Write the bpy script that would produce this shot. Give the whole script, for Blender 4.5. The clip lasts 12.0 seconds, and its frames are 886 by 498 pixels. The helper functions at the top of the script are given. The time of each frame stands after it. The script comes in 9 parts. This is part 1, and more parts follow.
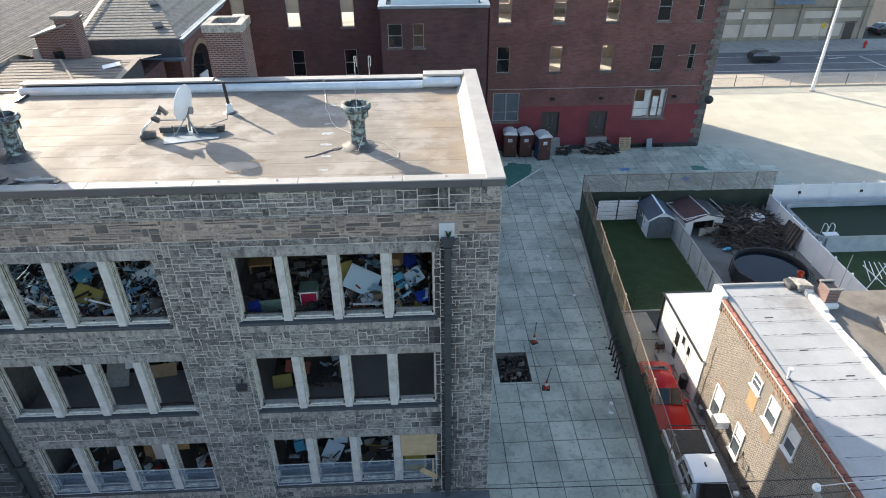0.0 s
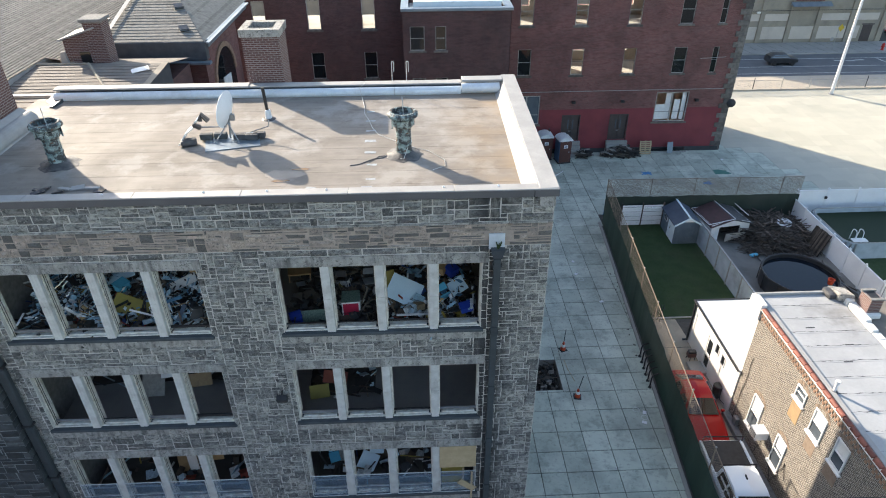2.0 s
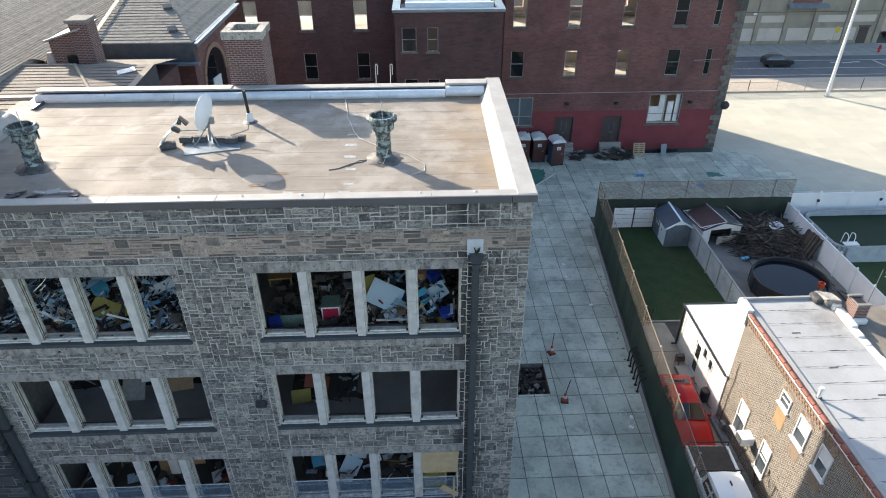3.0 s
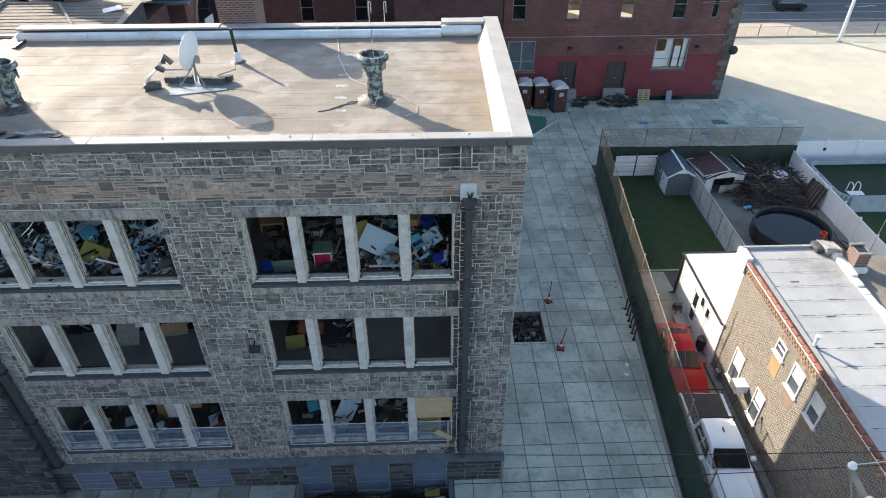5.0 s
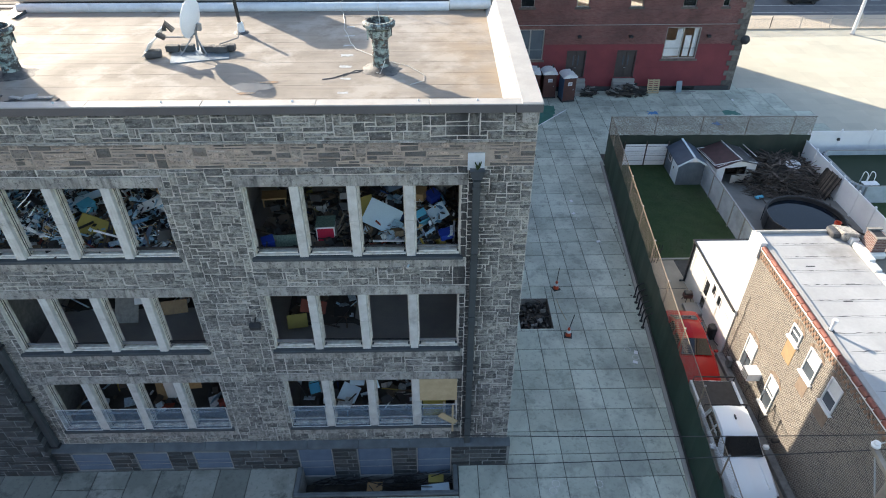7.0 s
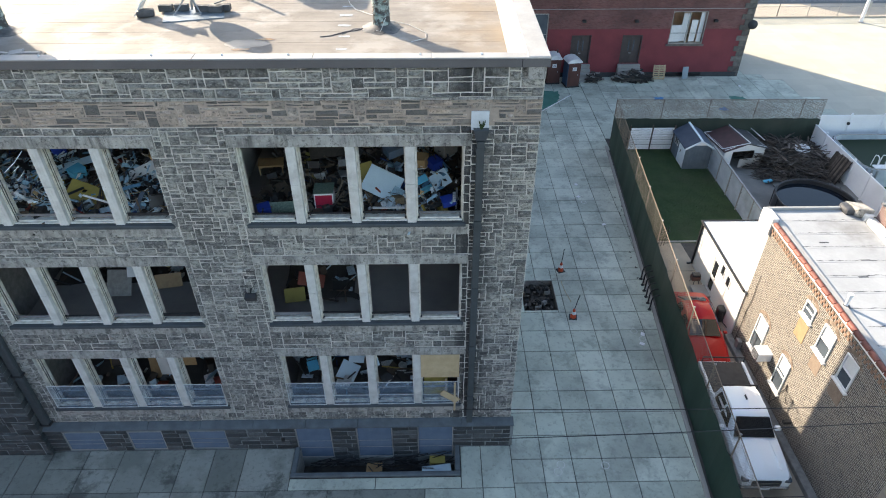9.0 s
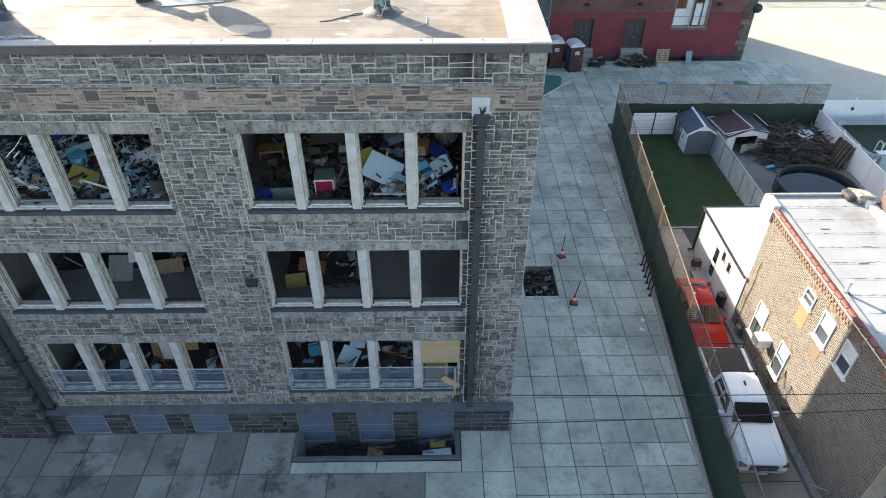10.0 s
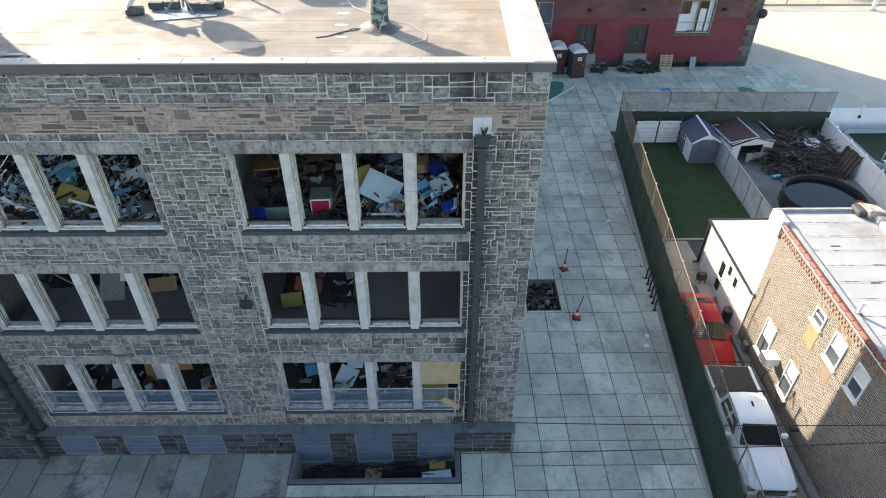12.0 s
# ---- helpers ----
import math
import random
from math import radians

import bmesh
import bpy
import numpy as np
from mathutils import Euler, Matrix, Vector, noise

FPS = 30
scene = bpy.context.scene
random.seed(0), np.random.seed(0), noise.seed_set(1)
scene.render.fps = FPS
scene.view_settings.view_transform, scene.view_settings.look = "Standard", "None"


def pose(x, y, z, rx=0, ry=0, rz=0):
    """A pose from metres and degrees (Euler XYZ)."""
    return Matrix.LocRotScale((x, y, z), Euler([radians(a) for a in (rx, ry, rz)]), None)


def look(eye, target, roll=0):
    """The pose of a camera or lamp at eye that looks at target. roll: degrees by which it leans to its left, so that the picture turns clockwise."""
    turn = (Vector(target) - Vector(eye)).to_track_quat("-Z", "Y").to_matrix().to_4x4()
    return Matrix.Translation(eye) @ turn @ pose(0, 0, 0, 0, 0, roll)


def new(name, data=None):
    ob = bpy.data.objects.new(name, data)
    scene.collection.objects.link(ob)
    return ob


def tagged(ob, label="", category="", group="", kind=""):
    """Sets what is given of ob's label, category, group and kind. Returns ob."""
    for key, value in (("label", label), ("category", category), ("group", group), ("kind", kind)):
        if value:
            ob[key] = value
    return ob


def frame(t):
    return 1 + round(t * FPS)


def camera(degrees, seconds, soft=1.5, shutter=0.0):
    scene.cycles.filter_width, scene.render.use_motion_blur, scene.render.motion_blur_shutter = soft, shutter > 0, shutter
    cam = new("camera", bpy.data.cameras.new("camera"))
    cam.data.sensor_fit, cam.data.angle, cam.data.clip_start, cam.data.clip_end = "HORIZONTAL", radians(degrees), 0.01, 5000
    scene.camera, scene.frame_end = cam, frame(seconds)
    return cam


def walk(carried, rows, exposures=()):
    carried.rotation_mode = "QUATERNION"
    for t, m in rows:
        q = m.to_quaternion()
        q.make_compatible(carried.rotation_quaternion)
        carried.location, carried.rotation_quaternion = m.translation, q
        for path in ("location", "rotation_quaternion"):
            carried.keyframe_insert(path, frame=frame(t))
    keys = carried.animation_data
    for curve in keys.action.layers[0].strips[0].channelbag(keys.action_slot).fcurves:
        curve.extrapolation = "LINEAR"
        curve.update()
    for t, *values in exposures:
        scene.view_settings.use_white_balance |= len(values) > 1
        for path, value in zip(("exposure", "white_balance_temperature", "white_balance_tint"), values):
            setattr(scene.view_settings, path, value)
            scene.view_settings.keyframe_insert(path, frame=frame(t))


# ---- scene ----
cam = camera(69.2, 12.0, soft=1.0)
PATH = [
    (0, (-2.397, -16.124, 23.185), (-2.323, -14.444, 22.102), -0.3),
    (0.5, (-2.73, -16.009, 23.208), (-2.659, -14.33, 22.125), -0.3),
    (1, (-3.194, -15.848, 23.223), (-3.124, -14.169, 22.139), -0.3),
    (1.5, (-3.565, -15.706, 23.245), (-3.498, -14.026, 22.161), -0.3),
    (2, (-3.718, -15.585, 23.249), (-3.654, -13.905, 22.167), -0.3),
    (2.5, (-3.526, -15.484, 23.281), (-3.464, -13.804, 22.198), -0.2),
    (3, (-3.081, -15.406, 23.325), (-3.017, -13.726, 22.241), -0.1),
    (3.5, (-2.756, -15.381, 23.377), (-2.697, -13.73, 22.249), -0.3),
    (3.7, (-2.732, -15.364, 23.376), (-2.674, -13.749, 22.197), -0.2),
    (4.3, (-2.755, -15.29, 23.25), (-2.7, -13.697, 22.043), -0.1),
    (5.5, (-2.798, -15.165, 22.781), (-2.747, -13.574, 21.57), -0.0),
    (6, (-2.805, -15.167, 22.579), (-2.755, -13.576, 21.368), 0.0),
    (6.5, (-2.797, -15.183, 22.318), (-2.754, -13.592, 21.107), 0.0),
    (7, (-2.803, -15.194, 22.047), (-2.768, -13.603, 20.836), 0.1),
    (9, (-2.798, -15.206, 20.873), (-2.77, -13.616, 19.66), 0.1),
    (9.5, (-2.771, -15.21, 20.882), (-2.746, -13.643, 19.639), 0.1),
    (10, (-2.757, -15.188, 20.929), (-2.735, -13.628, 19.678), 0.1),
    (10.5, (-2.77, -15.105, 20.987), (-2.748, -13.545, 19.736), 0.1),
    (11, (-2.747, -14.906, 21.027), (-2.727, -13.346, 19.776), 0.1),
    (11.5, (-2.742, -14.643, 21.042), (-2.722, -13.082, 19.792), 0.1),
    (12, (-2.717, -14.334, 21.048), (-2.698, -12.774, 19.797), 0.1),
]
walk(cam, [(t, look(eye, target, roll)) for t, eye, target, roll in PATH], ((0, 1.32, 6720, 10), (3.5, 1.32, 6720, 10), (5.5, 1.31, 6700, 10), (9, 1.60, 6900, 10), (12, 1.64, 6950, 10)))

# ---- sky and sun ----
SUN_DIR = Vector((-0.675, 0.738, 0.390)).normalized()   # towards the sun, low in the north-west
SUN_ELEV = math.asin(SUN_DIR.z)
SUN_AZ = math.atan2(SUN_DIR.x, SUN_DIR.y)
world = bpy.data.worlds.new("sky")
scene.world = world
world.use_nodes = True
wn, wl = world.node_tree.nodes, world.node_tree.links
wn.clear()
sky = wn.new("ShaderNodeTexSky")
sky.sky_type = 'NISHITA'
sky.sun_disc = False
sky.sun_elevation = SUN_ELEV
sky.sun_rotation = SUN_AZ % (2 * math.pi)
sky.altitude, sky.air_density, sky.dust_density, sky.ozone_density = 50, 1.0, 1.2, 1.0
bg = wn.new("ShaderNodeBackground")
bg.inputs["Strength"].default_value = 0.15
wo = wn.new("ShaderNodeOutputWorld")
wl.new(sky.outputs[0], bg.inputs[0])
wl.new(bg.outputs[0], wo.inputs[0])
sun_data = bpy.data.lights.new("sun", 'SUN')
sun_data.energy, sun_data.angle, sun_data.color = 4.6, radians(0.55), (1.0, 0.90, 0.76)
sun = new("sun", sun_data)
sun.matrix_world = look((-40, 60, 60), Vector((-40, 60, 60)) - SUN_DIR)

# ---- materials ----
MATS = {}


class NT:
    """A node tree under construction."""

    def __init__(self, name):
        self.m = bpy.data.materials.new(name)
        self.m.use_nodes = True
        self.t = self.m.node_tree
        self.b = self.t.nodes["Principled BSDF"]
        MATS[name] = self.m

    def n(self, kind, **kw):
        node = self.t.nodes.new("ShaderNode" + kind)
        for k, v in kw.items():
            if k in node.inputs:
                self.put(node.inputs[k], v)
            else:
                setattr(node, k, v)
        return node

    def put(self, sock, v):
        if hasattr(v, "is_output"):
            self.t.links.new(v, sock)
        else:
            sock.default_value = v

    def coords(self):
        return self.n("TexCoord").outputs["Object"]

    def pos(self):
        return self.n("NewGeometry").outputs["Position"]

    def noise(self, vec, scale, detail=4.0, rough=0.55):
        return self.n("TexNoise", Vector=vec, Scale=scale, Detail=detail, Roughness=rough).outputs["Fac"]

    def ramp(self, fac, stops, constant=False):
        r = self.n("ValToRGB")
        self.put(r.inputs[0], fac)
        e = r.color_ramp.elements
        if constant:
            r.color_ramp.interpolation = 'CONSTANT'
        while len(e) < len(stops):
            e.new(0.5)
        for el, (p, c) in zip(e, stops):
            el.position, el.color = p, (*c, 1)
        return r.outputs[0]

    def mix(self, fac, a, b, mode='MIX'):
        x = self.n("Mix", data_type='RGBA', blend_type=mode)
        self.put(x.inputs[0], fac)
        for s, v in ((x.inputs[6], a), (x.inputs[7], b)):
            self.put(s, (*v, 1) if isinstance(v, tuple) and len(v) == 3 else v)
        return x.outputs[2]

    def maths(self, op, a, b=0.0):
        x = self.n("Math", operation=op)
        self.put(x.inputs[0], a)
        self.put(x.inputs[1], b)
        return x.outputs[0]

    def range(self, v, a, b, c=0.0, d=1.0):
        x = self.n("MapRange")
        for i, q in enumerate((v, a, b, c, d)):
            self.put(x.inputs[i], q)
        return x.outputs[0]

    def bump(self, height, strength=0.3, dist=0.02):
        self.put(self.b.inputs["Normal"], self.n("Bump", Strength=strength, Distance=dist, Height=height).outputs[0])

    def done(self, color, rough=0.8, metal=0.0, spec=0.5):
        self.put(self.b.inputs["Base Color"], (*color, 1) if isinstance(color, tuple) else color)
        self.put(self.b.inputs["Roughness"], rough)
        self.put(self.b.inputs["Metallic"], metal)
        self.put(self.b.inputs["Specular IOR Level"], spec)
        return self.m


def worn(name, a, b, scale=3.0, rough=0.8, metal=0.0, bump=0.15, fine=40.0, stain=(0.05, 0.045, 0.04), amount=0.25, spec=0.5, island=0.0):
    """A surface of two mixed tones with fine grain and darker stains."""
    k = NT(name)
    p = k.coords()
    c = k.mix(k.range(k.noise(p, scale), 0.35, 0.65), a, b)
    g = k.noise(p, fine, 3)
    c = k.mix(k.range(g, 0.3, 0.8, 0.0, 0.25), c, tuple(x * 0.6 for x in a))
    c = k.mix(k.range(k.noise(p, scale * 0.37, 6, 0.65), 0.55, 0.75, 0.0, amount), c, stain)
    if island:
        v = k.n("NewGeometry").outputs["Random Per Island"]
        o = k.n("ObjectInfo").outputs["Random"]
        r = k.maths('FRACT', k.maths('ADD', v, o))
        c = k.mix(1.0, c, k.ramp(r, [(0, (1 - island,) * 3), (1, (1 + island * 0.5,) * 3)]), 'MULTIPLY')
    if bump:
        k.bump(k.maths('ADD', g, k.noise(p, scale * 4)), bump, 0.02)
    return k.done(c, rough, metal, spec)


def palette(name, stops, rough=0.7, scale=12.0):
    """Loose pieces, each of one colour out of a list."""
    k = NT(name)
    v = k.n("NewGeometry").outputs["Random Per Island"]
    c = k.ramp(v, stops, True)
    c = k.mix(k.range(k.noise(k.coords(), scale), 0.4, 0.75, 0, 0.5), c, (0.04, 0.035, 0.03))
    return k.done(c, rough)


def brick(name, a, b, mortar, bw=0.21, bh=0.072, ms=0.010, dirt=(0.03, 0.02, 0.02), amount=0.4, bump=0.5, rough=0.85, pale=None):
    """Brickwork laid on upright walls that run along x or y."""
    k = NT(name)
    s = k.n("SeparateXYZ", Vector=k.pos())
    v = k.n("CombineXYZ", X=k.maths('ADD', s.outputs[0], s.outputs[1]), Y=s.outputs[2]).outputs[0]
    t = k.n("TexBrick", Vector=v, Scale=1.0)
    t.inputs["Color1"].default_value, t.inputs["Color2"].default_value, t.inputs["Mortar"].default_value = (*a, 1), (*b, 1), (*mortar, 1)
    t.inputs["Mortar Size"].default_value, t.inputs["Brick Width"].default_value, t.inputs["Row Height"].default_value = ms, bw, bh
    t.inputs["Mortar Smooth"].default_value, t.inputs["Bias"].default_value = 0.2, 0.0
    p = k.pos()
    c = k.mix(k.range(k.noise(p, 0.35, 6, 0.6), 0.42, 0.72, 0, amount), t.outputs[0], dirt)
    c = k.mix(k.range(k.noise(p, 14, 3), 0.35, 0.75, 0, 0.3), c, tuple(x * 0.45 for x in a))
    if pale:
        c = k.mix(k.range(k.noise(p, 0.8, 8, 0.7), 0.50, 0.70, 0, 0.65), c, pale)
        c = k.mix(k.range(k.noise(k.n("Mapping", Vector=p, Scale=(1.0, 1.0, 4.0)).outputs[0], 1.6, 6, 0.7), 0.48, 0.66, 0, 0.55), c, tuple(x * 0.5 for x in a))
    k.bump(k.maths('ADD', k.maths('MULTIPLY', t.outputs[1], -1.0), k.maths('MULTIPLY', k.noise(p, 25), 0.4)), bump, 0.015)
    return k.done(c, rough)


def make_materials():
    # rubble-faced schist, one tone per stone
    k = NT("stone")
    p = k.pos()
    r = k.maths('FRACT', k.maths('ADD', k.n("NewGeometry").outputs["Random Per Island"], k.n("ObjectInfo").outputs["Random"]))
    c = k.ramp(r, [(0.0, (0.16, 0.155, 0.145)), (0.15, (0.28, 0.268, 0.248)), (0.5, (0.40, 0.383, 0.345)), (0.85, (0.50, 0.475, 0.42)), (1.0, (0.62, 0.585, 0.51))])
    c = k.mix(k.range(k.noise(p, 0.45, 6, 0.65), 0.48, 0.62, 0, 0.6), c, (0.15, 0.145, 0.138))
    # smears along the rough faces, soot plus shade put into colour; then pits, lichen
    wv = k.n("Mapping", Vector=p, Scale=(1.0, 1.0, 2.0)).outputs[0]
    c = k.mix(k.range(k.noise(wv, 4.2, 7, 0.75), 0.47, 0.60, 0, 0.75), c, (0.10, 0.097, 0.093))
    c = k.mix(k.range(k.noise(wv, 9.0, 6, 0.8), 0.50, 0.64, 0, 0.85), c, (0.055, 0.053, 0.052))
    c = k.mix(k.range(k.noise(p, 11, 6, 0.8), 0.52, 0.64, 0, 0.6), c, (0.66, 0.62, 0.545))
    sv = k.n("Mapping", Vector=p, Scale=(2.2, 1.0, 0.28)).outputs[0]
    c = k.mix(k.range(k.noise(sv, 1.0, 5, 0.65), 0.56, 0.72, 0, 0.45), c, (0.09, 0.087, 0.083))
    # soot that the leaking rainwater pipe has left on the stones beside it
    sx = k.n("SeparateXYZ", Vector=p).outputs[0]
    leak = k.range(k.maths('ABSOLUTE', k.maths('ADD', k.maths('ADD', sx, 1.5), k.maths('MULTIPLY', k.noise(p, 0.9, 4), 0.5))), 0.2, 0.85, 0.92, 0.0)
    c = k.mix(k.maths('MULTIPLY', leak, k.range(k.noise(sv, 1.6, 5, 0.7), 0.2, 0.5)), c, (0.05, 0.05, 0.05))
    k.bump(k.maths('ADD', k.noise(p, 8, 6, 0.75), k.maths('MULTIPLY', k.noise(p, 34, 4, 0.7), 0.6)), 1.0, 0.09)
    k.done(c, 0.9)
    # sooty large basement blocks
    k = NT("stone_dark")
    p = k.pos()
    r = k.maths('FRACT', k.maths('ADD', k.n("NewGeometry").outputs["Random Per Island"], k.n("ObjectInfo").outputs["Random"]))
    c = k.ramp(r, [(0, (0.029, 0.034, 0.036)), (0.6, (0.055, 0.062, 0.064)), (1, (0.10, 0.108, 0.108))])
    c = k.mix(k.range(k.noise(p, 6, 5), 0.4, 0.7, 0, 0.5), c, (0.03, 0.028, 0.027))
    k.bump(k.noise(p, 8, 5, 0.7), 0.7, 0.04)
    k.done(c, 0.85)
    # pale patched rubble band under the parapet
    k = NT("stone_pale")
    p = k.pos()
    r = k.maths('FRACT', k.maths('ADD', k.n("NewGeometry").outputs["Random Per Island"], k.n("ObjectInfo").outputs["Random"]))
    c = k.ramp(r, [(0, (0.13, 0.12, 0.11)), (0.26, (0.21, 0.19, 0.17)), (0.34, (0.40, 0.33, 0.27)), (0.6, (0.55, 0.44, 0.355)), (0.9, (0.66, 0.52, 0.42)), (1, (0.74, 0.64, 0.54))])
    c = k.mix(k.range(k.noise(p, 0.6, 6, 0.65), 0.42, 0.6, 0, 0.65), c, (0.20, 0.185, 0.165))
    c = k.mix(k.range(k.noise(p, 6, 6, 0.7), 0.45, 0.65, 0, 0.6), c, (0.17, 0.155, 0.14))
    c = k.mix(k.range(k.noise(p, 18, 4, 0.7), 0.53, 0.63, 0, 0.6), c, (0.08, 0.075, 0.07))
    k.bump(k.maths('ADD', k.noise(p, 7, 6, 0.75), k.maths('MULTIPLY', k.noise(p, 30, 3), 0.5)), 1.0, 0.08)
    k.done(c, 0.9)
    worn("mortar_tan", (0.50, 0.405, 0.33), (0.35, 0.29, 0.245), 2.2, 0.92, bump=0.6, fine=20, stain=(0.14, 0.125, 0.11), amount=0.8)
    worn("mortar", (0.72, 0.685, 0.615), (0.52, 0.495, 0.45), 3.0, 0.92, bump=0.4, fine=24, stain=(0.20, 0.19, 0.175), amount=0.7)
    worn("mortar_dark", (0.25, 0.268, 0.262), (0.145, 0.158, 0.156), 1.5, 0.92, bump=0.3)
    # dressed stone of lintels and courses: pitted, streaked with soot
    k = NT("lintel_stone")
    p = k.pos()
    c = k.mix(k.range(k.noise(p, 2.2, 6, 0.7), 0.36, 0.64), (0.48, 0.455, 0.41), (0.30, 0.286, 0.262))
    sv = k.n("Mapping", Vector=p, Scale=(3.0, 1.0, 0.5)).outputs[0]
    c = k.mix(k.range(k.noise(sv, 1.2, 6, 0.7), 0.48, 0.66, 0, 0.75), c, (0.085, 0.082, 0.078))
    c = k.mix(k.range(k.noise(p, 9, 6, 0.75), 0.53, 0.62, 0, 0.75), c, (0.075, 0.072, 0.068))
    c = k.mix(k.range(k.noise(p, 6, 5, 0.7), 0.58, 0.68, 0, 0.6), c, (0.60, 0.56, 0.49))
    k.bump(k.maths('ADD', k.noise(p, 12, 5, 0.75), k.noise(p, 40, 3)), 0.9, 0.03)
    k.done(c, 0.9)
    worn("sill_stone", (0.072, 0.084, 0.092), (0.05, 0.059, 0.065), 2.5, 0.8, bump=0.5, fine=20, stain=(0.05, 0.05, 0.05), amount=0.6)
    worn("plinth_stone", (0.125, 0.147, 0.157), (0.086, 0.102, 0.11), 2.5, 0.8, bump=0.5, fine=20, stain=(0.05, 0.05, 0.05), amount=0.6)
    worn("mullion_paint", (0.66, 0.645, 0.605), (0.53, 0.51, 0.475), 3.0, 0.75, bump=0.25, fine=22, stain=(0.22, 0.195, 0.165), amount=0.75)
    worn("frame_paint", (0.80, 0.77, 0.69), (0.56, 0.50, 0.42), 5.0, 0.7, bump=0.3, fine=35, stain=(0.18, 0.14, 0.10), amount=0.55)
    worn("white_coping", (0.40, 0.385, 0.365), (0.33, 0.32, 0.302), 1.6, 0.65, bump=0.08, fine=18, stain=(0.30, 0.275, 0.24), amount=0.6)
    worn("grey_fascia", (0.115, 0.11, 0.112), (0.14, 0.135, 0.135), 0.9, 0.45, bump=0.04, amount=0.15)
    worn("zinc", (0.72, 0.76, 0.79), (0.60, 0.64, 0.67), 2.2, 0.45, 0.15, bump=0.10, fine=18, stain=(0.34, 0.34, 0.34), amount=0.5)
    worn("pipe_grey", (0.046, 0.054, 0.058), (0.062, 0.073, 0.078), 3, 0.55, bump=0.15, fine=20, stain=(0.02, 0.02, 0.02), amount=0.5)
    worn("lead_dark", (0.06, 0.07, 0.08), (0.09, 0.10, 0.112), 2, 0.5, 0.2, bump=0.08)
    # roof felt: laid in strips, warm grey-brown, stained, shiny where the sun grazes it
    k = NT("roof_felt")
    p = k.pos()
    c = k.mix(k.range(k.noise(p, 0.8, 6, 0.6), 0.35, 0.65), (0.195, 0.170, 0.145), (0.265, 0.237, 0.206))
    st = k.n("Mapping", Vector=p, Scale=(0.35, 3.0, 1.0)).outputs[0]
    c = k.mix(k.range(k.noise(st, 1.0, 5, 0.6), 0.45, 0.75, 0, 0.5), c, (0.345, 0.305, 0.258))
    c = k.mix(k.range(k.noise(p, 2.3, 6, 0.65), 0.58, 0.78, 0, 0.6), c, (0.15, 0.122, 0.095))
    c = k.mix(k.range(k.noise(p, 0.55, 6, 0.65), 0.52, 0.62, 0, 0.5), c, (0.40, 0.375, 0.34))
    sx = k.n("SeparateXYZ", Vector=p).outputs[0]
    c = k.mix(k.maths('MULTIPLY', k.range(sx, -3.5, -0.7), k.range(k.noise(p, 0.9, 4), 0.35, 0.65, 0.1, 0.5)), c, (0.38, 0.26, 0.14))
    k.bump(k.maths('ADD', k.noise(p, 1.6, 3), k.maths('MULTIPLY', k.noise(p, 60, 2), 0.12)), 0.35, 0.03)
    k.done(c, k.range(k.noise(p, 0.7, 4), 0.35, 0.7, 0.66, 0.85), spec=0.22)
    worn("roof_patch", (0.42, 0.45, 0.46), (0.25, 0.26, 0.26), 9, 0.5, bump=0.2, fine=30, stain=(0.10, 0.10, 0.095), amount=0.7)
    worn("puddle", (0.24, 0.13, 0.045), (0.17, 0.10, 0.045), 6, 0.25, bump=0)
    k = NT("copper_old")
    p = k.coords()
    c = k.mix(k.range(k.noise(p, 5.5, 8, 0.75), 0.47, 0.55), (0.04, 0.043, 0.045), k.mix(k.range(k.noise(p, 3.0, 6, 0.7), 0.42, 0.60), (0.16, 0.24, 0.235), (0.38, 0.44, 0.42)))
    c = k.mix(k.range(k.noise(p, 7, 5), 0.58, 0.64), c, (0.11, 0.065, 0.045))
    k.bump(k.noise(p, 6, 5, 0.7), 0.6, 0.03)
    k.done(c, 0.7)
    k = NT("wet_felt")
    p = k.pos()
    k.done(k.mix(k.range(k.noise(p, 2.0, 4), 0.35, 0.65), (0.22, 0.185, 0.15), (0.28, 0.235, 0.185)), 0.4)
    worn("arch_brick", (0.30, 0.225, 0.165), (0.22, 0.16, 0.12), 5, 0.85, bump=0.3, island=0.4)
    # slabs before the front: mossy, with black spills
    k = NT("front_slab_stain")
    p = k.pos()
    r = k.n("ObjectInfo").outputs["Random"]
    c = k.ramp(r, [(0, (0.17, 0.178, 0.155)), (0.5, (0.24, 0.248, 0.215)), (1, (0.32, 0.325, 0.285))])
    c = k.mix(k.range(k.noise(p, 0.8, 6, 0.65), 0.46, 0.60, 0, 0.6), c, (0.15, 0.158, 0.135))
    c = k.mix(k.range(k.noise(p, 0.55, 7, 0.7), 0.53, 0.61, 0, 0.75), c, (0.06, 0.063, 0.055))
    c = k.mix(k.range(k.noise(p, 6.0, 6, 0.75), 0.54, 0.64, 0, 0.45), c, (0.09, 0.093, 0.083))
    k.bump(k.noise(p, 30, 4), 0.3, 0.01)
    k.done(c, 0.88)
    # copy of the paving with the sun's warm tone put into its colour
    worn("sunlit_slab", (0.54, 0.51, 0.415), (0.47, 0.45, 0.37), 0.25, 0.85, bump=0.2, fine=20, stain=(0.33, 0.325, 0.28), amount=0.5, island=0.08)
    worn("tar", (0.045, 0.045, 0.048), (0.09, 0.09, 0.095), 4, 0.55, bump=0.4)
    worn("tar_worn", (0.04, 0.04, 0.042), (0.13, 0.125, 0.12), 6, 0.6, bump=0.5, fine=25, stain=(0.03, 0.03, 0.03), amount=0.6)
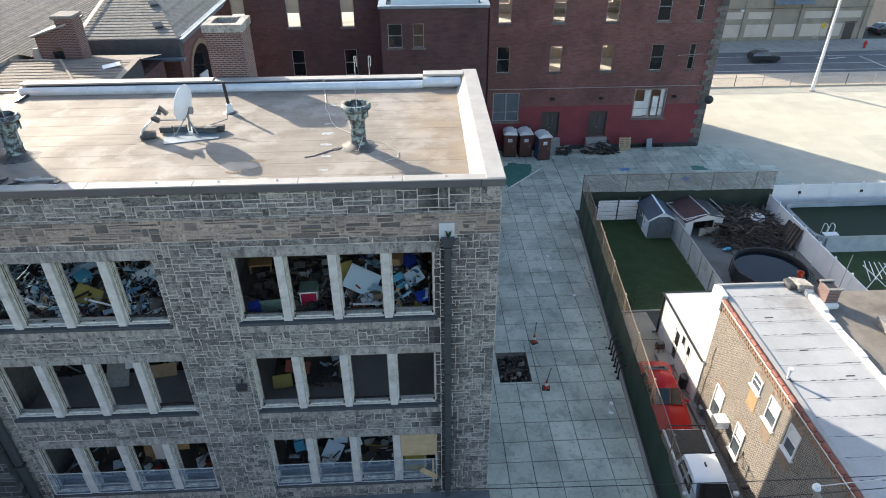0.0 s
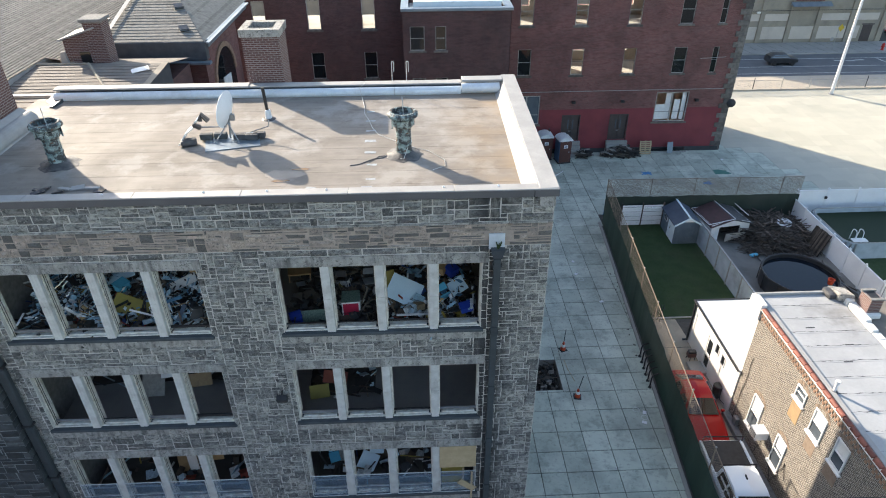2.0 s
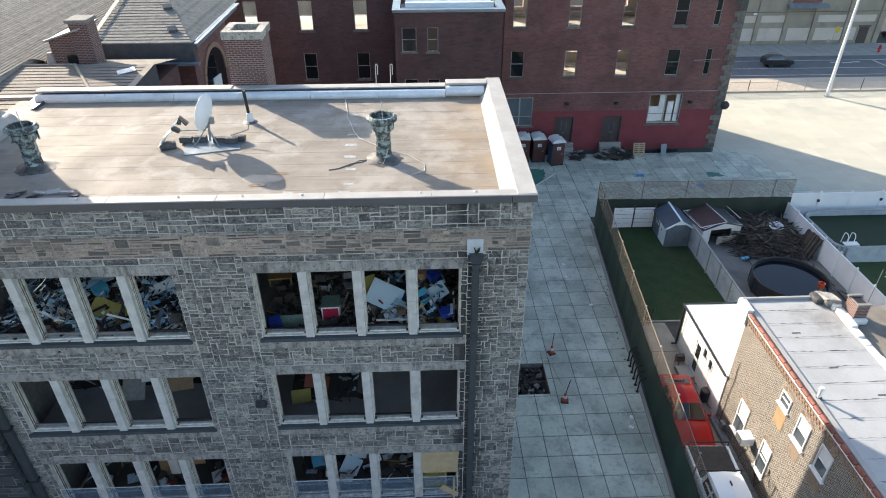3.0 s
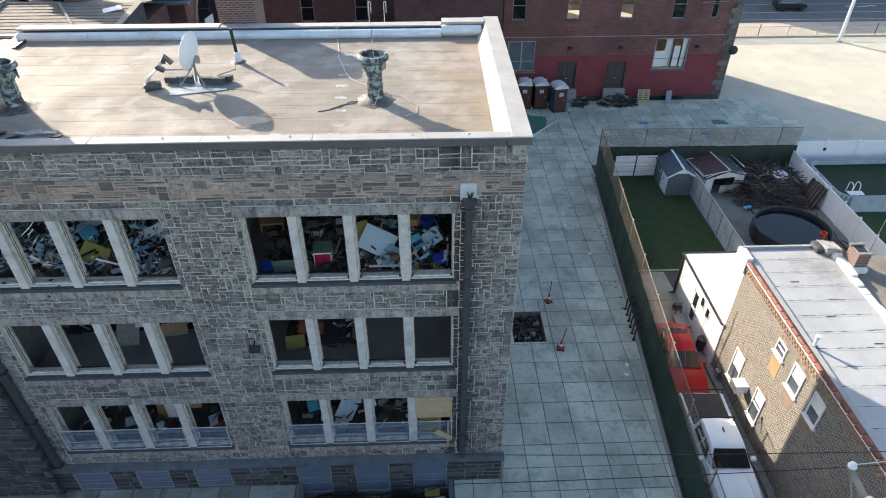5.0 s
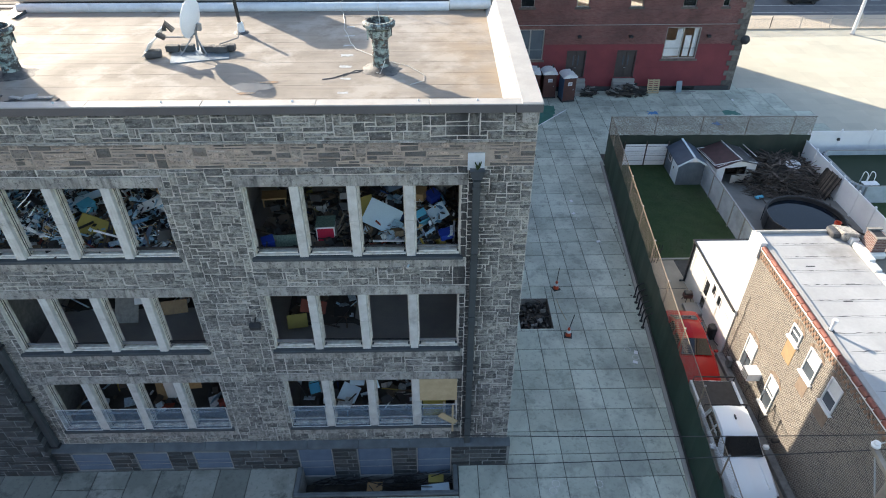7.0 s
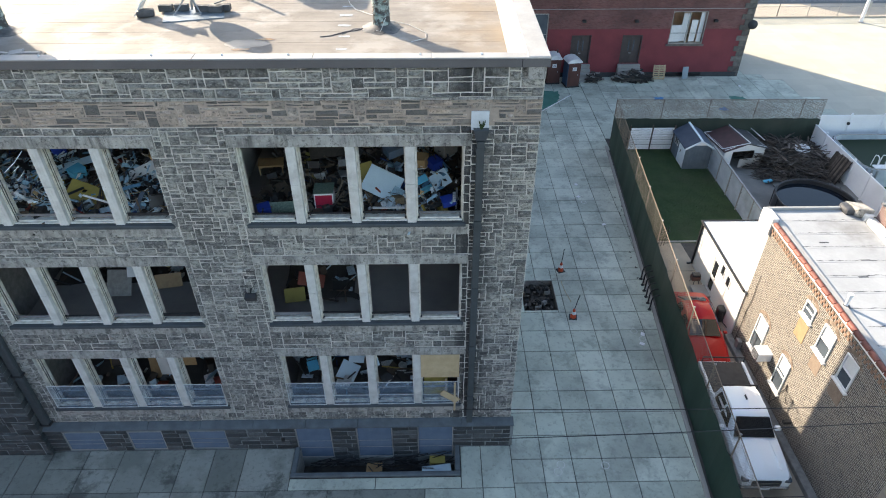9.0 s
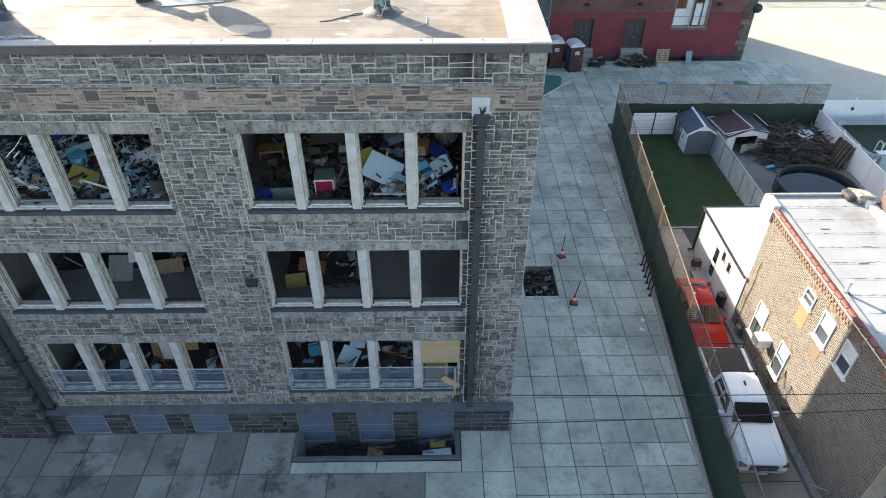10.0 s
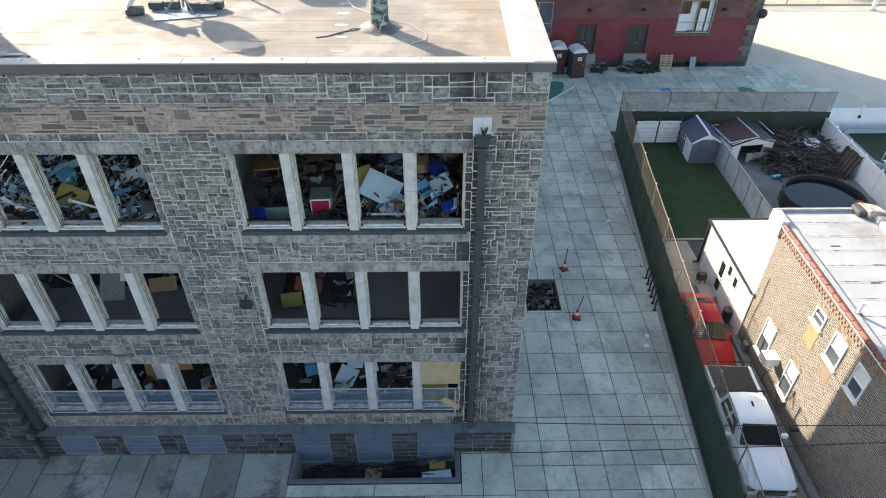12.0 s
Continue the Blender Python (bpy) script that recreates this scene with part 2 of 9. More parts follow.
    worn("dish_white", (0.82, 0.83, 0.84), (0.76, 0.77, 0.78), 2, 0.4, bump=0.02, amount=0.1)
    worn("steel", (0.36, 0.37, 0.38), (0.28, 0.29, 0.30), 6, 0.45, 0.7, bump=0.05)
    worn("black_iron", (0.022, 0.022, 0.024), (0.04, 0.04, 0.042), 8, 0.55, 0.3, bump=0.08)
    worn("cable_white", (0.66, 0.65, 0.62), (0.5, 0.5, 0.48), 5, 0.6, bump=0)
    worn("cinder", (0.20, 0.19, 0.175), (0.28, 0.27, 0.25), 6, 0.95, bump=0.4)
    # paving: each slab its own grey, with dark weathering
    k = NT("slab_concrete")
    p = k.pos()
    r = k.n("ObjectInfo").outputs["Random"]
    r2 = k.maths('FRACT', k.maths('ADD', r, k.n("NewGeometry").outputs["Random Per Island"]))
    c = k.ramp(r2, [(0, (0.42, 0.45, 0.375)), (0.5, (0.51, 0.545, 0.455)), (1, (0.59, 0.62, 0.525))])
    c = k.mix(k.range(k.noise(p, 0.33, 6, 0.62), 0.45, 0.62, 0, 0.6), c, (0.25, 0.262, 0.226))
    c = k.mix(k.range(k.noise(p, 1.1, 7, 0.7), 0.51, 0.62, 0, 0.45), c, (0.19, 0.20, 0.175))
    c = k.mix(k.range(k.noise(p, 5.0, 6, 0.75), 0.54, 0.64, 0, 0.4), c, (0.14, 0.147, 0.137))
    c = k.mix(k.range(k.noise(p, 2.6, 7, 0.75), 0.60, 0.69, 0, 0.3), c, (0.66, 0.65, 0.61))
    k.bump(k.noise(p, 35, 4), 0.25, 0.01)
    k.done(c, k.range(k.noise(p, 1.1), 0.3, 0.7, 0.62, 0.9))
    worn("joint_dirt", (0.075, 0.072, 0.066), (0.05, 0.048, 0.044), 4, 0.95, bump=0.3)
    worn("yard_ground", (0.30, 0.29, 0.27), (0.36, 0.345, 0.315), 0.5, 0.9, bump=0.2, fine=20, stain=(0.17, 0.165, 0.155), amount=0.5)
    worn("patio_slab", (0.215, 0.205, 0.185), (0.165, 0.158, 0.145), 0.9, 0.9, bump=0.2, fine=22, stain=(0.07, 0.066, 0.06), amount=0.7)
    worn("driveway", (0.40, 0.34, 0.26), (0.32, 0.275, 0.215), 0.9, 0.9, bump=0.2, fine=22, stain=(0.15, 0.14, 0.12), amount=0.6)
    worn("asphalt", (0.115, 0.12, 0.13), (0.145, 0.15, 0.155), 0.8, 0.85, bump=0.2, fine=30)
    worn("road_paint", (0.62, 0.62, 0.58), (0.45, 0.45, 0.42), 3, 0.8, bump=0)
    worn("soil_dark", (0.035, 0.032, 0.028), (0.075, 0.068, 0.058), 3, 0.98, bump=0.5)
    worn("sand_yard", (0.52, 0.45, 0.36), (0.44, 0.385, 0.31), 0.35, 0.92, bump=0.2, fine=15, stain=(0.24, 0.21, 0.17), amount=0.35)
    brick("brick_red", (0.165, 0.055, 0.05), (0.26, 0.10, 0.088), (0.22, 0.14, 0.125), ms=0.013, amount=0.55, pale=(0.22, 0.10, 0.088))
    brick("brick_brown", (0.085, 0.038, 0.037), (0.13, 0.058, 0.053), (0.13, 0.09, 0.085), amount=0.6, pale=(0.14, 0.068, 0.062))
    brick("brick_chimney", (0.105, 0.047, 0.043), (0.155, 0.072, 0.062), (0.33, 0.28, 0.255), bw=0.23, bh=0.08, ms=0.013, amount=0.15)
    brick("brick_tan", (0.185, 0.152, 0.12), (0.052, 0.042, 0.038), (0.45, 0.42, 0.37), bw=0.205, bh=0.073, ms=0.012, amount=0.25, bump=0.5, dirt=(0.15, 0.12, 0.095))
    worn("red_paint", (0.22, 0.04, 0.048), (0.175, 0.032, 0.04), 0.6, 0.75, bump=0.25, fine=12, stain=(0.075, 0.02, 0.024), amount=0.75)
    worn("quoin", (0.125, 0.11, 0.098), (0.20, 0.178, 0.155), 3.5, 0.9, bump=0.5, fine=14, stain=(0.045, 0.04, 0.038), amount=0.6, island=0.45)
    worn("door_brown", (0.052, 0.04, 0.038), (0.07, 0.052, 0.048), 3, 0.6, bump=0.1)
    worn("white_stucco", (0.82, 0.80, 0.76), (0.76, 0.74, 0.70), 1.4, 0.85, bump=0.25, fine=25, stain=(0.5, 0.46, 0.4), amount=0.35)
    worn("white_vinyl", (0.88, 0.88, 0.88), (0.83, 0.83, 0.84), 1.0, 0.45, bump=0.02, stain=(0.5, 0.5, 0.48), amount=0.25)
    worn("white_trim", (0.80, 0.79, 0.77), (0.72, 0.71, 0.69), 3, 0.5, bump=0.05, amount=0.15)
    worn("silver_roof", (0.42, 0.425, 0.425), (0.35, 0.355, 0.355), 0.7, 0.75, bump=0.25, fine=9, stain=(0.16, 0.15, 0.135), amount=0.85)
    worn("clay_tile", (0.27, 0.085, 0.055), (0.18, 0.055, 0.04), 5, 0.65, bump=0.2, island=0.35)
    worn("terracotta", (0.34, 0.215, 0.145), (0.26, 0.155, 0.105), 5, 0.8, bump=0.3)
    worn("ochre_patch", (0.40, 0.27, 0.14), (0.33, 0.225, 0.125), 3, 0.85, bump=0.3, fine=22, stain=(0.2, 0.14, 0.08), amount=0.5)
    worn("slate", (0.27, 0.258, 0.228), (0.195, 0.186, 0.166), 3.5, 0.92, bump=0.5, fine=9, stain=(0.05, 0.045, 0.04), amount=0.6, island=0.2, spec=0.15)
    worn("brown_felt", (0.25, 0.222, 0.19), (0.185, 0.165, 0.142), 1.4, 0.85, bump=0.5, fine=9, stain=(0.05, 0.043, 0.036), amount=0.6, spec=0.2)
    worn("metal_blue", (0.20, 0.25, 0.29), (0.26, 0.31, 0.35), 1.4, 0.4, 0.4, bump=0.08)
    worn("green_screen", (0.006, 0.028, 0.019), (0.010, 0.040, 0.027), 0.8, 0.6, bump=0.15, fine=20, stain=(0.012, 0.03, 0.022), amount=0.5)
    worn("screen_faded", (0.020, 0.034, 0.024), (0.030, 0.045, 0.033), 0.8, 0.8, bump=0.15, fine=20, amount=0.5)
    worn("rusty_wire", (0.28, 0.225, 0.17), (0.21, 0.168, 0.13), 4, 0.8, 0.1, bump=0)
    worn("galvanised", (0.42, 0.41, 0.39), (0.34, 0.33, 0.31), 8, 0.5, 0.5, bump=0)
    worn("corrugated", (0.50, 0.56, 0.61), (0.38, 0.44, 0.49), 1.6, 0.5, 0.15, bump=0.06, stain=(0.2, 0.18, 0.16), amount=0.4)
    worn("shed_grey", (0.10, 0.135, 0.165), (0.135, 0.175, 0.205), 2, 0.6, bump=0.05)
    worn("shed_roof", (0.035, 0.055, 0.085), (0.05, 0.072, 0.105), 2, 0.6, bump=0.1)
    worn("shed_door", (0.74, 0.83, 0.88), (0.68, 0.77, 0.83), 2, 0.5, bump=0.03)
    worn("maroon_roof", (0.085, 0.04, 0.04), (0.06, 0.032, 0.03), 3, 0.7, bump=0.2)
    worn("timber_grey", (0.07, 0.055, 0.045), (0.15, 0.122, 0.10), 5, 0.9, bump=0.4, fine=25, island=0.75)
    worn("pole_timber", (0.30, 0.265, 0.22), (0.20, 0.175, 0.145), 3, 0.9, bump=0.5, fine=30, stain=(0.07, 0.06, 0.05), amount=0.6)
    worn("rust_board", (0.22, 0.05, 0.03), (0.16, 0.04, 0.025), 4, 0.7, bump=0.1)
    worn("timber_pale", (0.52, 0.40, 0.25), (0.44, 0.33, 0.2), 5, 0.8, bump=0.2)
    worn("plywood", (0.55, 0.42, 0.25), (0.47, 0.35, 0.20), 3, 0.75, bump=0.15, fine=14, stain=(0.3, 0.19, 0.09), amount=0.4)
    k = NT("grass_soil")
    p = k.pos()
    c = k.mix(k.range(k.noise(p, 1.3, 5), 0.35, 0.65), (0.020, 0.046, 0.012), (0.036, 0.066, 0.020))
    c = k.mix(k.range(k.noise(p, 0.5, 5), 0.5, 0.7, 0, 0.5), c, (0.045, 0.05, 0.026))
    k.bump(k.noise(p, 40, 3), 0.6, 0.04)
    k.done(c, 0.95)
    worn("grass_blade", (0.022, 0.048, 0.012), (0.036, 0.064, 0.018), 2, 0.8, bump=0, island=0.15)
    k = NT("pool_water")
    k.bump(k.noise(k.pos(), 3, 2), 0.05, 0.02)
    k.done((0.006, 0.010, 0.016), 0.05, 0.0, 0.3)
    k = NT("pool_green")
    k.done((0.012, 0.026, 0.010), 0.5, 0.0, 0.15)
    for name, col, rough, metal, coat in (("car_red", (0.36, 0.001, 0.003), 0.3, 0.0, 0.15), ("car_white", (0.92, 0.94, 0.94), 0.3, 0.0, 0.6),
                                          ("car_dark", (0.03, 0.032, 0.036), 0.28, 0.3, 0.8), ("car_grey", (0.2, 0.21, 0.22), 0.3, 0.4, 0.8)):
        k = NT(name)
        k.b.inputs["Coat Weight"].default_value = coat
        k.b.inputs["Coat Roughness"].default_value = 0.06
        c = k.mix(k.range(k.noise(k.coords(), 2.0, 5), 0.4, 0.8, 0, 0.12), col, tuple(x * 0.75 + 0.05 for x in col))
        k.done(c, rough, metal, 0.2 if name == "car_red" else 0.5)
    k = NT("glass_dark")
    k.done((0.012, 0.014, 0.016), 0.04, 0.0, 0.8)
    k = NT("glass_sky")
    k.done(k.mix(k.range(k.noise(k.pos(), 0.8, 3), 0.4, 0.7), (0.10, 0.12, 0.14), (0.06, 0.07, 0.085)), 0.06, 0.0, 0.9)
    # scratched clear sheet
    k = NT("screen_weave")
    p = k.coords()
    k.b.inputs["Alpha"].default_value = 0.9
    k.done(k.mix(k.range(k.noise(p, 0.8, 5), 0.35, 0.7), (0.006, 0.030, 0.020), (0.011, 0.046, 0.031)), 0.7)
    k = NT("clear_sheet")
    k.put(k.b.inputs["Alpha"], k.range(k.noise(k.coords(), 2.5, 5), 0.3, 0.75, 0.05, 0.36))
    k.done((0.24, 0.33, 0.43), 0.15, 0.0, 0.8)
    worn("hazy_panel", (0.15, 0.20, 0.27), (0.12, 0.165, 0.23), 1.8, 0.25, bump=0.04, fine=30, stain=(0.26, 0.31, 0.37), amount=0.5)
    worn("rubber", (0.018, 0.018, 0.018), (0.03, 0.03, 0.03), 8, 0.85, bump=0.1)
    worn("chrome", (0.60, 0.61, 0.62), (0.55, 0.56, 0.57), 4, 0.18, 0.9, bump=0)
    worn("plastic_black", (0.02, 0.02, 0.022), (0.032, 0.032, 0.034), 5, 0.55, bump=0.05)
    worn("cone_orange", (0.62, 0.085, 0.03), (0.52, 0.07, 0.025), 5, 0.55, bump=0.03)
    worn("white_plastic", (0.78, 0.78, 0.78), (0.70, 0.70, 0.70), 4, 0.45, bump=0.02)
    worn("toilet_brown", (0.105, 0.04, 0.03), (0.085, 0.032, 0.026), 2, 0.5, bump=0.04)
    worn("toilet_blue", (0.06, 0.12, 0.20), (0.05, 0.10, 0.17), 2, 0.5, bump=0.04)
    worn("room_floor", (0.42, 0.38, 0.34), (0.33, 0.30, 0.275), 0.8, 0.7, bump=0.1, fine=15, amount=0.5)
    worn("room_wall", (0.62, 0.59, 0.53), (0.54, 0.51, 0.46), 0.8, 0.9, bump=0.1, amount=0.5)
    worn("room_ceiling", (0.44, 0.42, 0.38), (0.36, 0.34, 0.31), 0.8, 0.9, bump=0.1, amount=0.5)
    worn("oak", (0.36, 0.22, 0.10), (0.28, 0.17, 0.08), 6, 0.55, bump=0.1)
    worn("board_yellow", (0.34, 0.27, 0.06), (0.28, 0.22, 0.05), 3, 0.7, bump=0.05)
    worn("board_blue", (0.62, 0.76, 0.82), (0.56, 0.70, 0.77), 2, 0.7, bump=0.04, amount=0.15)
    worn("blue_plastic", (0.02, 0.05, 0.30), (0.025, 0.06, 0.35), 4, 0.4, bump=0.02)
    worn("cyan_plastic", (0.10, 0.42, 0.58), (0.08, 0.36, 0.5), 4, 0.5, bump=0.02)
    worn("crimson", (0.42, 0.015, 0.05), (0.36, 0.012, 0.045), 4, 0.5, bump=0.02)
    worn("green_pattern", (0.10, 0.16, 0.12), (0.22, 0.28, 0.22), 22, 0.7, bump=0.02)
    worn("cardboard", (0.40, 0.25, 0.12), (0.34, 0.21, 0.10), 4, 0.85, bump=0.08)
    worn("sky_blue_paint", (0.06, 0.24, 0.50), (0.05, 0.2, 0.42), 3, 0.7, bump=0)
    worn("court_green", (0.05, 0.17, 0.13), (0.07, 0.2, 0.16), 1.5, 0.8, bump=0.05)
    worn("tarp_blue", (0.03, 0.18, 0.42), (0.03, 0.15, 0.36), 2, 0.5, bump=0.1)
    worn("facade_tan", (0.34, 0.30, 0.235), (0.27, 0.24, 0.195), 0.6, 0.9, bump=0.25, fine=8, amount=0.4)
    worn("panel_beige", (0.56, 0.50, 0.43), (0.50, 0.45, 0.39), 0.7, 0.75, bump=0.05, amount=0.25)
    worn("yellow_sign", (0.60, 0.42, 0.03), (0.54, 0.37, 0.03), 3, 0.5, bump=0)
    worn("hydrant_red", (0.5, 0.02, 0.015), (0.42, 0.018, 0.015), 4, 0.5, bump=0.05)
    palette("junk", [(0.0, (0.03, 0.028, 0.026)), (0.22, (0.085, 0.06, 0.042)), (0.38, (0.17, 0.115, 0.07)), (0.52, (0.06, 0.06, 0.065)),
                     (0.63, (0.27, 0.19, 0.11)), (0.66, (0.50, 0.60, 0.66)), (0.76, (0.70, 0.70, 0.68)), (0.87, (0.03, 0.07, 0.22)),
                     (0.90, (0.30, 0.46, 0.54)), (0.95, (0.36, 0.26, 0.05)), (0.98, (0.30, 0.05, 0.03))])
    palette("junk_brown", [(0.0, (0.025, 0.024, 0.023)), (0.3, (0.07, 0.052, 0.04)), (0.5, (0.115, 0.085, 0.06)), (0.66, (0.05, 0.05, 0.052)),
                           (0.78, (0.19, 0.145, 0.10)), (0.88, (0.15, 0.155, 0.155)), (0.94, (0.42, 0.42, 0.41)), (0.97, (0.20, 0.17, 0.04)), (0.99, (0.03, 0.07, 0.2))])
    palette("paper_scraps", [(0.0, (0.025, 0.027, 0.03)), (0.32, (0.36, 0.56, 0.68)), (0.5, (0.74, 0.82, 0.85)), (0.66, (0.06, 0.09, 0.13)), (0.76, (0.86, 0.86, 0.84)), (0.88, (0.12, 0.28, 0.42)), (0.95, (0.5, 0.33, 0.15))])
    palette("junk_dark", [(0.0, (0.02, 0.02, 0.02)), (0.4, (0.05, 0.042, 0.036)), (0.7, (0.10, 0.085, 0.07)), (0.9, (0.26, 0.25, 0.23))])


make_materials()


# ---- mesh tools ----
class G:
    """Collects faces for one mesh."""

    def __init__(self):
        self.v, self.f = [], []

    def add(self, verts, faces):
        n = len(self.v)
        self.v += [tuple(p) for p in verts]
        self.f += [tuple(n + i for i in f) for f in faces]
        return self

    def box(self, x0, y0, z0, x1, y1, z1, m=None):
        vs = [(x, y, z) for z in (z0, z1) for y in (y0, y1) for x in (x0, x1)]
        if m is not None:
            vs = [m @ Vector(p) for p in vs]
        return self.add(vs, [(0, 2, 3, 1), (4, 5, 7, 6), (0, 1, 5, 4), (2, 6, 7, 3), (0, 4, 6, 2), (1, 3, 7, 5)])

    def cbox(self, m, sx, sy, sz):
        return self.box(-sx / 2, -sy / 2, -sz / 2, sx / 2, sy / 2, sz / 2, m)

    def cyl(self, p, q, r0, r1=None, n=10, caps=True):
        p, q = Vector(p), Vector(q)
        r1 = r0 if r1 is None else r1
        z = (q - p).normalized()
        x = z.orthogonal().normalized()
        y = z.cross(x)
        vs = [c + (x * math.cos(2 * math.pi * i / n) + y * math.sin(2 * math.pi * i / n)) * r for c, r in ((p, r0), (q, r1)) for i in range(n)]
        fs = [(i, (i + 1) % n, n + (i + 1) % n, n + i) for i in range(n)]
        if caps:
            fs += [tuple(reversed(range(n))), tuple(range(n, 2 * n))]
        return self.add(vs, fs)

    def tube(self, pts, r, n=6):
        P = [Vector(p) for p in pts]
        vs, u = [], None
        for i, p in enumerate(P):
            d = P[min(i + 1, len(P) - 1)] - P[max(i - 1, 0)]
            if d.length < 1e-5:
                d = p - P[i - 1]
            d.normalize()
            u = d.orthogonal() if u is None else u - d * u.dot(d)
            if u.length < 1e-4:
                u = d.orthogonal()
            u.normalize()
            v = d.cross(u)
            vs += [tuple(p + (u * math.cos(2 * math.pi * q / n) + v * math.sin(2 * math.pi * q / n)) * r) for q in range(n)]
        m = len(P)
        fs = [(k * n + i, k * n + (i + 1) % n, (k + 1) * n + (i + 1) % n, (k + 1) * n + i) for k in range(m - 1) for i in range(n)]
        return self.add(vs, fs + [tuple(reversed(range(n))), tuple(range((m - 1) * n, m * n))])

    def lathe(self, prof, c=(0, 0, 0), n=20, m=None):
        """prof: (radius, height) pairs from bottom to top."""
        vs = [(c[0] + r * math.cos(2 * math.pi * i / n), c[1] + r * math.sin(2 * math.pi * i / n), c[2] + h) for r, h in prof for i in range(n)]
        if m is not None:
            vs = [m @ Vector(p) for p in vs]
        fs = [(k * n + i, k * n + (i + 1) % n, (k + 1) * n + (i + 1) % n, (k + 1) * n + i) for k in range(len(prof) - 1) for i in range(n)]
        fs += [tuple(reversed(range(n))), tuple(range((len(prof) - 1) * n, len(prof) * n))]
        return self.add(vs, fs)

    def prism(self, poly, d, m=None):
        """A flat outline in x, z pushed along y by d."""
        n = len(poly)
        vs = [(x, 0, z) for x, z in poly] + [(x, d, z) for x, z in poly]
        if m is not None:
            vs = [m @ Vector(p) for p in vs]
        return self.add(vs, [tuple(range(n)), tuple(reversed(range(n, 2 * n)))] + [(i, n + i, n + (i + 1) % n, (i + 1) % n) for i in range(n)])

    def quad(self, *p):
        return self.add(p, [tuple(range(len(p)))])

    def mesh(self, name, mat, bevel=0.0, smooth=False, seg=1, weld=False):
        me = bpy.data.meshes.new(name)
        me.from_pydata(self.v, [], self.f)
        bm = bmesh.new()
        bm.from_mesh(me)
        if weld:
            bmesh.ops.remove_doubles(bm, verts=bm.verts, dist=0.0005)
        bmesh.ops.recalc_face_normals(bm, faces=bm.faces)
        if bevel:
            bmesh.ops.bevel(bm, geom=[e for e in bm.edges if e.is_manifold and e.calc_face_angle(0) > 0.5], offset=bevel, segments=seg, profile=0.6, affect='EDGES', clamp_overlap=True)
        if smooth:
            for f in bm.faces:
                f.smooth = True
            for e in bm.edges:
                if e.is_manifold and e.calc_face_angle(0) > 0.7:
                    e.smooth = False
        bm.to_mesh(me)
        bm.free()
        me.materials.append(MATS[mat])
        return me


def part(name, g, mat, parent=None, label="", bevel=0.0, smooth=False, seg=1, weld=False):
    """One mesh object, under a thing or a part."""
    ob = new(name, g.mesh(name, mat, bevel, smooth, seg, weld))
    ob.parent = parent
    return tagged(ob, label)


def raw(name, me, parent, loc=None):
    """An object of its own on a shared mesh."""
    ob = new(name, me)
    ob.parent = parent
    if loc is not None:
        ob.location = loc
    return ob


def thing(name, m, label, category, group="", kind=""):
    """An Empty at the base of a thing, which parents its parts. m: a place or a pose."""
    ob = new(name)
    ob.empty_display_size = 0.2
    ob.matrix_basis = m if isinstance(m, Matrix) else Matrix.Translation(m)
    return tagged(ob, label, category, group, kind)


def solo(name, g, mat, label, category, group="", kind="", bevel=0.0, smooth=False):
    ob = new(name, g.mesh(name, mat, bevel, smooth))
    return tagged(ob, label, category, group, kind)


def holes(g, x0, x1, z0, z1, y0, y1, cuts):
    """An upright wall slab along x, one solid, with rectangular openings cut through: (xa, xb, za, zb)."""
    xs = sorted({x0, x1, *[c[0] for c in cuts], *[c[1] for c in cuts]})
    zs = sorted({z0, z1, *[c[2] for c in cuts], *[c[3] for c in cuts]})
    nx, nz = len(xs) - 1, len(zs) - 1

    def solid(i, j):
        if not (0 <= i < nx and 0 <= j < nz):
            return False
        mx, mz = (xs[i] + xs[i + 1]) / 2, (zs[j] + zs[j + 1]) / 2
        return x0 < mx < x1 and z0 < mz < z1 and not any(q[0] < mx < q[1] and q[2] < mz < q[3] for q in cuts)
    ids, vs, fs = {}, [], []

    def v(i, j, k):
        if (i, j, k) not in ids:
            ids[i, j, k] = len(vs)
            vs.append((xs[i], (y0, y1)[k], zs[j]))
        return ids[i, j, k]
    for i in range(nx):
        for j in range(nz):
            if not solid(i, j):
                continue
            fs.append((v(i, j, 0), v(i + 1, j, 0), v(i + 1, j + 1, 0), v(i, j + 1, 0)))
            fs.append((v(i, j + 1, 1), v(i + 1, j + 1, 1), v(i + 1, j, 1), v(i, j, 1)))
            for (di, dj), (a, b) in (((-1, 0), ((i, j + 1), (i, j))), ((1, 0), ((i + 1, j), (i + 1, j + 1))), ((0, -1), ((i, j), (i + 1, j))), ((0, 1), ((i + 1, j + 1), (i, j + 1)))):
                if not solid(i + di, j + dj):
                    fs.append((v(*b, 0), v(*a, 0), v(*a, 1), v(*b, 1)))
    return g.add(vs, fs)




# ---- ground ----
def build_ground():
    g = G()
    # one sheet to the horizon; the window well and the broken pit are left open
    xs = [-400, -7.94, -2.08, 1.5, 3.1, 400]
    ys = [-400, -1.38, 0.25, 7.28, 9.47, 400]
    for i in range(5):
        for j in range(5):
            if (i, j) in ((1, 1), (3, 3)):
                continue
            g.quad((xs[i], ys[j], -0.03), (xs[i + 1], ys[j], -0.03), (xs[i + 1], ys[j + 1], -0.03), (xs[i], ys[j + 1], -0.03))
    tagged(part("ground", g, "joint_dirt"), "dark dirt and mortar under the paving", "ground", kind="structure")


build_ground()

